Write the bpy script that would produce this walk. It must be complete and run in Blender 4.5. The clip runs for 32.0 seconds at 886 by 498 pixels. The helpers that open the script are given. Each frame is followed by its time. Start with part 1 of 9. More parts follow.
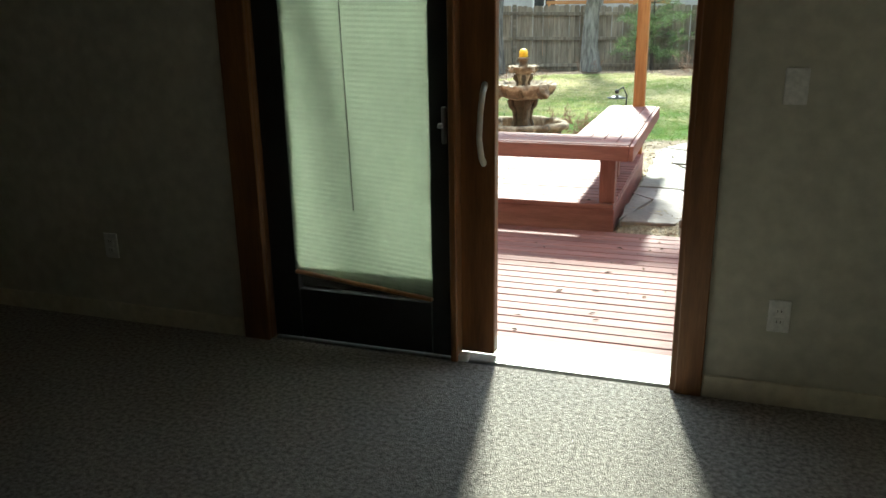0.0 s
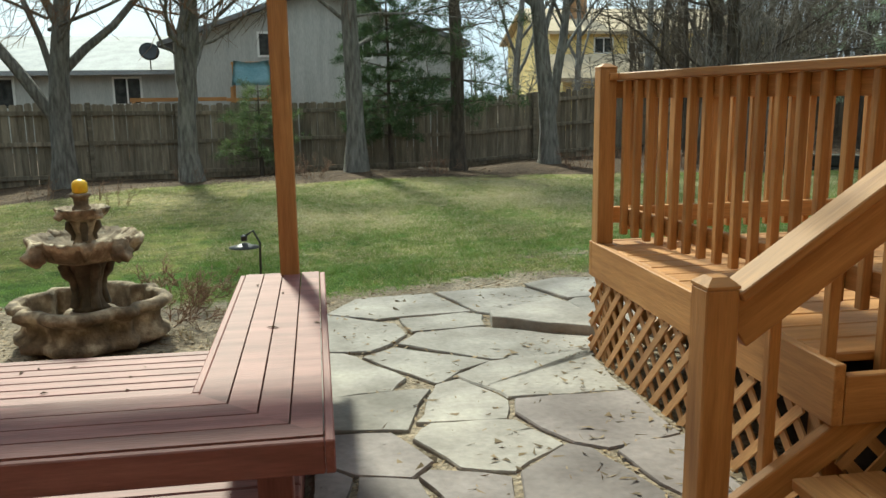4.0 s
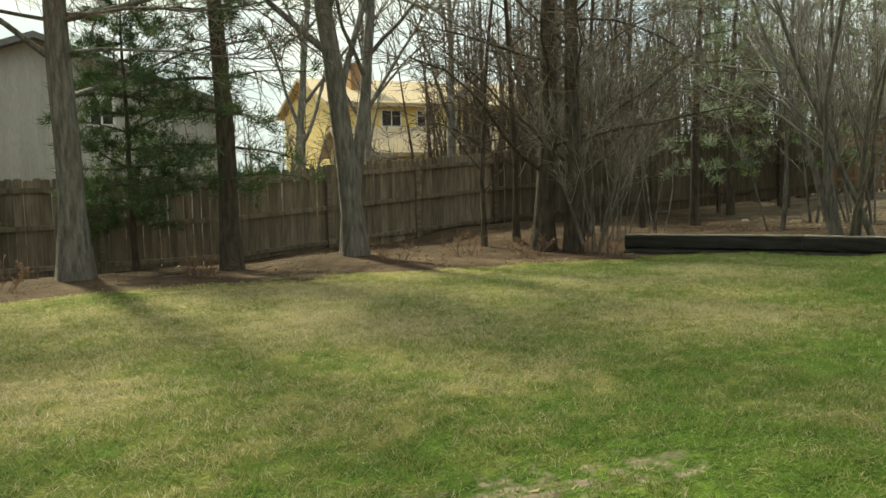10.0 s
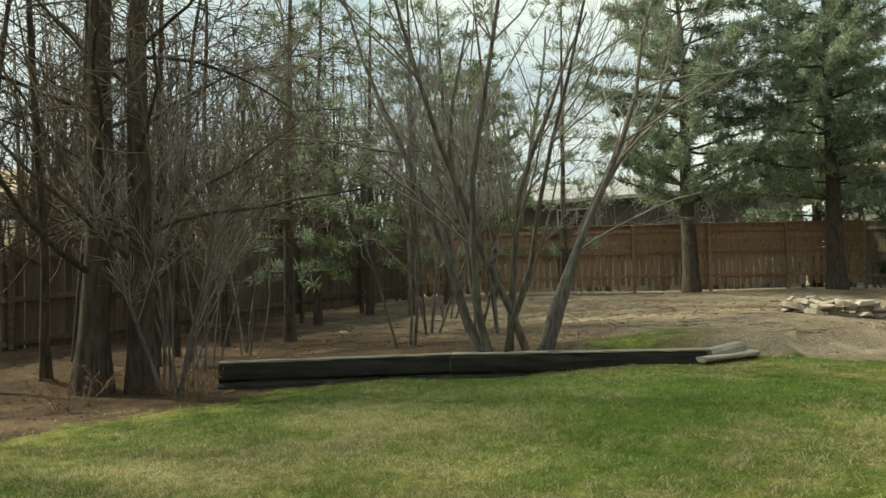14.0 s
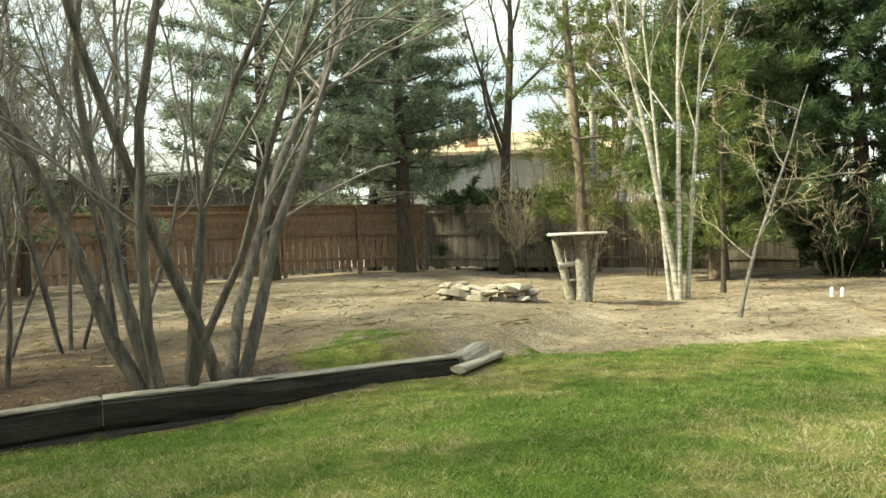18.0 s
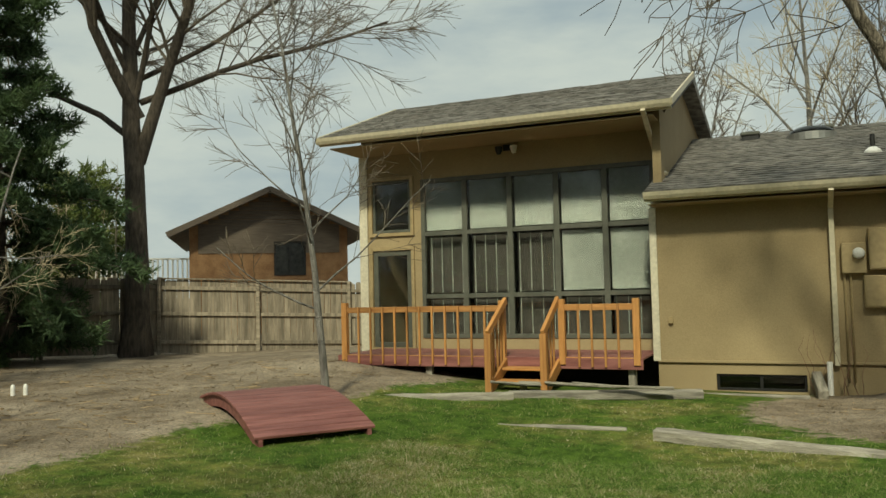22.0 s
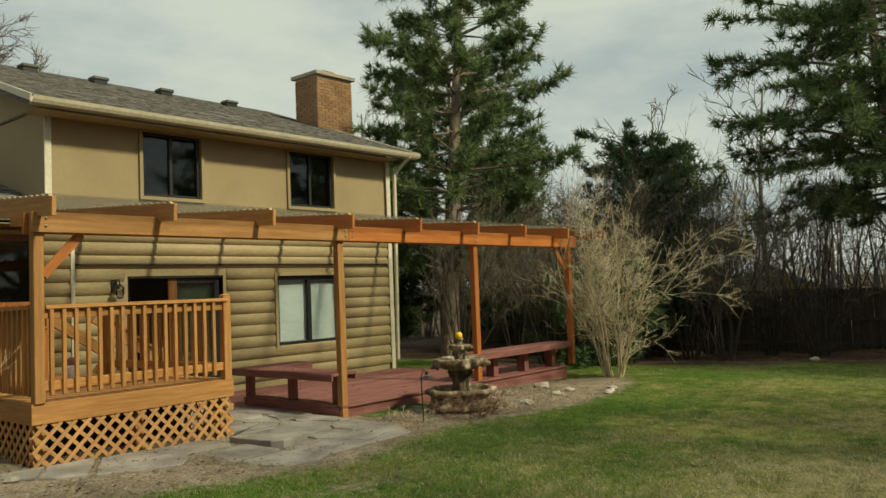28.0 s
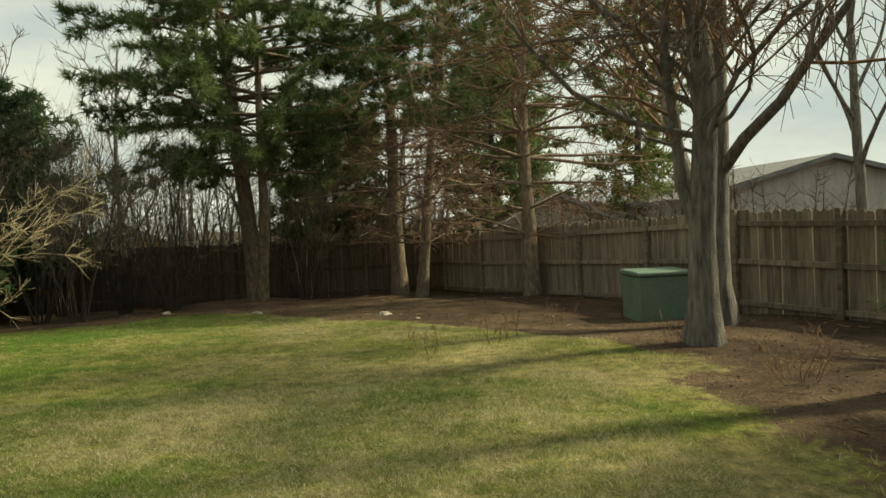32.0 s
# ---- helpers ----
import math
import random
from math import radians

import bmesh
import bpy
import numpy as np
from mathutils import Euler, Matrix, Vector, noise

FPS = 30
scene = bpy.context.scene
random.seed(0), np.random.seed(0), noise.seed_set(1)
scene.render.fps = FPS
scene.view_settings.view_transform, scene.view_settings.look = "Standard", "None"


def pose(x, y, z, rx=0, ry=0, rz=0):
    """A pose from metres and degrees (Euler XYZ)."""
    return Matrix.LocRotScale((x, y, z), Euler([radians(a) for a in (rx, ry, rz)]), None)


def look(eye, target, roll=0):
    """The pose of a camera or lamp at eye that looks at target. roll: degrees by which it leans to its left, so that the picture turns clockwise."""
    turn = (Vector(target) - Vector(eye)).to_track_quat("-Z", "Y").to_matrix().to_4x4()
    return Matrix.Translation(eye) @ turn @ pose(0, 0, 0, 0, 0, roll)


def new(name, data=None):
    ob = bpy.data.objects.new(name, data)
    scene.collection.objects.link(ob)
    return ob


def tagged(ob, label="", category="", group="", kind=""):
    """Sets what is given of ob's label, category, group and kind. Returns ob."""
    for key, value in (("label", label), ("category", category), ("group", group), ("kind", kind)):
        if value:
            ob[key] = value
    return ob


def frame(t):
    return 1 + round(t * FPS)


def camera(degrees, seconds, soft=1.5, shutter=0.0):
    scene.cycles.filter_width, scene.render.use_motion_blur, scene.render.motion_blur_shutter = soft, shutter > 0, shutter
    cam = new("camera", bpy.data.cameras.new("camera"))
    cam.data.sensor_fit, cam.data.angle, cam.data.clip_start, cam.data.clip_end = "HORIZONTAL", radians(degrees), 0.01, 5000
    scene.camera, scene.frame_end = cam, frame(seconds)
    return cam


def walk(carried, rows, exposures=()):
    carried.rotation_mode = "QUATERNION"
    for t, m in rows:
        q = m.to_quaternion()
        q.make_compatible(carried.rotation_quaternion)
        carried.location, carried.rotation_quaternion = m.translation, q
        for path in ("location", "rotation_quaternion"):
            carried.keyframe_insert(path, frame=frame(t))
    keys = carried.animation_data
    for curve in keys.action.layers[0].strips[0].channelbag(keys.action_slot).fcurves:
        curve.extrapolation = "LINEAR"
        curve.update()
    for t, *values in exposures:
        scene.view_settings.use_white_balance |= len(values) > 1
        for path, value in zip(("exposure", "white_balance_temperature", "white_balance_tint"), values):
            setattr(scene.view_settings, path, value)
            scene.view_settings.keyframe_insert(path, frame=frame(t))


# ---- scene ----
cam = camera(58.04, 32.0, soft=1.5)
PATH = [
    (0, (0.112, -2.818, 1.369), (-1.140, 0.801, 0.215), -0.88),
    (0.5, (-0.141, -2.464, 1.374), (-0.964, 1.267, 0.190), -2.35),
    (1, (-0.243, -2.065, 1.366), (-0.683, 1.738, 0.206), -3.83),
    (1.5, (-0.296, -1.569, 1.380), (-0.626, 2.251, 0.239), -4.48),
    (2, (-0.346, -1.115, 1.368), (-0.509, 2.717, 0.230), -3.53),
    (2.5, (-0.309, -0.578, 1.355), (-0.471, 3.257, 0.232), -4.37),
    (3, (-0.325, -0.139, 1.371), (-0.366, 3.765, 0.502), -4.26),
    (3.5, (-0.386, 0.127, 1.405), (0.034, 4.015, 0.565), -1.72),
    (4, (-0.389, 0.232, 1.410), (0.217, 4.116, 0.671), -0.79),
    (4.5, (-0.374, 0.341, 1.418), (0.272, 4.241, 0.808), -0.67),
    (6.5, (-0.293, 1.145, 1.350), (0.412, 5.036, 0.749), -0.41),
    (7, (-0.223, 1.544, 1.325), (0.738, 5.375, 0.692), 0.07),
    (7.5, (-0.135, 2.078, 1.325), (0.851, 5.905, 0.707), -0.38),
    (8, (-0.057, 2.540, 1.338), (0.949, 6.378, 0.828), -0.62),
    (8.5, (0.119, 3.087, 1.335), (1.181, 6.926, 0.971), -1.05),
    (9, (0.161, 3.578, 1.309), (1.303, 7.391, 0.912), -1.43),
    (9.5, (0.242, 4.088, 1.284), (1.634, 7.814, 0.856), -1.38),
    (10, (0.400, 4.524, 1.292), (2.072, 8.139, 0.924), -1.23),
    (10.5, (0.491, 5.027, 1.292), (2.615, 8.398, 0.936), -1.14),
    (11, (0.599, 5.454, 1.291), (2.996, 8.633, 0.903), -0.47),
    (11.5, (0.714, 5.968, 1.284), (3.324, 8.976, 0.914), -0.40),
    (12, (0.962, 6.355, 1.250), (3.933, 9.032, 1.155), -0.61),
    (12.5, (1.262, 6.838, 1.221), (4.422, 9.290, 1.219), -0.56),
    (13, (1.581, 7.278, 1.245), (4.869, 9.556, 1.221), -0.26),
    (13.5, (1.979, 7.665, 1.269), (5.314, 9.872, 1.358), -0.98),
    (15.5, (3.158, 9.380, 1.226), (6.685, 11.268, 1.210), -2.12),
    (16, (3.416, 9.764, 1.235), (7.076, 11.379, 1.187), -1.56),
    (16.5, (3.571, 10.053, 1.270), (7.371, 11.299, 1.185), -1.40),
    (17, (3.813, 10.384, 1.283), (7.780, 10.875, 1.136), -1.38),
    (17.5, (4.129, 10.657, 1.316), (8.124, 10.800, 1.185), -1.94),
    (18, (4.376, 10.962, 1.349), (8.371, 10.765, 1.306), -2.23),
    (18.5, (4.726, 11.162, 1.356), (8.633, 10.313, 1.460), -2.50),
    (19, (5.119, 11.382, 1.356), (8.837, 9.910, 1.451), -2.02),
    (19.5, (5.384, 11.582, 1.382), (8.882, 9.643, 1.445), -1.11),
    (20, (5.770, 11.735, 1.396), (9.159, 9.611, 1.458), -1.47),
    (20.5, (6.096, 11.910, 1.421), (9.270, 9.475, 1.476), -2.17),
    (21, (6.385, 11.876, 1.437), (9.043, 8.888, 1.516), -2.16),
    (21.5, (6.696, 11.814, 1.490), (8.876, 8.467, 1.701), -1.45),
    (22, (6.862, 11.891, 1.501), (8.470, 8.234, 1.716), -1.32),
    (22.5, (6.884, 11.918, 1.512), (7.901, 8.054, 1.704), -0.61),
    (23, (6.896, 11.921, 1.520), (7.432, 7.961, 1.696), 0.06),
    (23.5, (6.841, 11.945, 1.521), (7.119, 7.959, 1.698), 0.43),
    (24, (6.738, 11.929, 1.520), (6.696, 7.933, 1.695), 0.51),
    (24.5, (6.670, 11.912, 1.519), (6.220, 7.941, 1.687), 0.30),
    (26.5, (6.441, 11.921, 1.517), (4.560, 8.396, 1.693), -1.29),
    (27, (6.373, 11.945, 1.510), (4.184, 8.603, 1.708), -1.31),
    (27.5, (6.333, 11.994, 1.504), (3.784, 8.919, 1.723), -1.55),
    (28, (6.338, 12.007, 1.528), (3.297, 9.416, 1.732), -2.23),
    (28.5, (6.348, 12.020, 1.527), (2.864, 10.061, 1.689), -2.22),
    (29, (6.390, 12.111, 1.536), (2.652, 10.695, 1.677), -2.38),
    (29.5, (6.370, 12.146, 1.531), (2.502, 11.136, 1.666), -3.24),
    (30, (6.351, 12.151, 1.532), (2.429, 11.374, 1.642), -4.57),
    (30.5, (6.353, 12.149, 1.530), (2.393, 11.592, 1.623), -4.69),
    (31, (6.336, 12.153, 1.528), (2.341, 11.941, 1.570), -4.00),
    (31.5, (6.352, 12.149, 1.527), (2.353, 12.235, 1.503), -3.11),
    (32, (6.326, 12.148, 1.524), (2.334, 12.362, 1.383), -2.77),
]
walk(cam, [(t, look(eye, target, roll)) for t, eye, target, roll in PATH],
     exposures=[(t, stops, kelvin, -8) for t, stops, kelvin in (
         (0.0, 2.15, 5500), (1.0, 1.85, 5550), (2.0, 1.5, 5550), (2.5, 1.4, 5350), (3.0, 0.9, 5450), (3.6, 0.65, 5700), (4.5, 0.65, 6200), (7.0, 0.55, 7000), (9.0, 0.58, 7400), (11.0, 0.72, 7300), (12.0, 0.72, 7200), (13.0, 0.2, 7000), (13.5, 0.3, 7000),
         (16.0, 1.15, 7300), (17.0, 1.15, 7200), (18.0, 1.15, 7150), (19.0, 0.42, 7300), (20.0, 0.1, 7300), (21.0, -0.15, 7100), (22.0, -0.33, 6800), (23.5, -0.36, 6650), (26.5, -0.33, 6700), (28.0, -0.25, 7300), (29.0, 0.02, 7600), (30.0, 0.12, 7800), (31.0, 0.05, 8100), (32.0, 0.2, 8000))])

# ---- sky and sun ----
SUN = Vector((-0.20, 1.0, 0.92)).normalized()
world = bpy.data.worlds.new("sky")
scene.world = world
world.use_nodes = True
wn, wl = world.node_tree.nodes, world.node_tree.links
bg = wn["Background"]
skyt = wn.new("ShaderNodeTexSky")
skyt.sky_type, skyt.sun_disc = "NISHITA", False
skyt.sun_elevation = math.asin(SUN.z)
skyt.sun_rotation = math.atan2(SUN.x, SUN.y)
skyt.air_density, skyt.dust_density = 1.0, 2.0
wtc = wn.new("ShaderNodeTexCoord")
wmap = wn.new("ShaderNodeMapping")
wmap.inputs["Scale"].default_value = (1.6, 1.6, 5.0)
wno = wn.new("ShaderNodeTexNoise")
wno.inputs["Scale"].default_value, wno.inputs["Detail"].default_value, wno.inputs["Roughness"].default_value = 1.5, 7.0, 0.55
wr = wn.new("ShaderNodeValToRGB")
wr.color_ramp.elements[0].position, wr.color_ramp.elements[1].position = 0.33, 0.56
wr.color_ramp.elements[0].color, wr.color_ramp.elements[1].color = (0.85, 0.85, 0.85, 1), (1, 1, 1, 1)
wm = wn.new("ShaderNodeMix")
wm.data_type = "RGBA"
wc = wn.new("ShaderNodeValToRGB")
wc.color_ramp.elements[0].position, wc.color_ramp.elements[1].position = 0.38, 0.62
wc.color_ramp.elements[0].color, wc.color_ramp.elements[1].color = (5.4, 6.1, 7.2, 1), (8.2, 8.4, 8.6, 1)
wl.new(wno.outputs["Fac"], wc.inputs["Fac"])
wl.new(wc.outputs["Color"], wm.inputs["B"])
wl.new(wtc.outputs["Generated"], wmap.inputs["Vector"])
wl.new(wmap.outputs["Vector"], wno.inputs["Vector"])
wl.new(wno.outputs["Fac"], wr.inputs["Fac"])
wl.new(wr.outputs["Color"], wm.inputs["Factor"])
wl.new(skyt.outputs["Color"], wm.inputs["A"])
wl.new(wm.outputs["Result"], bg.inputs["Color"])
bg.inputs["Strength"].default_value = 0.09
sun = new("sun", bpy.data.lights.new("sun", "SUN"))
sun.data.energy, sun.data.angle, sun.data.color = 4.5, radians(5.0), (1.0, 0.90, 0.74)
sun.matrix_world = look(SUN * 60, (0, 0, 0))


# ---- materials ----
def surf(name, a, b, scale=4.0, rough=0.8, bump=0.15, stretch=(1, 1, 1), local=False, vary=0.0, metal=0.0, fine=8.0, c=None, spec=0.5, bdist=0.01, island=0.0):
    """Two tones by a broad noise, a fine grain on top, relief, and a shade of its own for each object (vary)."""
    m = bpy.data.materials.new(name)
    m.use_nodes = True
    n, l = m.node_tree.nodes, m.node_tree.links
    p = n["Principled BSDF"]
    if local:
        tc = n.new("ShaderNodeTexCoord").outputs["Object"]
        oi = n.new("ShaderNodeObjectInfo")
        ad = n.new("ShaderNodeVectorMath")
        ad.operation = "MULTIPLY_ADD"
        ad.inputs[1].default_value = (1, 1, 1)
        cx = n.new("ShaderNodeCombineXYZ")
        mu = n.new("ShaderNodeMath")
        mu.operation = "MULTIPLY"
        mu.inputs[1].default_value = 37.0
        l.new(oi.outputs["Random"], mu.inputs[0])
        for i in range(3):
            l.new(mu.outputs[0], cx.inputs[i])
        l.new(tc, ad.inputs[0])
        l.new(cx.outputs[0], ad.inputs[2])
        pos = ad.outputs[0]
    else:
        pos = n.new("ShaderNodeNewGeometry").outputs["Position"]
    mp = n.new("ShaderNodeVectorMath")
    mp.operation = "MULTIPLY"
    mp.inputs[1].default_value = stretch
    l.new(pos, mp.inputs[0])

    def noise_of(s, d):
        t = n.new("ShaderNodeTexNoise")
        t.inputs["Scale"].default_value, t.inputs["Detail"].default_value = s, d
        l.new(mp.outputs[0], t.inputs["Vector"])
        return t.outputs["Fac"]
    big, small = noise_of(scale, 4.0), noise_of(scale * fine, 3.0)
    r = n.new("ShaderNodeValToRGB")
    e = r.color_ramp.elements
    e[0].position, e[1].position = 0.32, 0.68
    e[0].color, e[1].color = (*a, 1), (*b, 1)
    if c:
        k = e.new(0.52)
        k.color = (*c, 1)
    l.new(big, r.inputs["Fac"])
    hs = n.new("ShaderNodeHueSaturation")
    v = n.new("ShaderNodeMapRange")
    v.inputs["To Min"].default_value, v.inputs["To Max"].default_value = 0.72, 1.28
    l.new(small, v.inputs["Value"])
    val = v.outputs[0]
    if vary:
        o2 = n.new("ShaderNodeObjectInfo")
        q = n.new("ShaderNodeMapRange")
        q.inputs["To Min"].default_value, q.inputs["To Max"].default_value = 1 - vary, 1 + vary
        l.new(o2.outputs["Random"], q.inputs["Value"])
        mm = n.new("ShaderNodeMath")
        mm.operation = "MULTIPLY"
        l.new(val, mm.inputs[0])
        l.new(q.outputs[0], mm.inputs[1])
        val = mm.outputs[0]
    if island:
        gi = n.new("ShaderNodeNewGeometry")
        q = n.new("ShaderNodeMapRange")
        q.inputs["To Min"].default_value, q.inputs["To Max"].default_value = 1 - island, 1 + island
        l.new(gi.outputs["Random Per Island"], q.inputs["Value"])
        mm = n.new("ShaderNodeMath")
        mm.operation = "MULTIPLY"
        l.new(val, mm.inputs[0])
        l.new(q.outputs[0], mm.inputs[1])
        val = mm.outputs[0]
    l.new(val, hs.inputs["Value"])
    l.new(r.outputs["Color"], hs.inputs["Color"])
    l.new(hs.outputs["Color"], p.inputs["Base Color"])
    p.inputs["Roughness"].default_value, p.inputs["Metallic"].default_value = rough, metal
    p.inputs["Specular IOR Level"].default_value = spec
    if bump:
        bn = n.new("ShaderNodeBump")
        bn.inputs["Strength"].default_value, bn.inputs["Distance"].default_value = bump, bdist
        l.new(small, bn.inputs["Height"])
        l.new(bn.outputs["Normal"], p.inputs["Normal"])
    return m


def furrowed(name, dark, mid, pale):
    """Deep upright bark plates with dark cracks between them."""
    m = bpy.data.materials.new(name)
    m.use_nodes = True
    n, l = m.node_tree.nodes, m.node_tree.links
    p = n["Principled BSDF"]
    pos = n.new("ShaderNodeTexCoord").outputs["Object"]
    warp = n.new("ShaderNodeTexNoise")
    warp.inputs["Scale"].default_value, warp.inputs["Detail"].default_value = 7.0, 4.0
    l.new(pos, warp.inputs["Vector"])
    add = n.new("ShaderNodeVectorMath")
    add.operation = "MULTIPLY_ADD"
    add.inputs[1].default_value = (0.06, 0.06, 0.25)
    l.new(warp.outputs["Color"], add.inputs[0])
    l.new(pos, add.inputs[2])
    sc = n.new("ShaderNodeVectorMath")
    sc.operation = "MULTIPLY"
    sc.inputs[1].default_value = (1, 1, 0.075)
    l.new(add.outputs[0], sc.inputs[0])
    v = n.new("ShaderNodeTexVoronoi")
    v.feature = "DISTANCE_TO_EDGE"
    v.inputs["Scale"].default_value = 34.0
    l.new(sc.outputs[0], v.inputs["Vector"])
    g = n.new("ShaderNodeTexNoise")
    g.inputs["Scale"].default_value, g.inputs["Detail"].default_value, g.inputs["Roughness"].default_value = 30.0, 6.0, 0.7
    l.new(sc.outputs[0], g.inputs["Vector"])
    mu = n.new("ShaderNodeMath")
    mu.operation = "MULTIPLY_ADD"
    mu.inputs[1].default_value = 0.8
    l.new(v.outputs["Distance"], mu.inputs[0])
    l.new(g.outputs["Fac"], mu.inputs[2])
    r = n.new("ShaderNodeValToRGB")
    e = r.color_ramp.elements
    e[0].position, e[0].color = 0.40, (*dark, 1)
    e[1].position, e[1].color = 0.90, (*pale, 1)
    e.new(0.58).color = (*mid, 1)
    l.new(mu.outputs[0], r.inputs["Fac"])
    l.new(r.outputs["Color"], p.inputs["Base Color"])
    p.inputs["Roughness"].default_value = 0.95
    p.inputs["Specular IOR Level"].default_value = 0.2
    b = n.new("ShaderNodeBump")
    b.inputs["Strength"].default_value, b.inputs["Distance"].default_value = 1.0, 0.03
    l.new(mu.outputs[0], b.inputs["Height"])
    l.new(b.outputs["Normal"], p.inputs["Normal"])
    return m


def glass(name, tint, alpha_rough=0.02, body=0.08):
    m = bpy.data.materials.new(name)
    m.use_nodes = True
    n, l = m.node_tree.nodes, m.node_tree.links
    p = n["Principled BSDF"]
    p.inputs["Base Color"].default_value = (*tint, 1)
    p.inputs["Roughness"].default_value = alpha_rough
    p.inputs["Transmission Weight"].default_value = 1.0
    p.inputs["IOR"].default_value = 1.5
    return m


def sheet(name, tint, body):
    """Weathered clear plastic: lets most light straight through, scatters a little, and shines."""
    m = bpy.data.materials.new(name)
    m.use_nodes = True
    n, l = m.node_tree.nodes, m.node_tree.links
    p = n["Principled BSDF"]
    p.inputs["Base Color"].default_value = (*body, 1)
    p.inputs["Roughness"].default_value = 0.25
    p.inputs["Transmission Weight"].default_value = 0.0
    tr = n.new("ShaderNodeBsdfTransparent")
    tr.inputs["Color"].default_value = (*tint, 1)
    no = n.new("ShaderNodeTexNoise")
    no.inputs["Scale"].default_value, no.inputs["Detail"].default_value = 3.0, 6.0
    mr = n.new("ShaderNodeMapRange")
    mr.inputs["From Min"].default_value, mr.inputs["From Max"].default_value = 0.35, 0.7
    mr.inputs["To Min"].default_value, mr.inputs["To Max"].default_value = 0.04, 0.14
    l.new(no.outputs["Fac"], mr.inputs["Value"])
    mx = n.new("ShaderNodeMixShader")
    l.new(mr.outputs["Result"], mx.inputs["Fac"])
    l.new(tr.outputs[0], mx.inputs[1])
    l.new(p.outputs[0], mx.inputs[2])
    l.new(mx.outputs[0], n["Material Output"].inputs["Surface"])
    return m


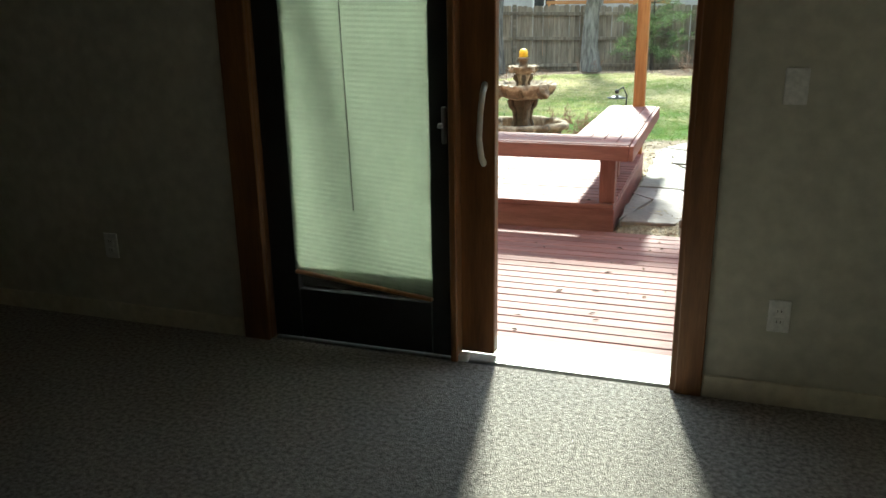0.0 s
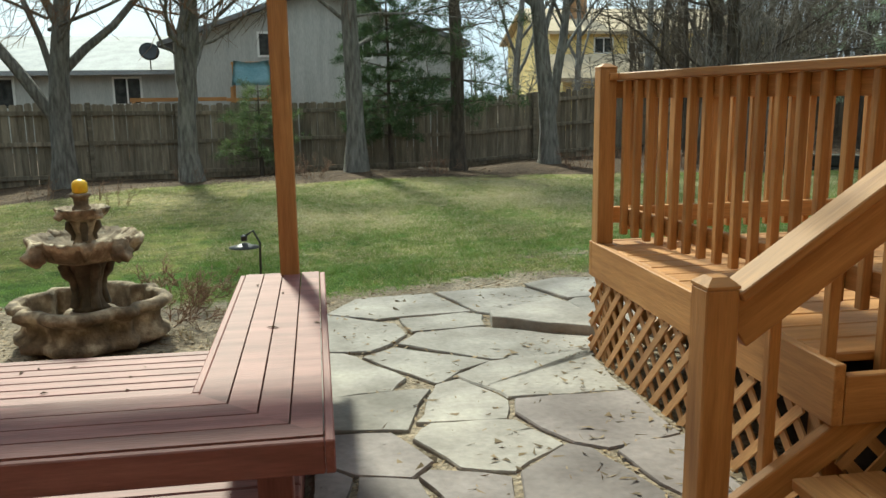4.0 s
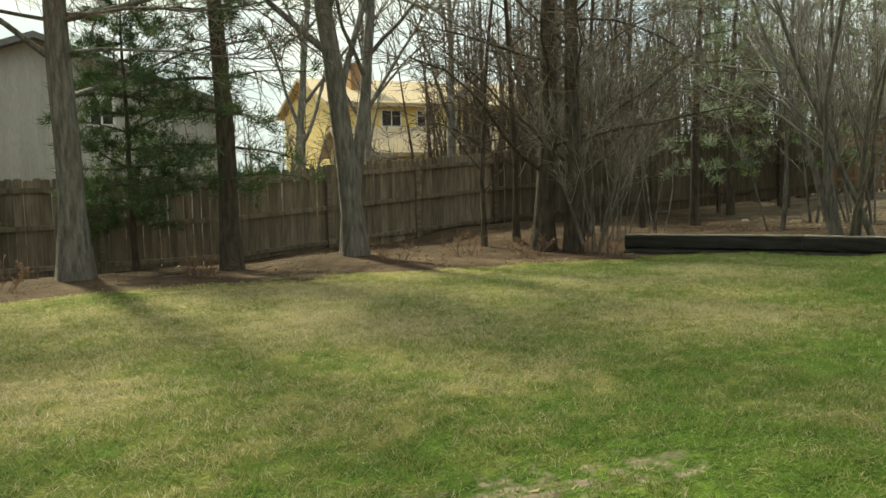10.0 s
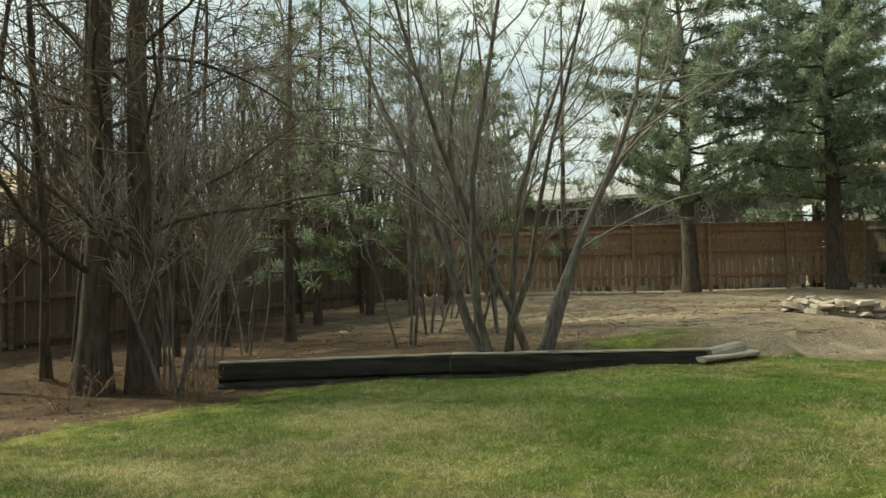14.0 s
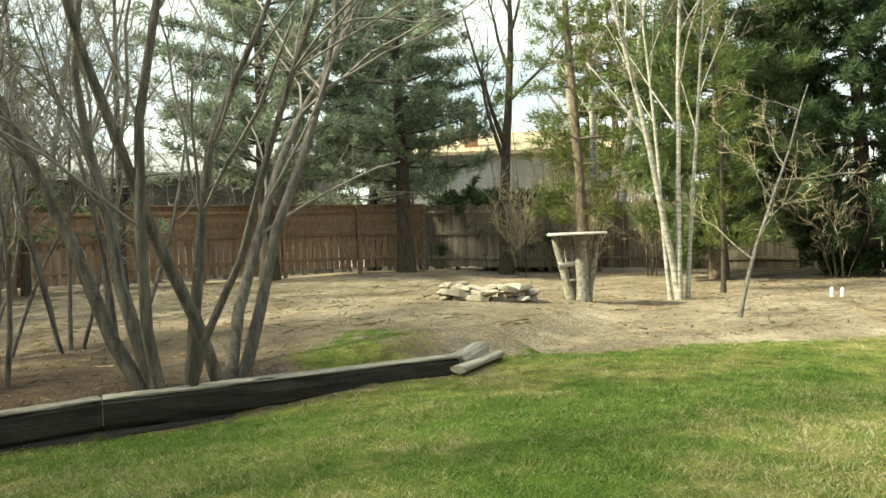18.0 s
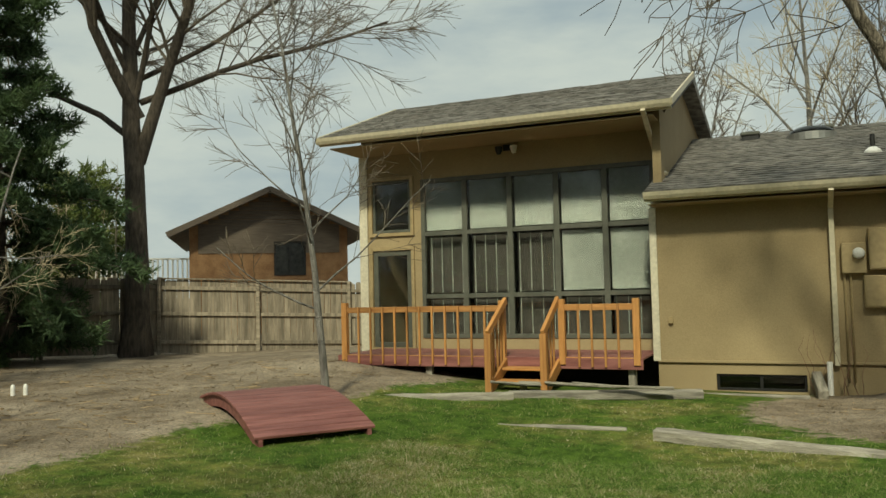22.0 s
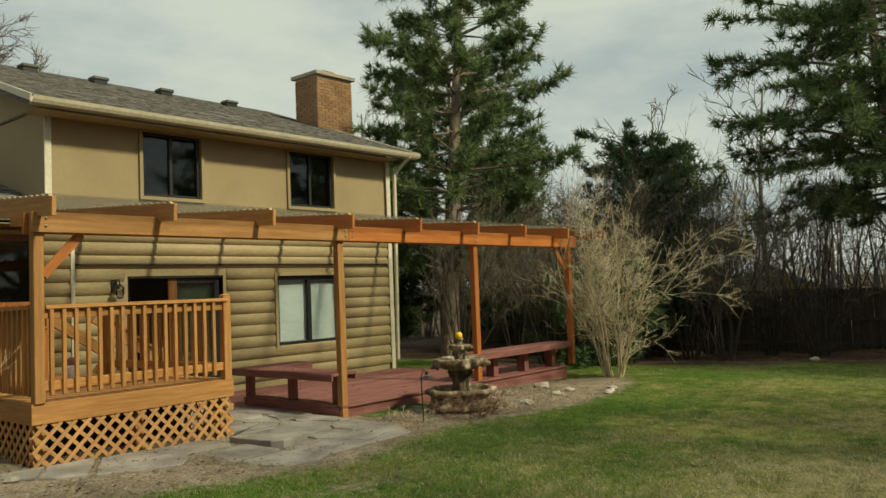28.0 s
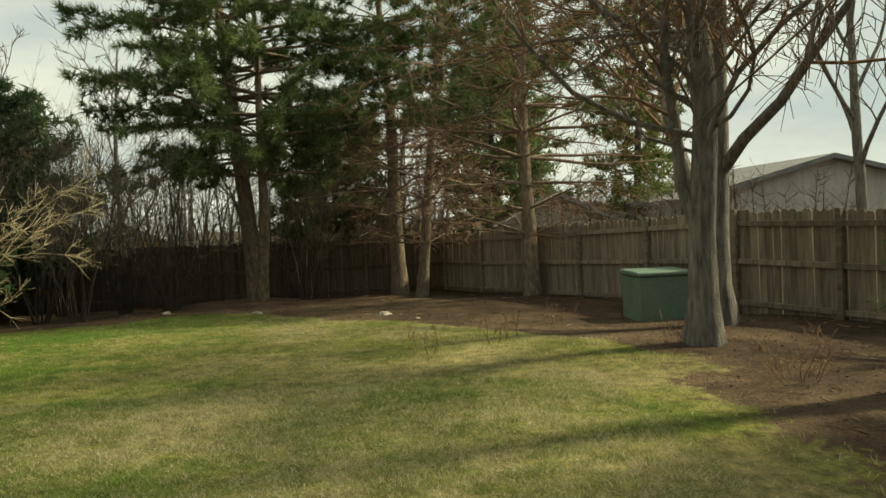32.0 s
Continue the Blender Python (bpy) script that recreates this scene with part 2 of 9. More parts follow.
M = dict(
    carpet=surf("carpet", (0.22, 0.20, 0.18), (0.52, 0.47, 0.43), 60, 0.95, 0.9, fine=3, spec=0.1, bdist=0.02),
    inwall=surf("inside_paint", (0.50, 0.48, 0.40), (0.56, 0.53, 0.44), 2, 0.75, 0.05),
    ceil=surf("ceiling_paint", (0.6, 0.6, 0.57), (0.66, 0.65, 0.62), 3, 0.9, 0.1),
    stain=surf("stained_wood", (0.13, 0.052, 0.017), (0.24, 0.105, 0.036), 3, 0.4, 0.1, (6, 6, 0.5)),
    white=surf("white_plastic", (0.72, 0.71, 0.68), (0.78, 0.77, 0.74), 8, 0.4, 0.02),
    trimw=surf("pale_trim_paint", (0.58, 0.53, 0.41), (0.68, 0.63, 0.50), 3, 0.6, 0.1),
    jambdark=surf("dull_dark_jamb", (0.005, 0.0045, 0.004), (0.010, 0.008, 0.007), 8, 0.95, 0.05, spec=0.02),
    dark=surf("dark_bronze", (0.012, 0.012, 0.013), (0.022, 0.021, 0.02), 8, 0.45, 0.03),
    greyfr=surf("grey_frame_paint", (0.075, 0.078, 0.062), (0.11, 0.112, 0.09), 5, 0.55, 0.05),
    shade=surf("cellular_shade", (0.50, 0.58, 0.42), (0.60, 0.66, 0.50), 3, 0.9, 0.1),
    stucco=surf("tan_paint", (0.30, 0.228, 0.125), (0.355, 0.275, 0.155), 1.2, 0.85, 0.35, fine=60, bdist=0.004),
    siding=surf("tan_siding_paint", (0.34, 0.265, 0.145), (0.40, 0.315, 0.178), 1.5, 0.75, 0.12, (1, 1, 6), vary=0.04),
    creamtrim=surf("cream_gutter_paint", (0.54, 0.485, 0.355), (0.62, 0.56, 0.42), 2, 0.5, 0.05),
    shingle=surf("asphalt_shingle", (0.07, 0.066, 0.06), (0.25, 0.235, 0.215), 6.5, 0.95, 0.6, (1, 1, 3), vary=0.12, fine=12),
    cedar=surf("new_cedar", (0.35, 0.155, 0.045), (0.50, 0.25, 0.082), 2.2, 0.6, 0.15, (1, 14, 14), True, 0.16, fine=6),
    cedarp=surf("oiled_cedar_beam", (0.38, 0.115, 0.026), (0.50, 0.175, 0.044), 2.0, 0.5, 0.12, (1, 12, 12), True, 0.12, fine=6),
    lattice=surf("cedar_lattice", (0.40, 0.20, 0.08), (0.52, 0.29, 0.12), 2.5, 0.7, 0.15, (1, 10, 10), True, 0.15),
    redwood=surf("red_deck_paint", (0.15, 0.05, 0.044), (0.28, 0.116, 0.103), 1.6, 0.62, 0.2, (1, 8, 8), True, 0.10, fine=9),
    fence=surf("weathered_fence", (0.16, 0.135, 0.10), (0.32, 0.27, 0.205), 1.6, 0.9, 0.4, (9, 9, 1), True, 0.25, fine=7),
    # darker copy of weathered_fence, shade put into the colour; belt strip shares it
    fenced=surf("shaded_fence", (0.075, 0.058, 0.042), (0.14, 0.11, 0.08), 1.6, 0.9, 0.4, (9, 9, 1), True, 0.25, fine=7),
    fencer=surf("stained_red_fence", (0.21, 0.13, 0.082), (0.35, 0.23, 0.15), 1.6, 0.85, 0.3, (9, 9, 1), True, 0.2, fine=7),
    flag=surf("sandstone", (0.185, 0.163, 0.142), (0.385, 0.35, 0.31), 2.2, 0.85, 0.5, vary=0.16, fine=14, c=(0.285, 0.257, 0.232), bdist=0.006),
    flagm=surf("mauve_sandstone", (0.125, 0.102, 0.098), (0.27, 0.232, 0.222), 2.2, 0.85, 0.5, vary=0.16, fine=14, c=(0.195, 0.165, 0.158), bdist=0.006),
    fount=surf("cast_stone", (0.09, 0.065, 0.042), (0.50, 0.41, 0.29), 9, 0.9, 0.8, fine=5, c=(0.23, 0.17, 0.11)),
    yellow=surf("yellow_cap", (0.85, 0.52, 0.02), (0.9, 0.58, 0.03), 4, 0.4, 0.02),
    bark=surf("grey_bark", (0.13, 0.121, 0.109), (0.33, 0.312, 0.284), 6, 0.95, 1.0, (3, 3, 0.6), fine=5, bdist=0.05),
    barko=furrowed("furrowed_bark", (0.035, 0.03, 0.024), (0.15, 0.128, 0.10), (0.33, 0.285, 0.225)),
    barkm=surf("brown_grey_bark", (0.085, 0.075, 0.066), (0.22, 0.197, 0.172), 6, 0.95, 0.9, (3, 3, 0.6), fine=5, bdist=0.04),
    barkd=surf("dark_bark", (0.05, 0.04, 0.032), (0.13, 0.105, 0.08), 6, 0.95, 0.9, (3, 3, 0.7), fine=5, bdist=0.04),
    barkp=surf("pine_bark", (0.15, 0.115, 0.085), (0.34, 0.27, 0.20), 7, 0.95, 0.9, (2, 2, 0.8), fine=5, bdist=0.04),
    birch=surf("birch_bark", (0.22, 0.205, 0.175), (0.56, 0.53, 0.475), 5, 0.7, 0.3, (1, 1, 4), fine=4),
    twig=surf("bare_twigs", (0.10, 0.08, 0.06), (0.20, 0.165, 0.125), 4, 0.95, 0.0),
    twigm=surf("grey_twigs", (0.165, 0.15, 0.133), (0.29, 0.265, 0.235), 4, 0.95, 0.0),
    twigp=surf("pale_twigs", (0.38, 0.32, 0.21), (0.54, 0.46, 0.32), 4, 0.95, 0.0),
    twigr=surf("reddish_twigs", (0.17, 0.10, 0.065), (0.28, 0.17, 0.11), 4, 0.95, 0.0),
    needle=surf("pine_needles", (0.085, 0.125, 0.05), (0.19, 0.25, 0.10), 1.5, 0.7, 0.0, fine=20, island=0.45),
    needleb=surf("juniper_green", (0.19, 0.24, 0.16), (0.34, 0.395, 0.28), 1.5, 0.75, 0.0, fine=20, island=0.45),
    needled=surf("dark_spruce", (0.042, 0.078, 0.034), (0.10, 0.15, 0.06), 1.5, 0.7, 0.0, fine=20, island=0.45),
    needley=surf("light_conifer", (0.10, 0.14, 0.035), (0.18, 0.21, 0.06), 1.5, 0.7, 0.0, fine=20, island=0.45),
    timber=surf("weathered_timber", (0.17, 0.152, 0.125), (0.40, 0.37, 0.31), 2.5, 0.9, 0.6, (1, 7, 7), True, 0.15, bdist=0.02),
    timberd=surf("creosoted_timber", (0.010, 0.010, 0.009), (0.035, 0.032, 0.026), 2.5, 0.85, 0.6, (1, 6, 6), True, 0.2, bdist=0.02),
    brick=surf("orange_brick", (0.22, 0.115, 0.055), (0.33, 0.19, 0.095), 3, 0.9, 0.3, vary=0.2),
    mortar=surf("mortar", (0.33, 0.28, 0.21), (0.40, 0.34, 0.26), 10, 0.95, 0.3),
    metal=surf("dull_metal", (0.28, 0.28, 0.27), (0.36, 0.36, 0.34), 6, 0.45, 0.05, metal=0.7),
    boxg=surf("utility_green", (0.12, 0.19, 0.15), (0.17, 0.245, 0.19), 2, 0.5, 0.05),
    boxt=surf("tan_metal", (0.33, 0.25, 0.13), (0.39, 0.30, 0.165), 2, 0.5, 0.05),
    rock=surf("pale_rock", (0.26, 0.22, 0.18), (0.50, 0.45, 0.385), 5, 0.9, 0.5, vary=0.15),
    leaf=surf("leaf_litter", (0.13, 0.09, 0.05), (0.30, 0.22, 0.13), 8, 0.9, 0.0, island=0.5),
    mulch=surf("brown_mulch", (0.05, 0.032, 0.021), (0.15, 0.095, 0.06), 8, 0.9, 0.0, island=0.6),
    brownwall=surf("brown_board", (0.12, 0.095, 0.075), (0.17, 0.135, 0.105), 3, 0.85, 0.2, (1, 1, 8)),
    greywall=surf("grey_board_house", (0.40, 0.39, 0.365), (0.48, 0.47, 0.44), 2, 0.8, 0.1, (3, 3, 0.4)),
    yelwall=surf("pale_yellow_siding", (0.76, 0.58, 0.22), (0.84, 0.66, 0.29), 2, 0.8, 0.1),
    farpane=surf("far_window_glass", (0.018, 0.02, 0.022), (0.06, 0.062, 0.06), 5, 0.25, 0.02, spec=0.3),
    # darker tone of the cast stone for pedestal and brackets
    fountd=surf("dark_cast_stone", (0.05, 0.037, 0.024), (0.17, 0.13, 0.09), 9, 0.9, 0.6, fine=5, c=(0.10, 0.075, 0.05)),
    roofpale=surf("pale_roof", (0.25, 0.25, 0.26), (0.34, 0.34, 0.345), 2, 0.8, 0.2),
    rooftan=surf("tan_roof", (0.40, 0.31, 0.20), (0.48, 0.38, 0.26), 3, 0.9, 0.3),
    roofg=surf("grey_roof", (0.14, 0.14, 0.145), (0.21, 0.21, 0.21), 3, 0.9, 0.3),
    teal=surf("teal_tarp", (0.20, 0.36, 0.40), (0.30, 0.46, 0.49), 2, 0.6, 0.1),
    # near-black with shade put into the colour; the wire strip shares it
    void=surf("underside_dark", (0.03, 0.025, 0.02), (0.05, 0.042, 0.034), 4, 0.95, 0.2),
    # room dimness held in a dark colour; the east house wall shares it
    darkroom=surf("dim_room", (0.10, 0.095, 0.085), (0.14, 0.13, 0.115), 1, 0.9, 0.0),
    blind=surf("window_blind", (0.40, 0.44, 0.45), (0.48, 0.52, 0.53), 2, 0.8, 0.05),
    # sky reflection put into a flat grey; blind strips share it
    screen=surf("reflection_and_blind_grey", (0.24, 0.245, 0.215), (0.30, 0.305, 0.27), 2, 0.6, 0.1),
    glass=glass("window_glass", (0.75, 0.80, 0.80)),
    clear=sheet("weathered_corrugated_plastic", (0.86, 0.86, 0.85), (0.55, 0.54, 0.5)),
    strip=surf("closure_strip_foam", (0.50, 0.36, 0.20), (0.60, 0.45, 0.27), 6, 0.8, 0.1),
    glassd=glass("dark_window_glass", (0.35, 0.38, 0.38)),
)


def lit_through(m, share):
    """Lets leaves and needles pass some of the light that falls on them."""
    n, l = m.node_tree.nodes, m.node_tree.links
    p = n["Principled BSDF"]
    tr = n.new("ShaderNodeBsdfTranslucent")
    l.new(p.inputs["Base Color"].links[0].from_socket, tr.inputs["Color"])
    mx = n.new("ShaderNodeMixShader")
    mx.inputs[0].default_value = share
    l.new(p.outputs[0], mx.inputs[1])
    l.new(tr.outputs[0], mx.inputs[2])
    l.new(mx.outputs[0], n["Material Output"].inputs[0])


for leafy in ("needle", "needleb", "needled", "needley"):
    lit_through(M[leafy], 0.35)


# ---- building helpers ----
ORIG = {}
CACHE = {}


def thing(name, at=(0, 0, 0), label="", category="", group="", kind=""):
    e = new(name)
    e.location = at
    e.empty_display_size = 0.1
    ORIG[e.name] = Vector(at)
    return tagged(e, label, category, group, kind)


def put(name, me, mat, parent=None, at=(0, 0, 0), quat=None, label="", size=None):
    """Links a mesh as one object, at a place of the world, under a thing or a part."""
    if mat and not me.materials:
        me.materials.append(M[mat])
    ob = new(name, me)
    ORIG[ob.name] = Vector(at)
    if parent:
        ob.parent = parent
        ob.location = Vector(at) - ORIG[parent.name]
        if parent.rotation_mode == "QUATERNION":
            back = parent.rotation_quaternion.inverted()
            ob.location = back @ (Vector(at) - ORIG[parent.name])
            quat = back @ quat if quat else back
    else:
        ob.location = at
    if quat:
        ob.rotation_mode = "QUATERNION"
        ob.rotation_quaternion = quat
    if size:
        ob.scale = size
    if label:
        ob["label"] = label
    return ob


def to_mesh(bm, name, smooth=False):
    me = bpy.data.meshes.new(name)
    bm.normal_update()
    bm.to_mesh(me)
    bm.free()
    if smooth:
        me.polygons.foreach_set("use_smooth", [True] * len(me.polygons))
    return me


def part(name, bm, mat, parent=None, label="", at=(0, 0, 0), smooth=False):
    return put(name, to_mesh(bm, name, smooth), mat, parent, at, None, label)


def box_mesh(sx, sy, sz, mat, bev=0.004):
    key = (round(sx, 3), round(sy, 3), round(sz, 3), mat, bev)
    if key not in CACHE:
        bm = bmesh.new()
        bmesh.ops.create_cube(bm, size=1.0)
        bmesh.ops.scale(bm, vec=(sx, sy, sz), verts=bm.verts)
        if bev:
            bmesh.ops.bevel(bm, geom=bm.edges[:], offset=min(bev, 0.4 * min(sx, sy, sz)), segments=1, affect="EDGES")
        me = to_mesh(bm, "box")
        me.materials.append(M[mat])
        CACHE[key] = me
    return CACHE[key]


def bx(name, parent, mat, x0, x1, y0, y1, z0, z1, bev=0.004, label=""):
    """An upright box between the given limits. A long one lies with its grain along its length."""
    sx, sy, sz = x1 - x0, y1 - y0, z1 - z0
    at = ((x0 + x1) / 2, (y0 + y1) / 2, (z0 + z1) / 2)
    if sy > sx and sy > sz:
        return put(name, box_mesh(sy, sx, sz, mat, bev), None, parent, at, Euler((0, 0, math.pi / 2)).to_quaternion(), label)
    if sz > sx and sz > sy:
        return put(name, box_mesh(sz, sy, sx, mat, bev), None, parent, at, Euler((0, math.pi / 2, 0)).to_quaternion(), label)
    return put(name, box_mesh(sx, sy, sz, mat, bev), None, parent, at, None, label)


def beam(name, parent, mat, p, q, w, h, bev=0.004, label="", roll=0.0):
    """A bar from p to q, w wide and h deep."""
    p, q = Vector(p), Vector(q)
    d = q - p
    x = d.normalized()
    up = Vector((0, 0, 1)) if abs(x.z) < 0.98 else Vector((0, 1, 0))
    y = up.cross(x).normalized()
    z = x.cross(y)
    m = Matrix((x, y, z)).transposed()
    quat = m.to_quaternion()
    if roll:
        quat = quat @ Euler((roll, 0, 0)).to_quaternion()
    return put(name, box_mesh(d.length, w, h, mat, bev), None, parent, (p + q) / 2, quat, label)


def add_box(bm, x0, x1, y0, y1, z0, z1):
    v = [bm.verts.new((x, y, z)) for z in (z0, z1) for y in (y0, y1) for x in (x0, x1)]
    for f in ((0, 2, 3, 1), (4, 5, 7, 6), (0, 1, 5, 4), (2, 6, 7, 3), (1, 3, 7, 5), (0, 4, 6, 2)):
        bm.faces.new([v[i] for i in f])


def lathe(prof, n=32, lobes=0, depth=0.0, shape=None):
    """A turned body from (radius, height) pairs, with a scalloped outline if lobes are given."""
    bm = bmesh.new()
    rings = []
    for r, z in prof:
        ring = []
        for i in range(n):
            a = 2 * math.pi * i / n
            k = shape(a) if shape else 1 + (depth * math.cos(lobes * a) if lobes else 0)
            ring.append(bm.verts.new((r * k * math.cos(a), r * k * math.sin(a), z)))
        rings.append(ring)
    for a, b in zip(rings, rings[1:]):
        for i in range(n):
            bm.faces.new((a[i], a[(i + 1) % n], b[(i + 1) % n], b[i]))
    bm.faces.new(rings[0][::-1])
    bm.faces.new(rings[-1])
    return bm


def tube(pts, radii, sides=6):
    """Vertices and faces of a tapered tube along points."""
    vs, fs = [], []
    for i, (p, r) in enumerate(zip(pts, radii)):
        d = (pts[min(i + 1, len(pts) - 1)] - pts[max(i - 1, 0)])
        d = d.normalized() if d.length > 1e-6 else Vector((0, 0, 1))
        u = d.cross(Vector((0.31, 0.95, 0.05))).normalized()
        w = d.cross(u)
        for k in range(sides):
            a = 2 * math.pi * k / sides
            vs.append(p + u * (r * math.cos(a)) + w * (r * math.sin(a)))
        if i:
            o = (i - 1) * sides
            for k in range(sides):
                k2 = (k + 1) % sides
                fs.append((o + k, o + k2, o + sides + k2, o + sides + k))
    fs.append(tuple(range((len(pts) - 1) * sides, len(pts) * sides)))
    return vs, fs


def tube_mesh(name, lines, mat, sides=6, smooth=True):
    """One mesh of several tubes: lines of (points, radii)."""
    V, F = [], []
    for pts, radii in lines:
        v, f = tube([Vector(p) for p in pts], radii, sides)
        o = len(V)
        V += v
        F += [tuple(i + o for i in q) for q in f]
    me = bpy.data.meshes.new(name)
    me.from_pydata(V, [], F)
    me.materials.append(M[mat])
    if smooth:
        me.polygons.foreach_set("use_smooth", [True] * len(me.polygons))
    return me


# ---- ground ----
LEVELS = [(-1.8, 5.4, -0.05), (0.5, 5.5, -0.03), (3.2, 5.0, 0.04), (4.7, 3.6, 0.14), (4.7, 0.5, 0.27), (6.7, 0.4, 0.03), (8.6, 1.4, 0.08), (10.5, 1.9, 0.12),
          (12.6, 2.2, 0.32), (14.0, 0.5, 0.5), (5, 9, -0.04), (0, 9, -0.05), (1, 14.5, 0.0), (-2.5, 14.5, -0.03), (-7.3, 16.6, -0.35), (-11, 9, -0.3),
          (-16, 7.5, -0.42), (-17, 12, -0.52), (-5, 8, -0.12), (4.6, 17.3, -0.02), (1.9, 18.2, -0.12), (-3, 19.5, -0.33), (9.2, 20.5, 0.2), (24, 19, 0.5),
          (27, 12, 0.5), (21, -4, 0.12), (25, 4, 0.3), (16.3, 7.0, 0.22), (16.2, 9.6, 0.28), (14.6, 6.8, 0.14), (11.2, 5.4, 0.08), (13.5, 4, 0.22), (8.6, 5, 0.0), (8.9, 15.5, -0.11), (10.35, 13.1, -0.03), (11.15, 10.45, 0.13), (11.9, 9.85, 0.17), (2.5, 19.7, -0.31), (6.0, 20.2, -0.14), (9.0, 20.6, 0.1), (0.3, 19.6, -0.34),
          (0.4, 16.3, 0.0), (-5.3, 16.9, -0.2), (-17.6, 5.0, -0.66), (-17.5, 10.2, -0.58), (-17.4, 1.8, -0.68)]
LV = np.array(LEVELS)
WALLLINE = [Vector((9.06, 15.70, 0)), Vector((10.60, 13.32, 0)), Vector((11.65, 10.52, 0)), Vector((12.12, 10.25, 0))]


def rise(x, y):
    """How far a place lies behind the timber edging: 0 in front of it, 1 well behind."""
    best, side = 9e9, 0.0
    for a, b in zip(WALLLINE, WALLLINE[1:]):
        d = b - a
        t = max(0, min(1, ((x - a.x) * d.x + (y - a.y) * d.y) / d.length_squared))
        q = a + d * t
        e = math.hypot(x - q.x, y - q.y)
        if e < best:
            best = e
            side = d.x * (y - a.y) - d.y * (x - a.x)
    return best if side > 0 else -best


def gz(x, y):
    w = 1.0 / ((LV[:, 0] - x) ** 2 + (LV[:, 1] - y) ** 2 + 0.3) ** 1.5
    z = float((w * LV[:, 2]).sum() / w.sum())
    if 6.5 < x < 26 and 6 < y < 22:
        s = rise(x, y)
        if s > 0:
            near = max(0.0, 1 - abs(y - 12.6) / 6.0)
            z += 0.27 * min(1.0, max(0.0, s - 0.16) / 0.3) * min(1.0, near * 1.6) * max(0.0, 1 - s / 16.0)
    return z


SPOTS = [(1.41, 7.1, 0.10), (1.89, 7.45, 0.02), (2.17, 7.17, 0.08), (2.66, 7.32, 0.02), (5.63, 8.63, 0.04), (5.49, 8.14, 0.06), (5.99, 7.92, 0.02), (5.6, 5.68, 0.15), (5.3, 4.95, 0.25)]


def bed(x, y):
    """1 where the ground is bare soil, 0 on the lawn."""
    k = noise.noise(Vector((x * 0.35, y * 0.35, 3.0))) * 1.1 + noise.noise(Vector((x * 1.4, y * 1.4, 8.0))) * 0.45
    north = y - (14.6 + 0.03 * x + 0.5 * max(0.0, min(1.0, (0.5 - x) / 2.0)) - 0.75 * max(0.0, -3.8 - x)) + k
    east = rise(x, y) + 0.15 if y > 10.3 else (x - 12.6 + (0.22 * (5.6 - y) if y < 5.6 else 0)) + k * 0.5
    west = (-11.5 - x) + 0.25 * (9 - y) + k
    tree = 2.7 - math.hypot((x - 4.2) * 0.85, (y - 2.0) * 1.12) + k * 0.5
    nw = 2.4 - math.hypot(x + 5.6, y - 16.7) + k
    garden = 1.5 - math.hypot((x + 3.2) * 0.55, (y - 5.3) * 1.5) + k * 0.4
    stone = min(x + 0.8, 4.2 - x, 6.35 - 0.12 * abs(x - 1.2) - y + 0.15 * k) + 0.2 * k
    if math.hypot((x - 13.3) * 0.7, y - 11.6) < 1.4:
        east -= 1.78 - math.hypot((x - 13.3) * 0.7, y - 11.6) - 0.8 * k
    spots = max(r - math.hypot(x - a, (y - b_) * 1.3) for a, b_, r in SPOTS) + 0.25 * k
    d = max(north, east, west, tree, nw, garden, stone, spots)
    if x > 13 and y < 3:
        d = max(d, 1.0 + k)
    return max(0.0, min(1.0, 0.5 + d / 0.9))


def green_bias(n, l, pos, src, clump):
    """The lawn is greener near the house and on the east side, strawy in the middle."""
    s = n.new("ShaderNodeSeparateXYZ")
    l.new(pos, s.inputs[0])
    outs = []
    for axis, lo, hi, a, b in (("Y", 7.2, 10.6, 0.15, -0.09), ("X", 5.2, 8.6, -0.09, 0.08)):
        r = n.new("ShaderNodeMapRange")
        for k, v in (("From Min", lo), ("From Max", hi), ("To Min", a), ("To Max", b)):
            r.inputs[k].default_value = v
        l.new(s.outputs[axis], r.inputs["Value"])
        outs.append(r.outputs[0])
    top = n.new("ShaderNodeMath")
    top.operation = "MAXIMUM"
    l.new(outs[0], top.inputs[0])
    l.new(outs[1], top.inputs[1])
    add = n.new("ShaderNodeMath")
    l.new(top.outputs[0], add.inputs[0])
    l.new(src, add.inputs[1])
    mul = n.new("ShaderNodeMath")
    mul.operation = "MULTIPLY_ADD"
    mul.inputs[1].default_value = 0.5
    l.new(clump, mul.inputs[0])
    l.new(add.outputs[0], mul.inputs[2])
    off = n.new("ShaderNodeMath")
    off.operation = "SUBTRACT"
    off.inputs[1].default_value = 0.25
    l.new(mul.outputs[0], off.inputs[0])
    return off.outputs[0]


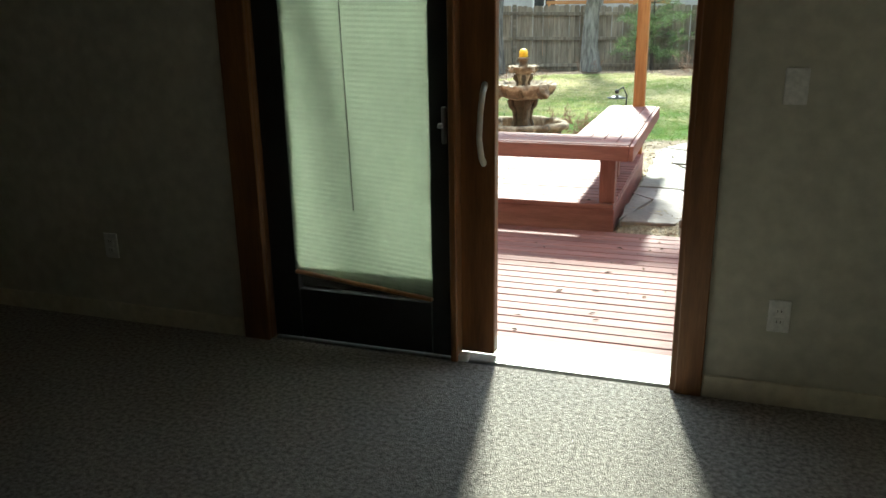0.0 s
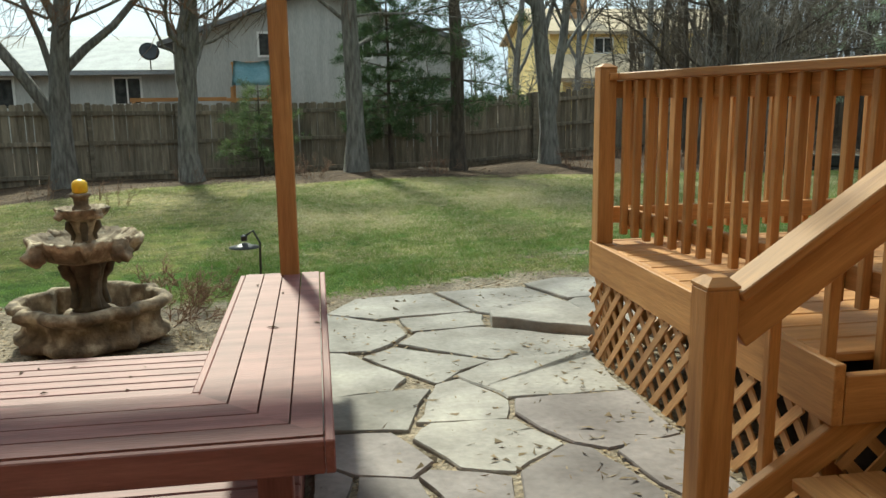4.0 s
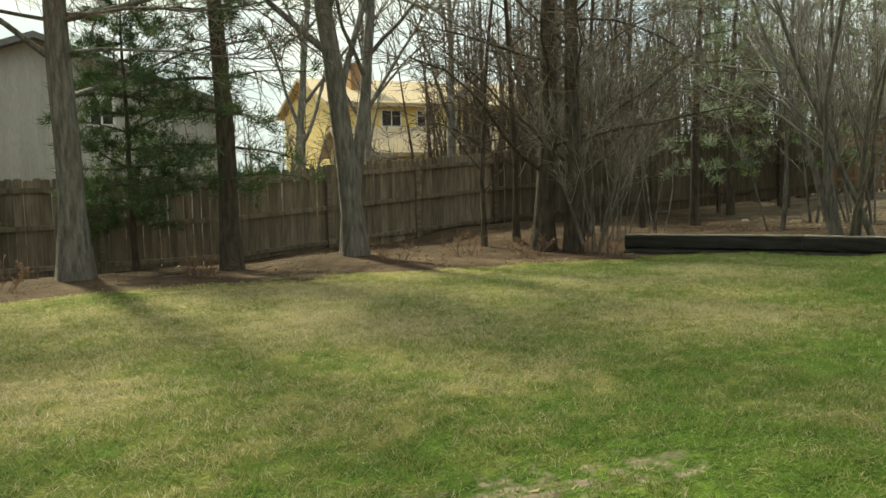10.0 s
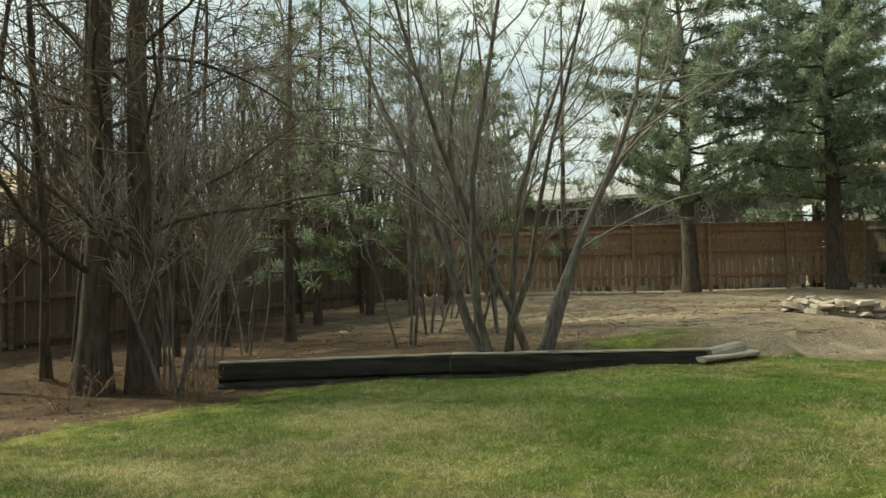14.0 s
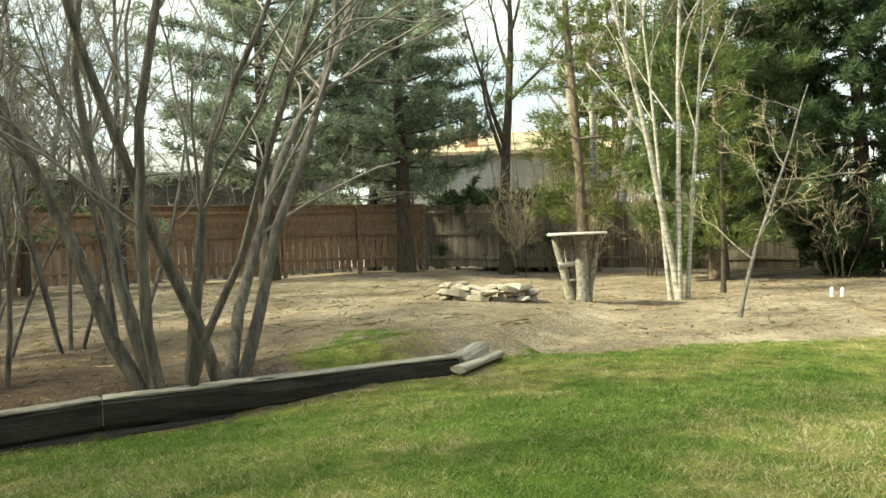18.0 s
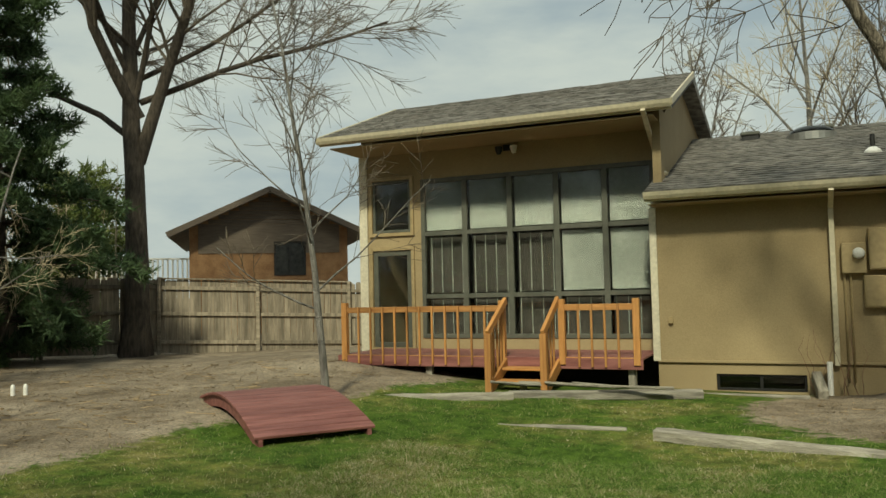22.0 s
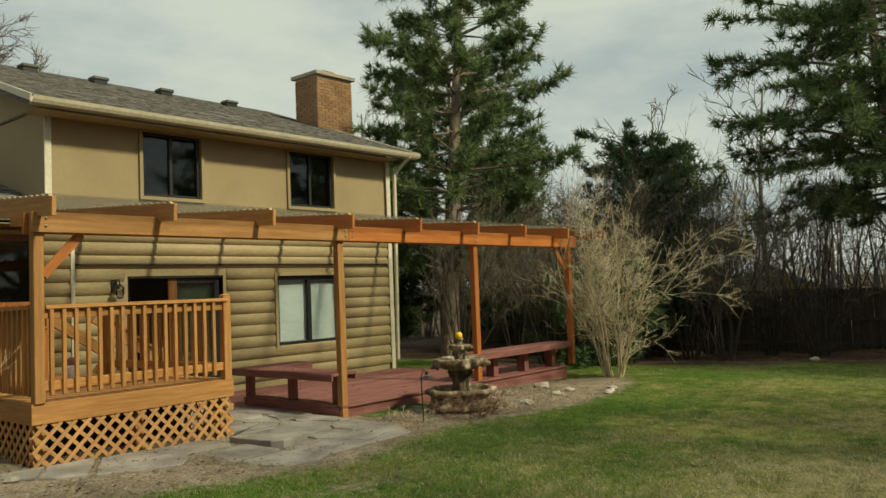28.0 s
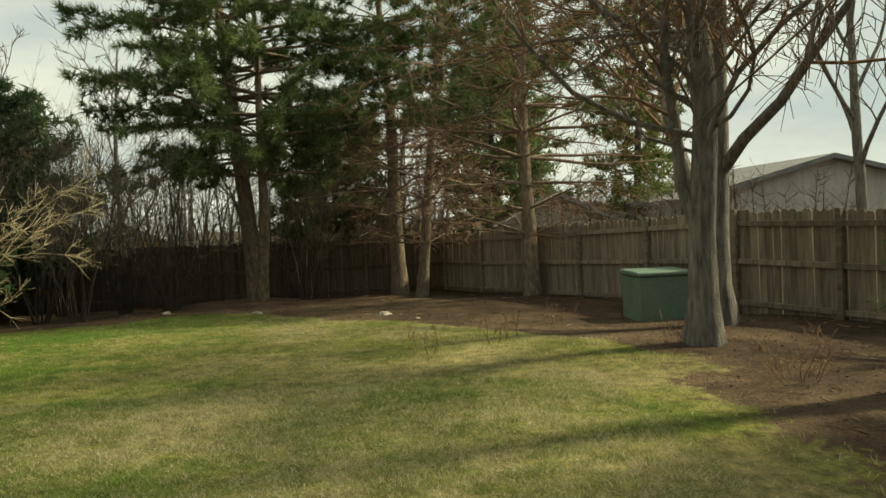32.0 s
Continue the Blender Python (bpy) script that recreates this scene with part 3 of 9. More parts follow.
def ground_material():
    m = bpy.data.materials.new("yard_ground")
    m.use_nodes = True
    n, l = m.node_tree.nodes, m.node_tree.links
    p = n["Principled BSDF"]
    pos = n.new("ShaderNodeNewGeometry").outputs["Position"]

    def tex(s, d=5.0):
        t = n.new("ShaderNodeTexNoise")
        t.inputs["Scale"].default_value, t.inputs["Detail"].default_value = s, d
        l.new(pos, t.inputs["Vector"])
        return t.outputs["Fac"]

    def ramp(src, *stops):
        r = n.new("ShaderNodeValToRGB")
        e = r.color_ramp.elements
        while len(e) < len(stops):
            e.new(0.5)
        for k, (q, col) in zip(e, stops):
            k.position, k.color = q, (*col, 1)
        l.new(src, r.inputs["Fac"])
        return r.outputs["Color"]

    def mix(f, a, b, kind="MIX"):
        x = n.new("ShaderNodeMix")
        x.data_type, x.blend_type = "RGBA", kind
        if isinstance(f, float):
            x.inputs["Factor"].default_value = f
        else:
            l.new(f, x.inputs["Factor"])
        l.new(a, x.inputs["A"])
        l.new(b, x.inputs["B"])
        return x.outputs["Result"]
    lawn = ramp(green_bias(n, l, pos, tex(0.55), tex(3.2)), (0.30, (0.25, 0.22, 0.11)), (0.5, (0.17, 0.175, 0.055)), (0.68, (0.07, 0.125, 0.02)))
    lawn = mix(0.8, lawn, ramp(tex(6.0, 7.0), (0.34, (0.5, 0.54, 0.42)), (0.5, (1, 1, 1)), (0.66, (1.5, 1.42, 1.35))), "MULTIPLY")
    lawn = mix(0.75, lawn, ramp(tex(28), (0.3, (0.62, 0.62, 0.55)), (0.7, (1.25, 1.22, 1.05))), "MULTIPLY")
    tan = ramp(tex(0.9), (0.3, (0.19, 0.152, 0.112)), (0.5, (0.265, 0.218, 0.165)), (0.7, (0.35, 0.295, 0.23)))
    brown = ramp(tex(0.9), (0.3, (0.055, 0.037, 0.025)), (0.5, (0.09, 0.061, 0.041)), (0.7, (0.15, 0.105, 0.07)))
    # brown mulch along the back and west, tan soil on the east side and by the house
    sx = n.new("ShaderNodeSeparateXYZ")
    l.new(pos, sx.inputs[0])
    ex = n.new("ShaderNodeMath")
    ex.operation = "MULTIPLY_ADD"
    ex.inputs[1].default_value = -0.55
    l.new(sx.outputs["Y"], ex.inputs[0])
    l.new(sx.outputs["X"], ex.inputs[2])
    mr = n.new("ShaderNodeMapRange")
    mr.inputs["From Min"].default_value, mr.inputs["From Max"].default_value = 3.2, 9.5
    l.new(ex.outputs[0], mr.inputs["Value"])
    soil = mix(mr.outputs[0], brown, tan)
    my = n.new("ShaderNodeMapRange")
    my.inputs["From Min"].default_value, my.inputs["From Max"].default_value = 11.0, 9.5
    l.new(sx.outputs["Y"], my.inputs["Value"])
    mw = n.new("ShaderNodeMapRange")
    mw.inputs["From Min"].default_value, mw.inputs["From Max"].default_value = -8.5, -6.0
    l.new(sx.outputs["X"], mw.inputs["Value"])
    both = n.new("ShaderNodeMath")
    both.operation = "MULTIPLY"
    l.new(my.outputs[0], both.inputs[0])
    l.new(mw.outputs[0], both.inputs[1])
    soil = mix(both.outputs[0], soil, tan)
    soil = mix(0.65, soil, ramp(tex(4.5, 8.0), (0.32, (0.58, 0.56, 0.53)), (0.5, (1, 1, 1)), (0.68, (1.28, 1.26, 1.22))), "MULTIPLY")
    soil = mix(0.8, soil, ramp(tex(35), (0.3, (0.55, 0.53, 0.5)), (0.52, (1, 1, 1)), (0.72, (1.5, 1.42, 1.3))), "MULTIPLY")
    at = n.new("ShaderNodeAttribute")
    at.attribute_name = "bed"
    sh = n.new("ShaderNodeMath")
    sh.operation = "MULTIPLY_ADD"
    sh.inputs[1].default_value = 0.9
    l.new(tex(9), sh.inputs[0])
    l.new(at.outputs["Fac"], sh.inputs[2])
    st = ramp(sh.outputs[0], (0.80, (0, 0, 0)), (1.05, (1, 1, 1)))
    l.new(mix(st, lawn, soil), p.inputs["Base Color"])
    p.inputs["Roughness"].default_value = 0.97
    p.inputs["Specular IOR Level"].default_value = 0.15
    b = n.new("ShaderNodeBump")
    b.inputs["Strength"].default_value, b.inputs["Distance"].default_value = 0.9, 0.04
    l.new(tex(30), b.inputs["Height"])
    l.new(b.outputs["Normal"], p.inputs["Normal"])
    return m


def lift(x, y):
    """Gentle unevenness, less on the paved part."""
    return noise.noise(Vector((x * 0.8, y * 0.8, 0))) * (0.006 if -1 < x < 4.5 and 2 < y < 6.6 else 0.025)


def build_ground():
    xs = np.concatenate([[-2500, -400, -120, -60, -40], np.arange(-30, 34.01, 0.4), [44, 70, 140, 500, 2500]])
    ys = np.concatenate([[-2500, -400, -120, -60, -30, -20, -14], np.arange(-8, 30.01, 0.4), [38, 60, 140, 500, 2500]])
    V, A = [], []
    for y in ys:
        for x in xs:
            inside = -30 <= x <= 34 and -8 <= y <= 30
            z = gz(x, y) + (lift(x, y) if inside else 0)
            if 4.1 > y > -9.6 and -6.0 < x < -0.75 or 2.3 > y > -9.6 and -6 < x < 0.6 or 2.0 > y > -9.6 and -6 < x < 3.1:
                z = -0.35
            elif 0.1 > y > -9.6 and 3.0 <= x < 13.8:
                z = -0.4
            V.append((x, y, z))
            A.append(bed(x, y) if inside else 0.6)
    nx = len(xs)
    F = [(j * nx + i, j * nx + i + 1, (j + 1) * nx + i + 1, (j + 1) * nx + i) for j in range(len(ys) - 1) for i in range(nx - 1)]
    me = bpy.data.meshes.new("ground")
    me.from_pydata(V, [], F)
    me.polygons.foreach_set("use_smooth", [True] * len(F))
    at = me.attributes.new("bed", "FLOAT", "POINT")
    at.data.foreach_set("value", A)
    me.materials.append(ground_material())
    return tagged(put("ground", me, None), "backyard ground with patchy spring lawn and bare brown soil beds", "ground", kind="structure")


build_ground()


# ---- house walls ----
def wall_mesh(us, zs, holes, place):
    """A wall cut into cells by the edges of its holes; place maps (u, depth, z) to the world."""
    bm = bmesh.new()
    ue = sorted({*us, *(h[0] for h in holes), *(h[1] for h in holes)})
    ze = sorted({*zs, *(h[2] for h in holes), *(h[3] for h in holes)})
    for u0, u1 in zip(ue, ue[1:]):
        for z0, z1 in zip(ze, ze[1:]):
            um, zm = (u0 + u1) / 2, (z0 + z1) / 2
            if any(h[0] < um < h[1] and h[2] < zm < h[3] for h in holes):
                continue
            (x0, y0), (x1, y1) = place(u0, u1)
            add_box(bm, x0, x1, y0, y1, z0, z1)
    bmesh.ops.remove_doubles(bm, verts=bm.verts, dist=0.0005)
    return bm


def wall_along_x(name, x0, x1, y0, y1, z0, z1, holes, mat, label):
    bm = wall_mesh((x0, x1), (z0, z1), holes, lambda a, b: ((a, y0), (b, y1)))
    return tagged(part(name, bm, mat), label, "wall", kind="structure")


def wall_along_y(name, x0, x1, y0, y1, z0, z1, holes, mat, label):
    bm = wall_mesh((y0, y1), (z0, z1), holes, lambda a, b: ((x0, a), (x1, b)))
    return tagged(part(name, bm, mat), label, "wall", kind="structure")


YW = 0.16
DOOR = (-1.68, 0.05, -0.04, 1.93)
LOWWIN = (-4.39, -2.81, 0.60, 1.90)
FRENCH = (1.42, 2.74, 0.66, 2.54)
UP1 = (-1.29, -0.23, 3.21, 4.26)
UP2 = (-4.27, -3.18, 3.21, 4.26)
wall_main = wall_along_x("wall_siding", -5.78, 3.20, 0.015, YW, -0.35, 2.74, [DOOR, LOWWIN, FRENCH], "siding", "tan house wall clad in rounded horizontal log siding")
wall_along_x("wall_upper", -5.78, 1.28, 0.015, YW - 0.004, 2.74, 4.60, [UP1, UP2], "stucco", "tan painted upper storey wall")
wall_along_y("wall_west", -5.78, -5.62, -9.6, 0.015, -0.35, 4.60, [], "stucco", "tan painted end wall of the house")
wall_along_y("wall_gable", 1.12, 1.28, -9.6, 0.015, 2.45, 4.60, [], "stucco", "tan painted gable wall above the low roof")
wall_along_x("wall_back", -5.78, 13.7, -9.76, -9.6, -0.35, 4.60, [], "stucco", "tan painted street wall of the house")
# room behind the sliding door
wall_along_x("wall_inside", -4.4, 2.8, -0.012, 0.012, 0.0, 2.42, [DOOR, (FRENCH[0], 2.8, 0.66, 2.42)], "inwall", "dim greenish beige painted room wall round the sliding door")
wall_along_x("wall_room_back", -4.4, 2.8, -5.7, -5.6, 0.0, 2.42, [], "inwall", "dim beige painted room wall")
wall_along_y("wall_room_west", -4.5, -4.4, -5.6, 0.0, 0.0, 2.42, [], "inwall", "dim beige painted room wall")
wall_along_y("wall_room_east", 2.8, 2.9, -5.6, 0.0, 0.0, 2.42, [], "inwall", "dim beige painted room wall")
b = bmesh.new()
add_box(b, -4.5, 2.9, -5.7, 0.0, -0.12, 0.0)
tagged(part("floor", b, "carpet"), "grey-brown speckled carpet floor", "floor", kind="structure")
b = bmesh.new()
add_box(b, -4.5, 2.9, -5.7, 0.014, 2.42, 2.5)
tagged(part("ceiling", b, "ceil"), "plain off-white room ceiling", "ceiling", kind="structure")
for i, (x0, x1) in enumerate(((-4.4, -1.78), (0.135, 2.8))):
    bb = bx("baseboard", None, "trimw", x0, x1, -0.028, -0.013, 0.0, 0.085, 0.003)
    tagged(bb, "painted baseboard along the carpet", "baseboard", kind="structure")

# middle wing
YM = 0.16
BASEWIN = (6.77, 7.92, 0.05, 0.28)
BAY = (4.25, 5.60, 1.59, 2.64)
wall_along_x("wall_middle", 3.20, 8.70, YM - 0.14, YM, 0.45, 2.74, [BAY], "stucco", "tan painted panel wall below the low eave")
wall_along_x("wall_foundation", 3.20, 8.70, YM - 0.14, YM - 0.02, -0.35, 0.45, [BASEWIN], "stucco", "tan painted foundation wall with a basement window")
wall_along_y("wall_middle_east", 8.58, 8.70, -9.6, YM - 0.14, -0.35, 4.15, [], "stucco", "tan painted side wall of the middle wing")
lip = bx("trim", None, "stucco", 3.20, 8.70, YM, YM + 0.022, 0.43, 0.465)
tagged(lip, "tan painted water table strip along the wall", "trim", kind="structure")
# great room
YG = -0.52
GX = [12.72, 11.91, 11.11, 10.32, 9.54, 8.76]
GZ = [0.72, 1.43, 2.50, 3.45]
SIDEW = (12.91, 13.66, 2.55, 3.47)
SIDED = (12.91, 13.66, 0.56, 2.24)
wall_along_x("wall_great_room", 8.705, 13.88, YG - 0.14, YG, -0.35, 4.35, [(GX[5], GX[0], GZ[0], GZ[3]), SIDEW, SIDED], "stucco", "tan painted wall of the tall window room")
wall_along_y("wall_great_east", 13.74, 13.88, -9.6, YG - 0.14, -0.35, 4.2, [], "stucco", "tan painted end wall of the tall window room")
# rooms behind the glass, their dimness put into the surface colour
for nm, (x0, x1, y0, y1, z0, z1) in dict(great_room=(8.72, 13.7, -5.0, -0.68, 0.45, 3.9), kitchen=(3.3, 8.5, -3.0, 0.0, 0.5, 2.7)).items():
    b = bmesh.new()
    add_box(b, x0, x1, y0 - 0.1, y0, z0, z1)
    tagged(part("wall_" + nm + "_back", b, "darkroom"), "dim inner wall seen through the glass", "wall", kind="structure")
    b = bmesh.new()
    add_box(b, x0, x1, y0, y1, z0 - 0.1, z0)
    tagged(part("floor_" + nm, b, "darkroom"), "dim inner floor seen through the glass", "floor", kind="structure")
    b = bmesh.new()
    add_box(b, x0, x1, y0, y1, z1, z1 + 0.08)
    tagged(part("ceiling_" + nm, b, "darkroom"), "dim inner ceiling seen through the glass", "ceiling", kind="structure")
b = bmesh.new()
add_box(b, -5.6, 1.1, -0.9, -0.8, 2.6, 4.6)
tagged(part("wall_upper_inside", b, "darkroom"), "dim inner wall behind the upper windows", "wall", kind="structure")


# ---- roofs with courses of shingles ----
def roof(name, x0, x1, y0, z0, y1, z1, label, course=0.17, tabs=0.33, seed=1):
    """A roof slab from its eave (y0, z0) to its ridge (y1, z1), with shingle courses as parts."""
    rnd = random.Random(seed)
    d = Vector((0, y1 - y0, z1 - z0))
    length = d.length
    u = d.normalized()
    nrm = Vector((0, -u.z, u.y)) if u.y > 0 else Vector((0, u.z, -u.y))
    bm = bmesh.new()
    c = [Vector((x, 0, 0)) + Vector((0, y, z)) for x in (x0, x1) for y, z in ((y0, z0), (y1, z1))]
    lo = [bm.verts.new(p - nrm * 0.14) for p in c]
    hi = [bm.verts.new(p) for p in c]
    for f in ((0, 1, 3, 2), (0, 2, 3, 1), ):
        bm.faces.new([(lo if f[1] == 1 else hi)[i] for i in f])
    for a, b_ in ((0, 1), (1, 3), (3, 2), (2, 0)):
        bm.faces.new((lo[a], hi[a], hi[b_], lo[b_]))
    bmesh.ops.recalc_face_normals(bm, faces=bm.faces)
    top = tagged(part(name, bm, "shingle"), label, "roof", kind="structure")
    k = 0
    s = 0.0
    while s < length - 0.02:
        V, F = [], []
        x = x0 - rnd.random() * 0.2
        while x < x1:
            w = tabs * rnd.uniform(0.55, 1.25)
            a, e = max(x, x0), min(x + w - 0.006, x1)
            if e - a > 0.02:
                t = rnd.uniform(0.006, 0.016)
                o = len(V)
                p0 = Vector((0, y0, z0)) + u * s
                p1 = Vector((0, y0, z0)) + u * min(s + course * 1.05, length)
                for xx in (a, e):
                    for q, h in ((p0, 0.001), (p0, t + 0.004), (p1, 0.002)):
                        V.append(Vector((xx, 0, 0)) + q + nrm * h)
                F += [(o, o + 3, o + 4, o + 1), (o + 1, o + 4, o + 5, o + 2), (o, o + 1, o + 2), (o + 3, o + 5, o + 4)]
            x += w
        me = bpy.data.meshes.new("shingle_course")
        me.from_pydata(V, [], F)
        put("shingle_course", me, "shingle", top)
        s += course
        k += 1
    return top


roof("roof_upper", -6.3, 1.66, 0.60, 4.46, -4.60, 6.30, "weathered brown-grey asphalt shingle roof of the two-storey block", seed=2)
roof("roof_upper_back", -6.3, 1.66, -10.0, 4.46, -4.60, 6.30, "weathered asphalt shingle roof slope facing the street", course=0.6, tabs=2.0, seed=3)
roof("roof_low", 1.29, 8.74, 0.62, 2.83, -4.30, 4.36, "weathered brown-grey asphalt shingle roof over the middle wing", seed=4)
roof("roof_low_back", 1.29, 8.74, -10.0, 2.83, -4.30, 4.36, "weathered asphalt shingle roof slope facing the street", course=0.6, tabs=2.0, seed=5)
roof("roof_great", 8.34, 14.1, 0.52, 4.12, -2.4, 5.20, "weathered brown-grey asphalt shingle shed roof over the tall window room", seed=6)
roof("roof_great_back", 8.34, 14.1, -9.9, 4.0, -2.4, 5.20, "weathered asphalt shingle roof slope facing the street", course=0.6, tabs=2.0, seed=7)
# gable triangles
for nm, x0, x1, ys, zb, zt in (("wall_gable_top", 1.13, 1.276, (0.155, -4.6, -9.5), 4.5, 6.12), ("wall_gable_top_west", -5.776, -5.63, (0.155, -4.6, -9.5), 4.5, 6.12),
                               ("wall_great_side", 8.585, 8.695, (-0.53, -2.4, -9.0), 4.14, 5.03), ("wall_great_side_east", 13.745, 13.875, (-0.53, -2.4, -9.0), 4.19, 5.03)):
    b = bmesh.new()
    A_ = [b.verts.new((x0, y, z)) for y, z in ((ys[0], zb), (ys[1], zt), (ys[2], zb))]
    B_ = [b.verts.new((x1, y, z)) for y, z in ((ys[0], zb), (ys[1], zt), (ys[2], zb))]
    b.faces.new(A_)
    b.faces.new(B_[::-1])
    for i in range(3):
        b.faces.new((A_[i], B_[i], B_[(i + 1) % 3], A_[(i + 1) % 3]))
    bmesh.ops.recalc_face_normals(b, faces=b.faces)
    tagged(part(nm, b, "stucco"), "tan painted gable triangle under the roof", "wall", kind="structure")


def trim(name, mat, *lim, label="cream painted trim board", cat="trim"):
    return tagged(bx(name, None, mat, *lim), label, cat, kind="structure")


# soffits, fascias, corner boards
trim("soffit", "stucco", -5.77, 1.6, 0.17, 0.58, 4.28, 4.30, label="tan painted soffit under the upper eave", cat="soffit")
trim("soffit", "stucco", 1.30, 8.7, 0.19, 0.60, 2.645, 2.66, label="tan painted soffit under the low eave", cat="soffit")
trim("soffit", "stucco", 8.6, 13.9, -0.51, 0.50, 3.92, 3.94, label="tan painted soffit under the high eave", cat="soffit")
trim("corner_board", "trimw", 8.66, 8.76, YM + 0.003, YM + 0.03, 0.45, 2.64, label="cream painted corner board")
trim("corner_board", "trimw", 3.14, 3.24, YM + 0.03, YM + 0.05, 0.3, 2.64, label="cream painted corner board")
trim("corner_board", "trimw", -5.83, -5.72, YW + 0.04, YW + 0.066, -0.1, 4.28, label="cream painted corner board")
trim("corner_board", "trimw", 1.20, 1.30, YW + 0.003, YW + 0.03, 2.9, 4.28, label="cream painted corner board")
trim("corner_board", "trimw", 13.76, 13.92, YG + 0.003, YG + 0.03, 0.3, 3.92, label="cream painted corner board")


def gutter(x0, x1, y, z, label):
    g = thing("gutter", (x0, y, z), label, "gutter")
    prof = [(0.0, 0.0), (0.0, -0.095), (0.07, -0.095), (0.10, -0.05), (0.115, 0.0), (0.10, 0.0), (0.085, -0.045), (0.06, -0.08), (0.012, -0.08), (0.012, 0.0)]
    bm = bmesh.new()
    a = [bm.verts.new((x0 - x0, p, q)) for p, q in prof]
    c = [bm.verts.new((x1 - x0, p, q)) for p, q in prof]
    for i in range(len(prof)):
        j = (i + 1) % len(prof)
        bm.faces.new((a[i], a[j], c[j], c[i]))
    bm.faces.new(a[::-1])
    bm.faces.new(c)
    bmesh.ops.recalc_face_normals(bm, faces=bm.faces)
    put("trough", to_mesh(bm, "trough"), "creamtrim", g, (x0, y, z))
    bx("fascia", g, "creamtrim", x0, x1, y - 0.03, y - 0.004, z - 0.12, z - 0.004)
    return g


gutter(-6.3, 1.66, 0.605, 4.44, "cream painted gutter along the upper eave")
gutter(3.26, 8.74, 0.625, 2.81, "cream painted gutter along the low eave")
gutter(8.34, 14.1, 0.525, 4.10, "cream painted gutter along the high eave")
for x, y0, z0, y1, z1, nm in ((1.67, 0.64, 4.39, -4.6, 6.24, "pale rake board on the gable edge"), (-6.31, 0.64, 4.39, -4.6, 6.24, "pale rake board on the gable edge"),
                              (8.33, 0.56, 4.05, -2.4, 5.14, "pale rake board on the shed roof edge"), (14.11, 0.56, 4.05, -2.4, 5.14, "pale rake board on the shed roof edge")):
    tagged(beam("rake_board", None, "creamtrim", (x, y0, z0 + 0.03), (x, y1, z1 + 0.03), 0.03, 0.10), nm, "trim", kind="structure")


def downspout(pts, label):
    d = thing("downspout", pts[-1], label, "downspout")
    for p, q in zip(pts, pts[1:]):
        beam("pipe", d, "creamtrim", p, q, 0.065, 0.055)
    return d


downspout([(8.72, 0.60, 4.0), (8.72, 0.2, 3.8), (8.74, -0.44, 3.6), (8.74, -0.44, 3.32), (8.55, -0.3, 3.18)], "cream downspout emptying onto the low roof")
downspout([(6.40, 0.69, 2.70), (6.40, 0.25, 2.5), (6.40, 0.21, 0.42)], "tan painted downspout on the panel wall")
downspout([(-6.0, 0.68, 4.35), (-5.9, 0.3, 4.05), (-5.88, 0.24, 0.1)], "cream downspout at the house corner")

# lap siding boards on the lower wall
z = 0.02
while z < 2.7:
    segs = [(-5.72, 3.12)]
    for h in (DOOR, LOWWIN, FRENCH):
        if h[2] - 0.06 < z + 0.1 < h[3] + 0.06:
            nxt = []
            for s0, s1 in segs:
                if s1 <= h[0] - 0.07 or s0 >= h[1] + 0.07:
                    nxt.append((s0, s1))
                if s0 < h[0] - 0.07 < s1:
                    nxt.append((s0, h[0] - 0.07))
                if s0 < h[1] + 0.07 < s1:
                    nxt.append((h[1] + 0.07, s1))
            segs = nxt
    for s0, s1 in segs:
        L = s1 - s0
        key = ("lap", round(L, 3))
        if key not in CACHE:
            bm = bmesh.new()
            pr = [(0.0, 0.0), (0.004, 0.004), (0.020, 0.018), (0.040, 0.055), (0.050, 0.10), (0.046, 0.14), (0.030, 0.18), (0.008, 0.2), (0.0, 0.2)]
            a = [bm.verts.new((-L / 2, p, q)) for p, q in pr]
            c = [bm.verts.new((L / 2, p, q)) for p, q in pr]
            for i in range(9):
                j = (i + 1) % 9
                bm.faces.new((a[i], a[j], c[j], c[i]))
            bm.faces.new(a[::-1])
            bm.faces.new(c)
            bmesh.ops.recalc_face_normals(bm, faces=bm.faces)
            CACHE[key] = to_mesh(bm, "siding_board", True)
        put("siding_board", CACHE[key], "siding", wall_main, ((s0 + s1) / 2, YW + 0.001, z))
    z += 0.203
trim("trim", "void", -5.7, 0.90, YW + 0.05, YW + 0.068, 2.10, 2.125, label="dark wire strip along the siding")
trim("corner_board", "trimw", 0.90, 0.96, YW + 0.04, YW + 0.066, 0.65, 2.4, label="cream painted upright board on the siding")


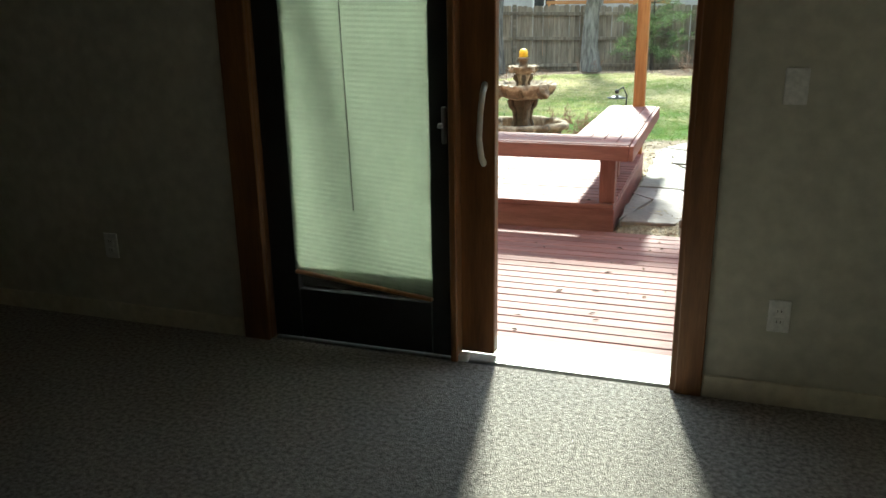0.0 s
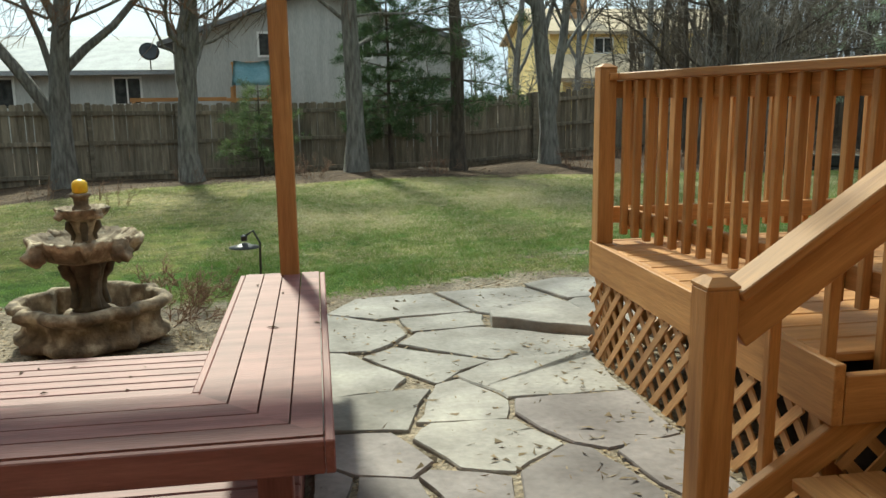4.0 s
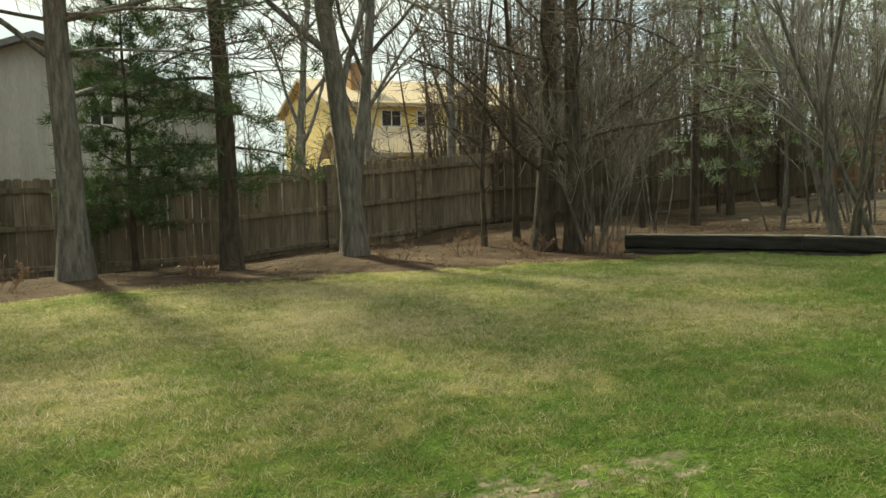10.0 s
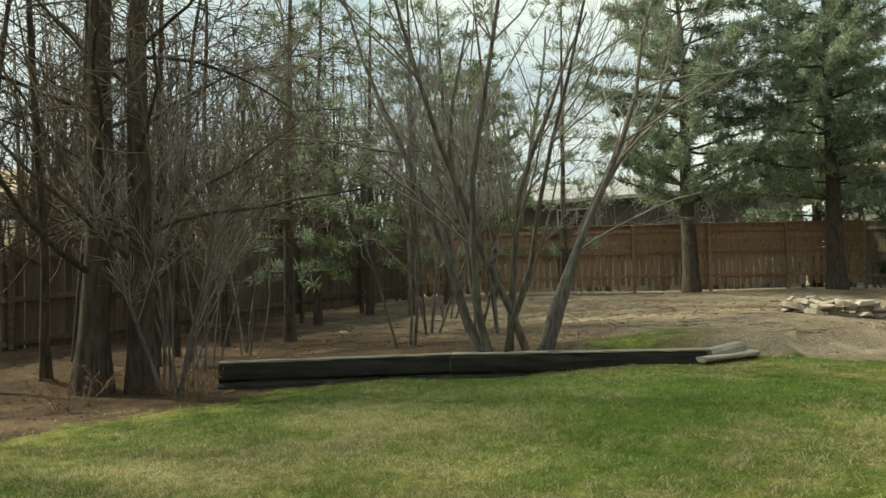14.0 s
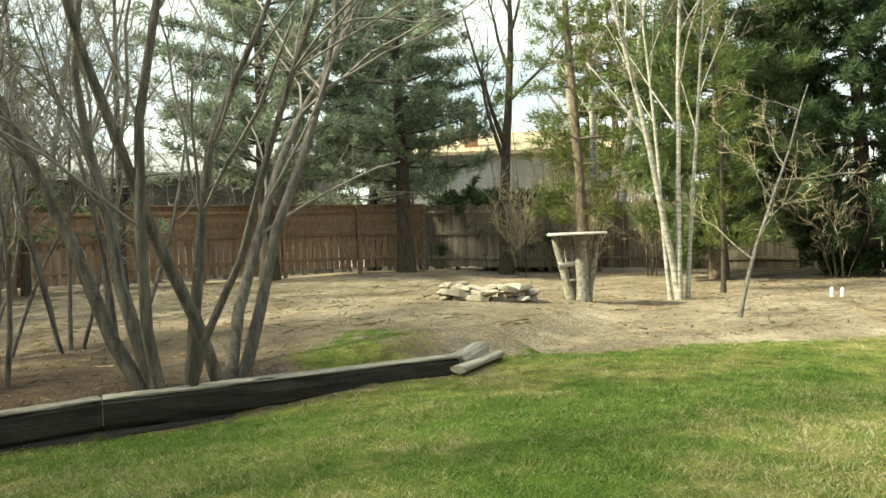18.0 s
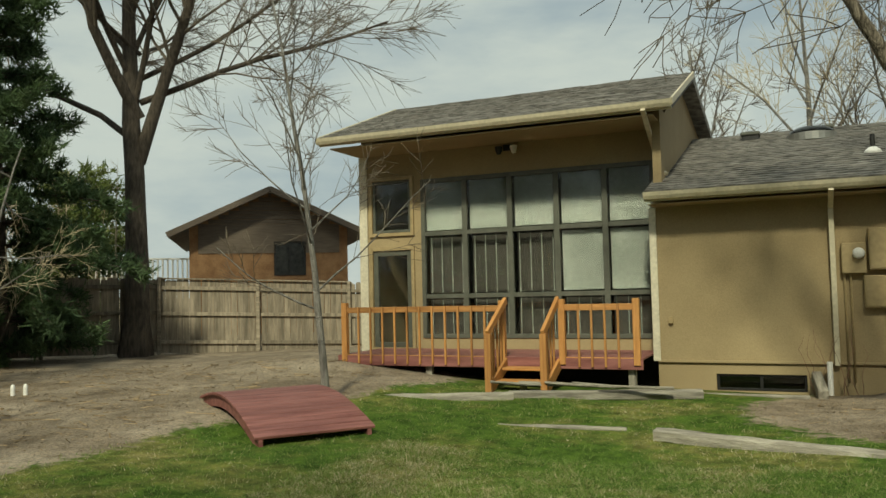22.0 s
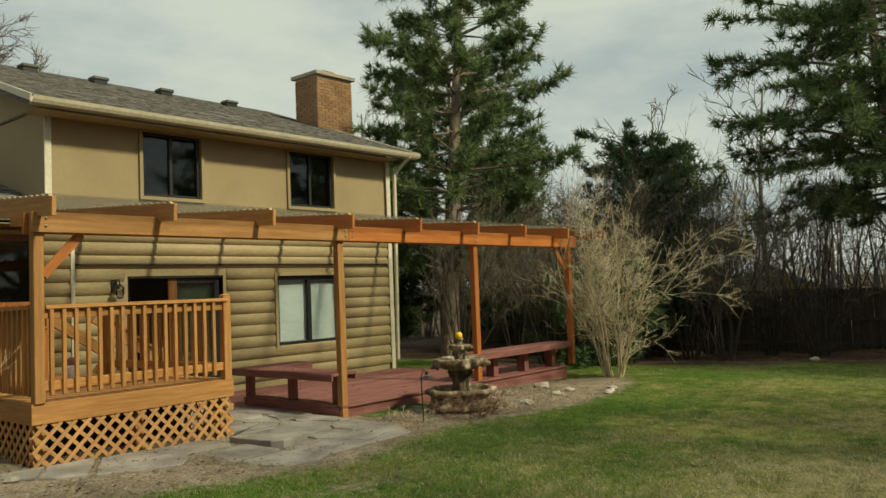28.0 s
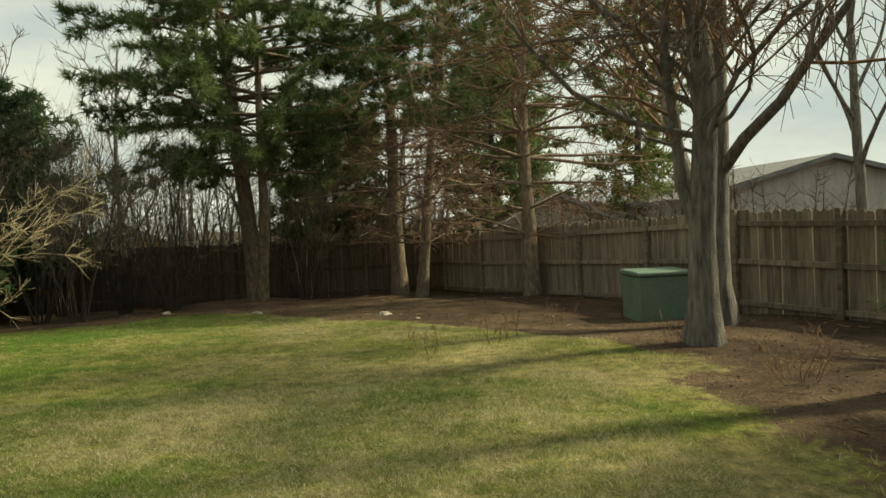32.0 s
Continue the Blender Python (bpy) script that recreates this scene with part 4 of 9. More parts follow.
# ---- windows and doors ----
def window(name, hole, y, label, cat="window", mull=(), cross=(), fr="dark", frw=0.05, casing="stucco", pane="glassd", blind=None, sill=True, inset=0.05):
    x0, x1, z0, z1 = hole
    w = thing(name, (x0, y, z0), label, cat, kind="structure")
    g = 0.004
    ya, yb = y - inset - 0.05, y - inset + 0.02
    bx("window_frame", w, fr, x0 + g, x0 + frw, ya, yb, z0 + g, z1 - g)
    bx("window_frame", w, fr, x1 - frw, x1 - g, ya, yb, z0 + g, z1 - g)
    bx("window_frame", w, fr, x0 + frw, x1 - frw, ya, yb, z0 + g, z0 + frw)
    bx("window_frame", w, fr, x0 + frw, x1 - frw, ya, yb, z1 - frw, z1 - g)
    ex = [x0 + frw, *sorted(mull), x1 - frw]
    ez = [z0 + frw, *cross, z1 - frw]
    for q in mull:
        bx("mullion", w, fr, q - frw * 0.6, q + frw * 0.6, ya + 0.005, yb - 0.004, z0 + frw, z1 - frw)
    for q in cross:
        bx("crossbar", w, fr, x0 + frw, x1 - frw, ya + 0.012, yb - 0.008, q - frw * 0.5, q + frw * 0.5)
    for a, c in zip(ex, ex[1:]):
        for e, h in zip(ez, ez[1:]):
            o = bx("pane", w, pane, a + 0.002, c - 0.002, y - inset - 0.022, y - inset - 0.016, e + 0.002, h - 0.002, 0)
            o.visible_shadow = False
    if casing:
        t = 0.06
        for lim in ((x0 - t, x0, z0 - t, z1 + t), (x1, x1 + t, z0 - t, z1 + t), (x0, x1, z1, z1 + t), (x0, x1, z0 - t, z0)):
            bx("casing", w, casing, lim[0], lim[1], y + 0.002, y + 0.042, lim[2], lim[3])
    if blind:
        zz = z0 + frw + 0.01
        while zz < z1 - frw - 0.03:
            bx("blind_slat", w, "blind", x0 + frw, x1 - frw, y - inset - 0.09, y - inset - 0.085, zz, zz + 0.04, 0)
            zz += 0.05
    return w


window("window_upper", UP1, YW, "dark framed upper storey slider window", mull=(-0.76,))
window("window_upper", UP2, YW, "dark framed upper storey slider window", mull=(-3.72,))
window("window_lower", LOWWIN, YW + 0.02, "dark framed slider window with pale blinds in the siding", mull=(-3.60,), blind=True, frw=0.075, pane="glass", casing="siding")
window("window_basement", BASEWIN, YM - 0.02, "small dark basement window at ground level", mull=(7.34,), frw=0.035, casing=None)
window("window_grid", (GX[5] + 0.003, GX[0], GZ[0], GZ[3]), YG, "tall grid of grey framed windows with dim panes", mull=GX[1:5], cross=GZ[1:3], fr="greyfr", frw=0.075, casing=None, pane="glass", inset=0.0)
window("window_side", SIDEW, YG, "grey framed window over the garden door", fr="greyfr", frw=0.05, casing="boxt", pane="glass", inset=0.01)
window("door_garden", SIDED, YG, "grey framed glazed garden door onto the red deck", cat="door", fr="greyfr", frw=0.09, casing="boxt", pane="glass", inset=0.01)
window("door_french", FRENCH, YW + 0.02, "pair of glazed wooden doors onto the raised deck", cat="door", mull=(2.08,), fr="stain", frw=0.09, casing="siding")
# grey sheets for sky reflection in the lower right and upper rows of the grid
scr = thing("window_screens", (GX[0], YG - 0.08, GZ[0]), "grey sheets for sky reflection, dark backings and blind strips behind the tall grid windows", "screen")
for i in range(5):
    for j in range(3):
        if j == 2 or (j == 1 and i in (3, 4)):
            bx("screen", scr, "screen", GX[i + 1] + 0.06, GX[i] - 0.06, YG - 0.100, YG - 0.094, GZ[j] + 0.06, GZ[j + 1] - 0.06, 0)
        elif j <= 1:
            # added dark sheet gives the panes the shade of the unlit room
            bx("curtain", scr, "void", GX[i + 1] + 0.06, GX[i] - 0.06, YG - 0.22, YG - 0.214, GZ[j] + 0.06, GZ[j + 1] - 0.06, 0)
            for k in range(4):
                xx = GX[i + 1] + 0.10 + k * 0.19
                bx("blind_strip", scr, "screen", xx, xx + 0.012, YG - 0.14, YG - 0.13, GZ[j] + 0.05, GZ[j + 1] - 0.05, 0)


# ---- sliding door and wall plates ----
def sliding_door():
    d = thing("door_sliding", (-0.8, 0.05, 0.0), "dark framed sliding glass door standing open, with a pale green shade on the fixed leaf", "door", kind="structure")
    x0, x1, z1 = DOOR[0], DOOR[1], DOOR[3]
    for a, c in ((x0 - 0.095, x0 + 0.03), (x1 - 0.012, x1 + 0.082)):
        bx("jamb_casing", d, "stain", a, c, -0.035, -0.014, 0.0, z1 + 0.10)
    bx("head_casing", d, "stain", x0 + 0.03, x1 - 0.012, -0.035, -0.014, z1 - 0.03, z1 + 0.10)
    for a, c in ((x0 + 0.002, x0 + 0.03), (x1 - 0.03, x1 - 0.002)):
        bx("jamb", d, "stain", a, c, -0.012, 0.03, 0.0, z1 - 0.004)
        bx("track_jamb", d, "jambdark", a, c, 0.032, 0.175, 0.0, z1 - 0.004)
    bx("head", d, "dark", x0 + 0.03, x1 - 0.03, -0.01, 0.17, z1 - 0.04, z1 - 0.004)
    bx("track", d, "metal", x0 + 0.03, x1 - 0.03, 0.02, 0.15, -0.022, 0.004)
    # fixed leaf, inside
    f0, f1 = x0 + 0.03, -0.835
    bx("fixed_leaf", d, "dark", f0, f0 + 0.13, 0.02, 0.06, 0.01, z1 - 0.045, label="dark fixed leaf")
    stile = bx("stile", d, "dark", f1 - 0.085, f1, 0.02, 0.06, 0.01, z1 - 0.045)
    bx("bottom_rail", d, "dark", f0 + 0.13, f1 - 0.085, 0.021, 0.059, 0.01, 0.235)
    bx("top_rail", d, "dark", f0 + 0.13, f1 - 0.085, 0.021, 0.059, z1 - 0.12, z1 - 0.045)
    pane = bx("pane", d, "glass", f0 + 0.13, f1 - 0.085, 0.038, 0.043, 0.235, z1 - 0.12, 0)
    pane.visible_shadow = False
    # cellular shade: pleats, hanging a little askew
    bm = bmesh.new()
    n = 150
    xa, xb = f0 + 0.122, f1 - 0.078
    for i in range(n + 1):
        u = i / n
        for x, k in ((xa, 0.0), (xb, 1.0)):
            low = 0.325 - 0.065 * k
            z = z1 - 0.12 + (low - (z1 - 0.12)) * u
            bm.verts.new((x, 0.012 + (0.0003 if i % 2 else -0.0003), z))
    bm.verts.ensure_lookup_table()
    for i in range(n):
        a = 2 * i
        bm.faces.new((bm.verts[a], bm.verts[a + 1], bm.verts[a + 3], bm.verts[a + 2]))
    bmesh.ops.solidify(bm, geom=bm.faces[:], thickness=0.0015)
    part("shade", bm, "shade_glow", d, "pale green pleated shade lit from behind")
    beam("shade_rail", d, "stain", (xa, 0.012, 0.315), (xb, 0.012, 0.25), 0.02, 0.016)
    beam("shade_cord", d, "greyfr", ((xa + xb) / 2 - 0.02, -0.001, 0.6), ((xa + xb) / 2 - 0.05, -0.001, 1.8), 0.003, 0.003, 0)
    # sliding leaf, pushed open behind the fixed one
    s1 = -0.672
    leaf = bx("sliding_stile", d, "stain", s1 - 0.155, s1, 0.064, 0.115, 0.02, z1 - 0.045, label="stained wooden edge of the open leaf")
    bx("sliding_stile", d, "dark", f0 + 0.02, f0 + 0.12, 0.075, 0.115, 0.02, z1 - 0.045)
    # bottom rail drawn extra tall to keep a sun streak off the carpet
    bx("sliding_rail", d, "dark", f0 + 0.12, s1 - 0.10, 0.076, 0.114, 0.02, 0.40)
    bx("sliding_rail", d, "dark", f0 + 0.12, s1 - 0.10, 0.076, 0.114, z1 - 0.13, z1 - 0.045)
    p2 = bx("pane", d, "glass", f0 + 0.12, s1 - 0.10, 0.092, 0.097, 0.40, z1 - 0.13, 0)
    p2.visible_shadow = False
    put("handle", tube_mesh("handle", [([(s1 - 0.045, 0.07, 0.80), (s1 - 0.045, 0.035, 0.83), (s1 - 0.05, 0.022, 0.90), (s1 - 0.045, 0.022, 1.0), (s1 - 0.04, 0.035, 1.07), (s1 - 0.04, 0.07, 1.10)],
                                        [0.013, 0.012, 0.011, 0.011, 0.012, 0.013])], "handlew", 8), None, leaf, label="cream curved pull handle")
    bx("astragal", d, "stain", f1 + 0.002, f1 + 0.03, -0.012, 0.06, 0.0, z1 - 0.045, label="worn stained wooden edge strip")
    bx("latch", stile, "metal", f1 - 0.03, f1 - 0.012, 0.004, 0.02, 0.88, 1.02)
    bx("latch_lever", d, "metal", f1 - 0.04, f1 - 0.02, -0.012, 0.004, 0.94, 0.96)
    bx("stop_block", d, "white", f1 + 0.01, f1 + 0.07, 0.0, 0.04, 0.0, 0.03)
    sill = bx("sill", None, "sillw", x0, x1, 0.165, 0.375, -0.10, -0.03)
    tagged(sill, "pale weathered door sill board", "sill", kind="structure")
    sill = bx("threshold", None, "metal", x0 + 0.002, x1 - 0.002, -0.006, 0.16, -0.10, -0.024)
    tagged(sill, "metal door threshold", "threshold", kind="structure")


M["shade_glow"] = surf("cellular_shade_cloth", (0.20, 0.225, 0.17), (0.25, 0.275, 0.21), 3, 0.9, 0.1)
_p = M["shade_glow"].node_tree.nodes["Principled BSDF"]
_p.inputs["Transmission Weight"].default_value = 0.0
_p.inputs["Subsurface Weight"].default_value = 0.0
_tr = M["shade_glow"].node_tree.nodes.new("ShaderNodeBsdfTranslucent")
_tr.inputs["Color"].default_value = (0.13, 0.145, 0.108, 1)
_mx = M["shade_glow"].node_tree.nodes.new("ShaderNodeMixShader")
_mx.inputs[0].default_value = 0.65
M["shade_glow"].node_tree.links.new(_p.outputs[0], _mx.inputs[1])
M["shade_glow"].node_tree.links.new(_tr.outputs[0], _mx.inputs[2])
M["shade_glow"].node_tree.links.new(_mx.outputs[0], M["shade_glow"].node_tree.nodes["Material Output"].inputs[0])
M["handlew"] = surf("cream_plastic", (0.55, 0.52, 0.45), (0.6, 0.57, 0.5), 5, 0.4, 0.0)
M["sillw"] = surf("weathered_sill", (0.42, 0.40, 0.37), (0.56, 0.54, 0.50), 3, 0.8, 0.2, (1, 8, 8))
sliding_door()


def wall_plate(name, x, z, label, outlet):
    t = thing(name, (x, -0.012, z), label, "outlet" if outlet else "switch")
    bx("plate", t, "white", x - 0.036, x + 0.036, -0.021, -0.0125, z - 0.058, z + 0.058, 0.003)
    if outlet:
        for dz in (-0.02, 0.02):
            sk_ = bx("socket", t, "white", x - 0.016, x + 0.016, -0.024, -0.0212, z + dz - 0.014, z + dz + 0.014, 0.004)
            for dx in (-0.006, 0.006):
                bx("slot", sk_, "dark", x + dx - 0.0012, x + dx + 0.0012, -0.0248, -0.0242, z + dz - 0.003, z + dz + 0.006, 0)
    else:
        bx("toggle", t, "white", x - 0.005, x + 0.005, -0.034, -0.0212, z - 0.004, z + 0.012, 0.002)


wall_plate("wall_outlet", 0.365, 0.335, "white duplex wall outlet", True)
wall_plate("light_switch", 0.34, 1.115, "white toggle light switch", False)
wall_plate("wall_outlet", -2.45, 0.36, "white duplex wall outlet", True)


# ---- red deck, platform and benches ----
def boards_x(parent, mat, x0, x1, y0, y1, z, w=0.138, t=0.032, gap=0.006, split=None, seed=1):
    rnd = random.Random(seed)
    y = y0
    while y < y1 - 0.03:
        e = min(y + w, y1)
        cuts = [x0, *(split and [split + rnd.uniform(-0.8, 0.8)] or []), x1]
        for a, c in zip(cuts, cuts[1:]):
            bx("deck_board", parent, mat, a + 0.001, c - 0.001, y, e, z - t - rnd.uniform(0, 0.002), z - rnd.uniform(0, 0.002), 0.005)
        y = e + gap


deck = thing("red_deck", (-2.5, 1.3, -0.3), "low red painted plank deck outside the sliding door", "deck")
boards_x(deck, "redwood", -5.7, 0.66, 0.39, 2.335, -0.05, w=0.09, split=-2.6, seed=3)
bx("rim_board", deck, "redwood", -0.48, 0.66, 2.336, 2.365, -0.22, -0.055)
# dark box that stands in for the shade under the boards
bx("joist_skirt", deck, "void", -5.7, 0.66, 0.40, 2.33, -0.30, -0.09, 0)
plat = thing("red_platform", (-3.1, 3.4, -0.3), "raised red painted plank platform under the pergola", "deck")
boards_x(plat, "redwood", -5.85, -0.49, 2.35, 4.43, 0.12, w=0.09, split=-3.2, seed=4)
for lim in ((-5.85, -0.49, 2.37, 2.40, -0.12, 0.085), (-5.85, -0.49, 4.37, 4.40, -0.2, 0.085), (-0.52, -0.49, 2.40, 4.37, -0.12, 0.085), (-5.85, -5.82, 2.40, 4.37, -0.2, 0.085)):
    bx("riser", plat, "redwood", *lim)


def bench_l():
    b_ = thing("corner_bench", (-0.7, 3.0, 0.12), "red painted L-shaped plank bench with a mitred corner", "bench")
    zt, t = 0.53, 0.036
    xr, yf, w = -0.40, 2.27, 0.375
    n = 4
    pw = w / n
    for i in range(n):
        # boards along y at the east side, their near ends cut on the mitre
        xa = xr - (i + 1) * pw + 0.003
        xc = xr - i * pw - 0.003
        bm = bmesh.new()
        pts = [(xc, yf + (xr - xc) * 1.0), (xc, 4.38), (xa, 4.38), (xa, yf + (xr - xa) * 1.0)]
        lo = [bm.verts.new((x, y, zt - t)) for x, y in pts]
        hi = [bm.verts.new((x, y, zt)) for x, y in pts]
        bm.faces.new(lo)
        bm.faces.new(hi[::-1])
        for k in range(4):
            bm.faces.new((lo[k], hi[k], hi[(k + 1) % 4], lo[(k + 1) % 4]))
        bmesh.ops.recalc_face_normals(bm, faces=bm.faces)
        part("seat_board", bm, "redwood", b_)
        ya, yc = yf + i * pw + 0.003, yf + (i + 1) * pw - 0.003
        bm = bmesh.new()
        pts = [(-1.50, ya), (xr - (ya - yf), ya), (xr - (yc - yf), yc), (-1.50, yc)]
        lo = [bm.verts.new((x, y, zt - t)) for x, y in pts]
        hi = [bm.verts.new((x, y, zt)) for x, y in pts]
        bm.faces.new(lo)
        bm.faces.new(hi[::-1])
        for k in range(4):
            bm.faces.new((lo[k], hi[k], hi[(k + 1) % 4], lo[(k + 1) % 4]))
        bmesh.ops.recalc_face_normals(bm, faces=bm.faces)
        part("seat_board", bm, "redwood", b_)
    bx("apron", b_, "redwood", -1.50, xr, yf - 0.028, yf - 0.001, zt - 0.10, zt - 0.004)
    bx("apron", b_, "redwood", xr + 0.001, xr + 0.028, yf - 0.028, 4.38, zt - 0.10, zt - 0.004)
    bx("apron", b_, "redwood", -1.528, -1.501, yf - 0.028, yf + w, zt - 0.10, zt - 0.004)
    bx("apron", b_, "redwood", -1.50, xr - w, yf + w + 0.001, yf + w + 0.028, zt - 0.10, zt - 0.004)
    bx("apron", b_, "redwood", xr - w - 0.028, xr - w - 0.001, yf + w + 0.03, 4.38, zt - 0.10, zt - 0.004)
    for x, y in ((-1.39, 2.45), (-0.545, 2.45), (-0.62, 3.3), (-0.62, 4.2)):
        bx("leg", b_, "redwood", x - 0.05, x + 0.05, y - 0.05, y + 0.05, 0.12, zt - t)


bench_l()


def bench_w():
    b_ = thing("long_bench", (-4.4, 4.2, 0.12), "long red painted plank bench on the platform edge", "bench")
    for i in range(4):
        bx("seat_board", b_, "redwood", -5.95, -3.1, 4.02 + i * 0.105, 4.118 + i * 0.105, 0.494, 0.53, 0.005)
    bx("apron", b_, "redwood", -5.95, -3.1, 4.442, 4.468, 0.43, 0.528)
    bx("apron", b_, "redwood", -5.95, -3.1, 3.99, 4.016, 0.43, 0.528)
    for x in (-5.6, -4.75, -3.9, -3.2):
        bx("leg", b_, "redwood", x - 0.06, x + 0.06, 4.14, 4.30, 0.12, 0.493)


bench_w()

# ---- raised cedar deck ----
DX0, DX1, DY0, DY1, DZ = 1.08, 3.24, 0.20, 4.40, 0.63
rd = thing("raised_deck", (2.1, 2.3, 0.0), "raised new cedar deck with lattice skirts", "deck")
y = DY0
k = 0
while y < DY1 - 0.06:
    e = min(y + 0.138, DY1 - 0.038)
    bx("deck_board", rd, "cedar", (DX0 + 0.038 if y > 2.25 else 1.62), DX1 - 0.038, y, e, DZ - 0.032, DZ - 0.001 * (k % 2), 0.005)
    y = e + 0.006
    k += 1
for lim in ((DX0, DX1, DY1 - 0.036, DY1, DZ - 0.19, DZ + 0.002), (DX1 - 0.036, DX1, DY0, DY1 - 0.038, DZ - 0.19, DZ + 0.002), (DX0, DX0 + 0.036, 2.25, DY1 - 0.038, DZ - 0.19, DZ + 0.002), (DX0 + 0.04, 1.64, 2.25, 2.286, DZ - 0.19, DZ - 0.034)):
    bx("rim_joist", rd, "cedar", *lim)
# dark block standing in for the shade behind the lattice
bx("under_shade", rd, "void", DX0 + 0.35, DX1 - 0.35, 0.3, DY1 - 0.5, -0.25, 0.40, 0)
for x, y_ in ((DX0 + 0.1, DY1 - 0.12), (DX1 - 0.1, DY1 - 0.12), (DX1 - 0.1, 2.3), (DX0 + 0.1, 2.4), (2.16, DY1 - 0.12)):
    bx("support_post", rd, "cedar", x - 0.045, x + 0.045, y_ - 0.045, y_ + 0.045, -0.25, DZ - 0.19)


def lattice(parent, p, q, z0, z1, step=0.14):
    """Crossed strips between p and q, two layers deep, each strip a part; clipped at the panel's edges."""
    p, q = Vector((*p, 0)), Vector((*q, 0))
    d = q - p
    L, H = d.length, z1 - z0
    u = d.normalized()
    nrm = Vector((-u.y, u.x, 0))
    for lay, sgn in ((0.0, 1), (0.009, -1)):
        s = -H
        while s < L + H:
            a0, b0 = (s, 0.0), (s + sgn * H, H)
            pts = []
            (ua, za), (ub, zb) = a0, b0
            t0, t1 = 0.0, 1.0
            du = ub - ua
            lo, hi = sorted(((0 - ua) / du, (L - ua) / du))
            t0, t1 = max(t0, lo), min(t1, hi)
            if t1 - t0 > 0.08:
                A_ = p + u * (ua + du * t0) + Vector((0, 0, z0 + H * t0)) + nrm * lay
                B_ = p + u * (ua + du * t1) + Vector((0, 0, z0 + H * t1)) + nrm * lay
                mid = (A_ + B_) / 2
                x = (B_ - A_).normalized()
                zz = nrm
                yy = zz.cross(x)
                m = Matrix((x, yy, zz)).transposed()
                put("lattice_strip", box_mesh((B_ - A_).length, 0.036, 0.008, "lattice", 0), None, parent, mid, m.to_quaternion())
            s += step


lattice(rd, (DX0 + 0.01, DY1 - 0.02), (DX1 - 0.01, DY1 - 0.02), -0.02, DZ - 0.19)
lattice(rd, (DX1 - 0.02, DY0 + 0.1), (DX1 - 0.02, DY1 - 0.03), 0.05, DZ - 0.19)
lattice(rd, (DX0 + 0.01, DY1 - 0.03), (DX0 + 0.01, 2.30), -0.03, DZ - 0.19)
lattice(rd, (DX0 + 0.05, 2.27), (1.62, 2.27), -0.03, DZ - 0.19)


def railing(name, p, q, z0, z1, label, posts=(), step=0.115, over=0.0, cap=True, mat="cedar", bal=0.036, foot=0.09):
    """A rail between p and q: top cap, two cross rails and balusters. posts: places along it, from 0 to 1."""
    r = thing(name, (*p, z0), label, "railing")
    p3, q3 = Vector((*p, 0)), Vector((*q, 0))
    d = q3 - p3
    u = d.normalized()
    n = Vector((-u.y, u.x, 0))
    if cap:
        beam("top_rail", r, mat, p3 + Vector((0, 0, z1 - 0.018)), q3 + Vector((0, 0, z1 - 0.018)), 0.13, 0.036)
    beam("upper_rail", r, mat, p3 + Vector((0, 0, z1 - 0.085)), q3 + Vector((0, 0, z1 - 0.085)), 0.036, 0.088)
    beam("lower_rail", r, mat, p3 + Vector((0, 0, z0 + foot + 0.06)), q3 + Vector((0, 0, z0 + foot + 0.06)), 0.036, 0.088)
    for k in posts:
        c = p3 + d * k
        bx("post", r, mat, c.x - 0.045, c.x + 0.045, c.y - 0.045, c.y + 0.045, z0, z1 + over)
    m = max(1, int(d.length / step))
    for i in range(m):
        c = p3 + d * ((i + 0.5) / m) + n * 0.037
        if any(abs((i + 0.5) / m - k) * d.length < 0.06 for k in posts):
            continue
        bx("baluster", r, mat, c.x - bal / 2, c.x + bal / 2, c.y - bal / 2, c.y + bal / 2, z0 + foot - 0.03, z1 - 0.04)
    return r


RX1, RY1, RZ = DX1 - 0.06, DY1 - 0.24, 1.56
rl = railing("deck_railing", (1.13, 4.335), (3.10, 4.335), DZ, RZ - 0.03, "new cedar baluster railing on the raised deck", (0.0,), over=0.02)
for x in (1.13,):
    b = lathe([(0.064, 0), (0.064, 0.012), (0.02, 0.03)], 4)
    bmesh.ops.rotate(b, verts=b.verts, cent=(0, 0, 0), matrix=Matrix.Rotation(math.pi / 4, 3, "Z"))
    part("post_cap", b, "cedar", next(c for c in rl.children if c.name.startswith("post")), at=(x, 4.335, RZ - 0.01))
railing("deck_railing", (1.49, 2.32), (1.235, 4.285), DZ, RZ - 0.03, "new cedar baluster railing beside the deck steps", (0.0,))
railing("deck_railing", (RX1 - 0.03, RY1 + 0.14), (RX1 - 0.03, DY0 + 0.03), DZ, RZ - 0.03, "new cedar baluster railing on the raised deck", (0.55,))
lid = thing("jar_lid", (3.1, 2.0, RZ - 0.03), "small pale cap standing on the deck rail", "cap")
part("cap", lathe([(0.05, 0), (0.055, 0.02), (0.04, 0.045), (0.01, 0.055)], 16), "white", lid, at=(3.15, 2.0, RZ - 0.03), smooth=True)

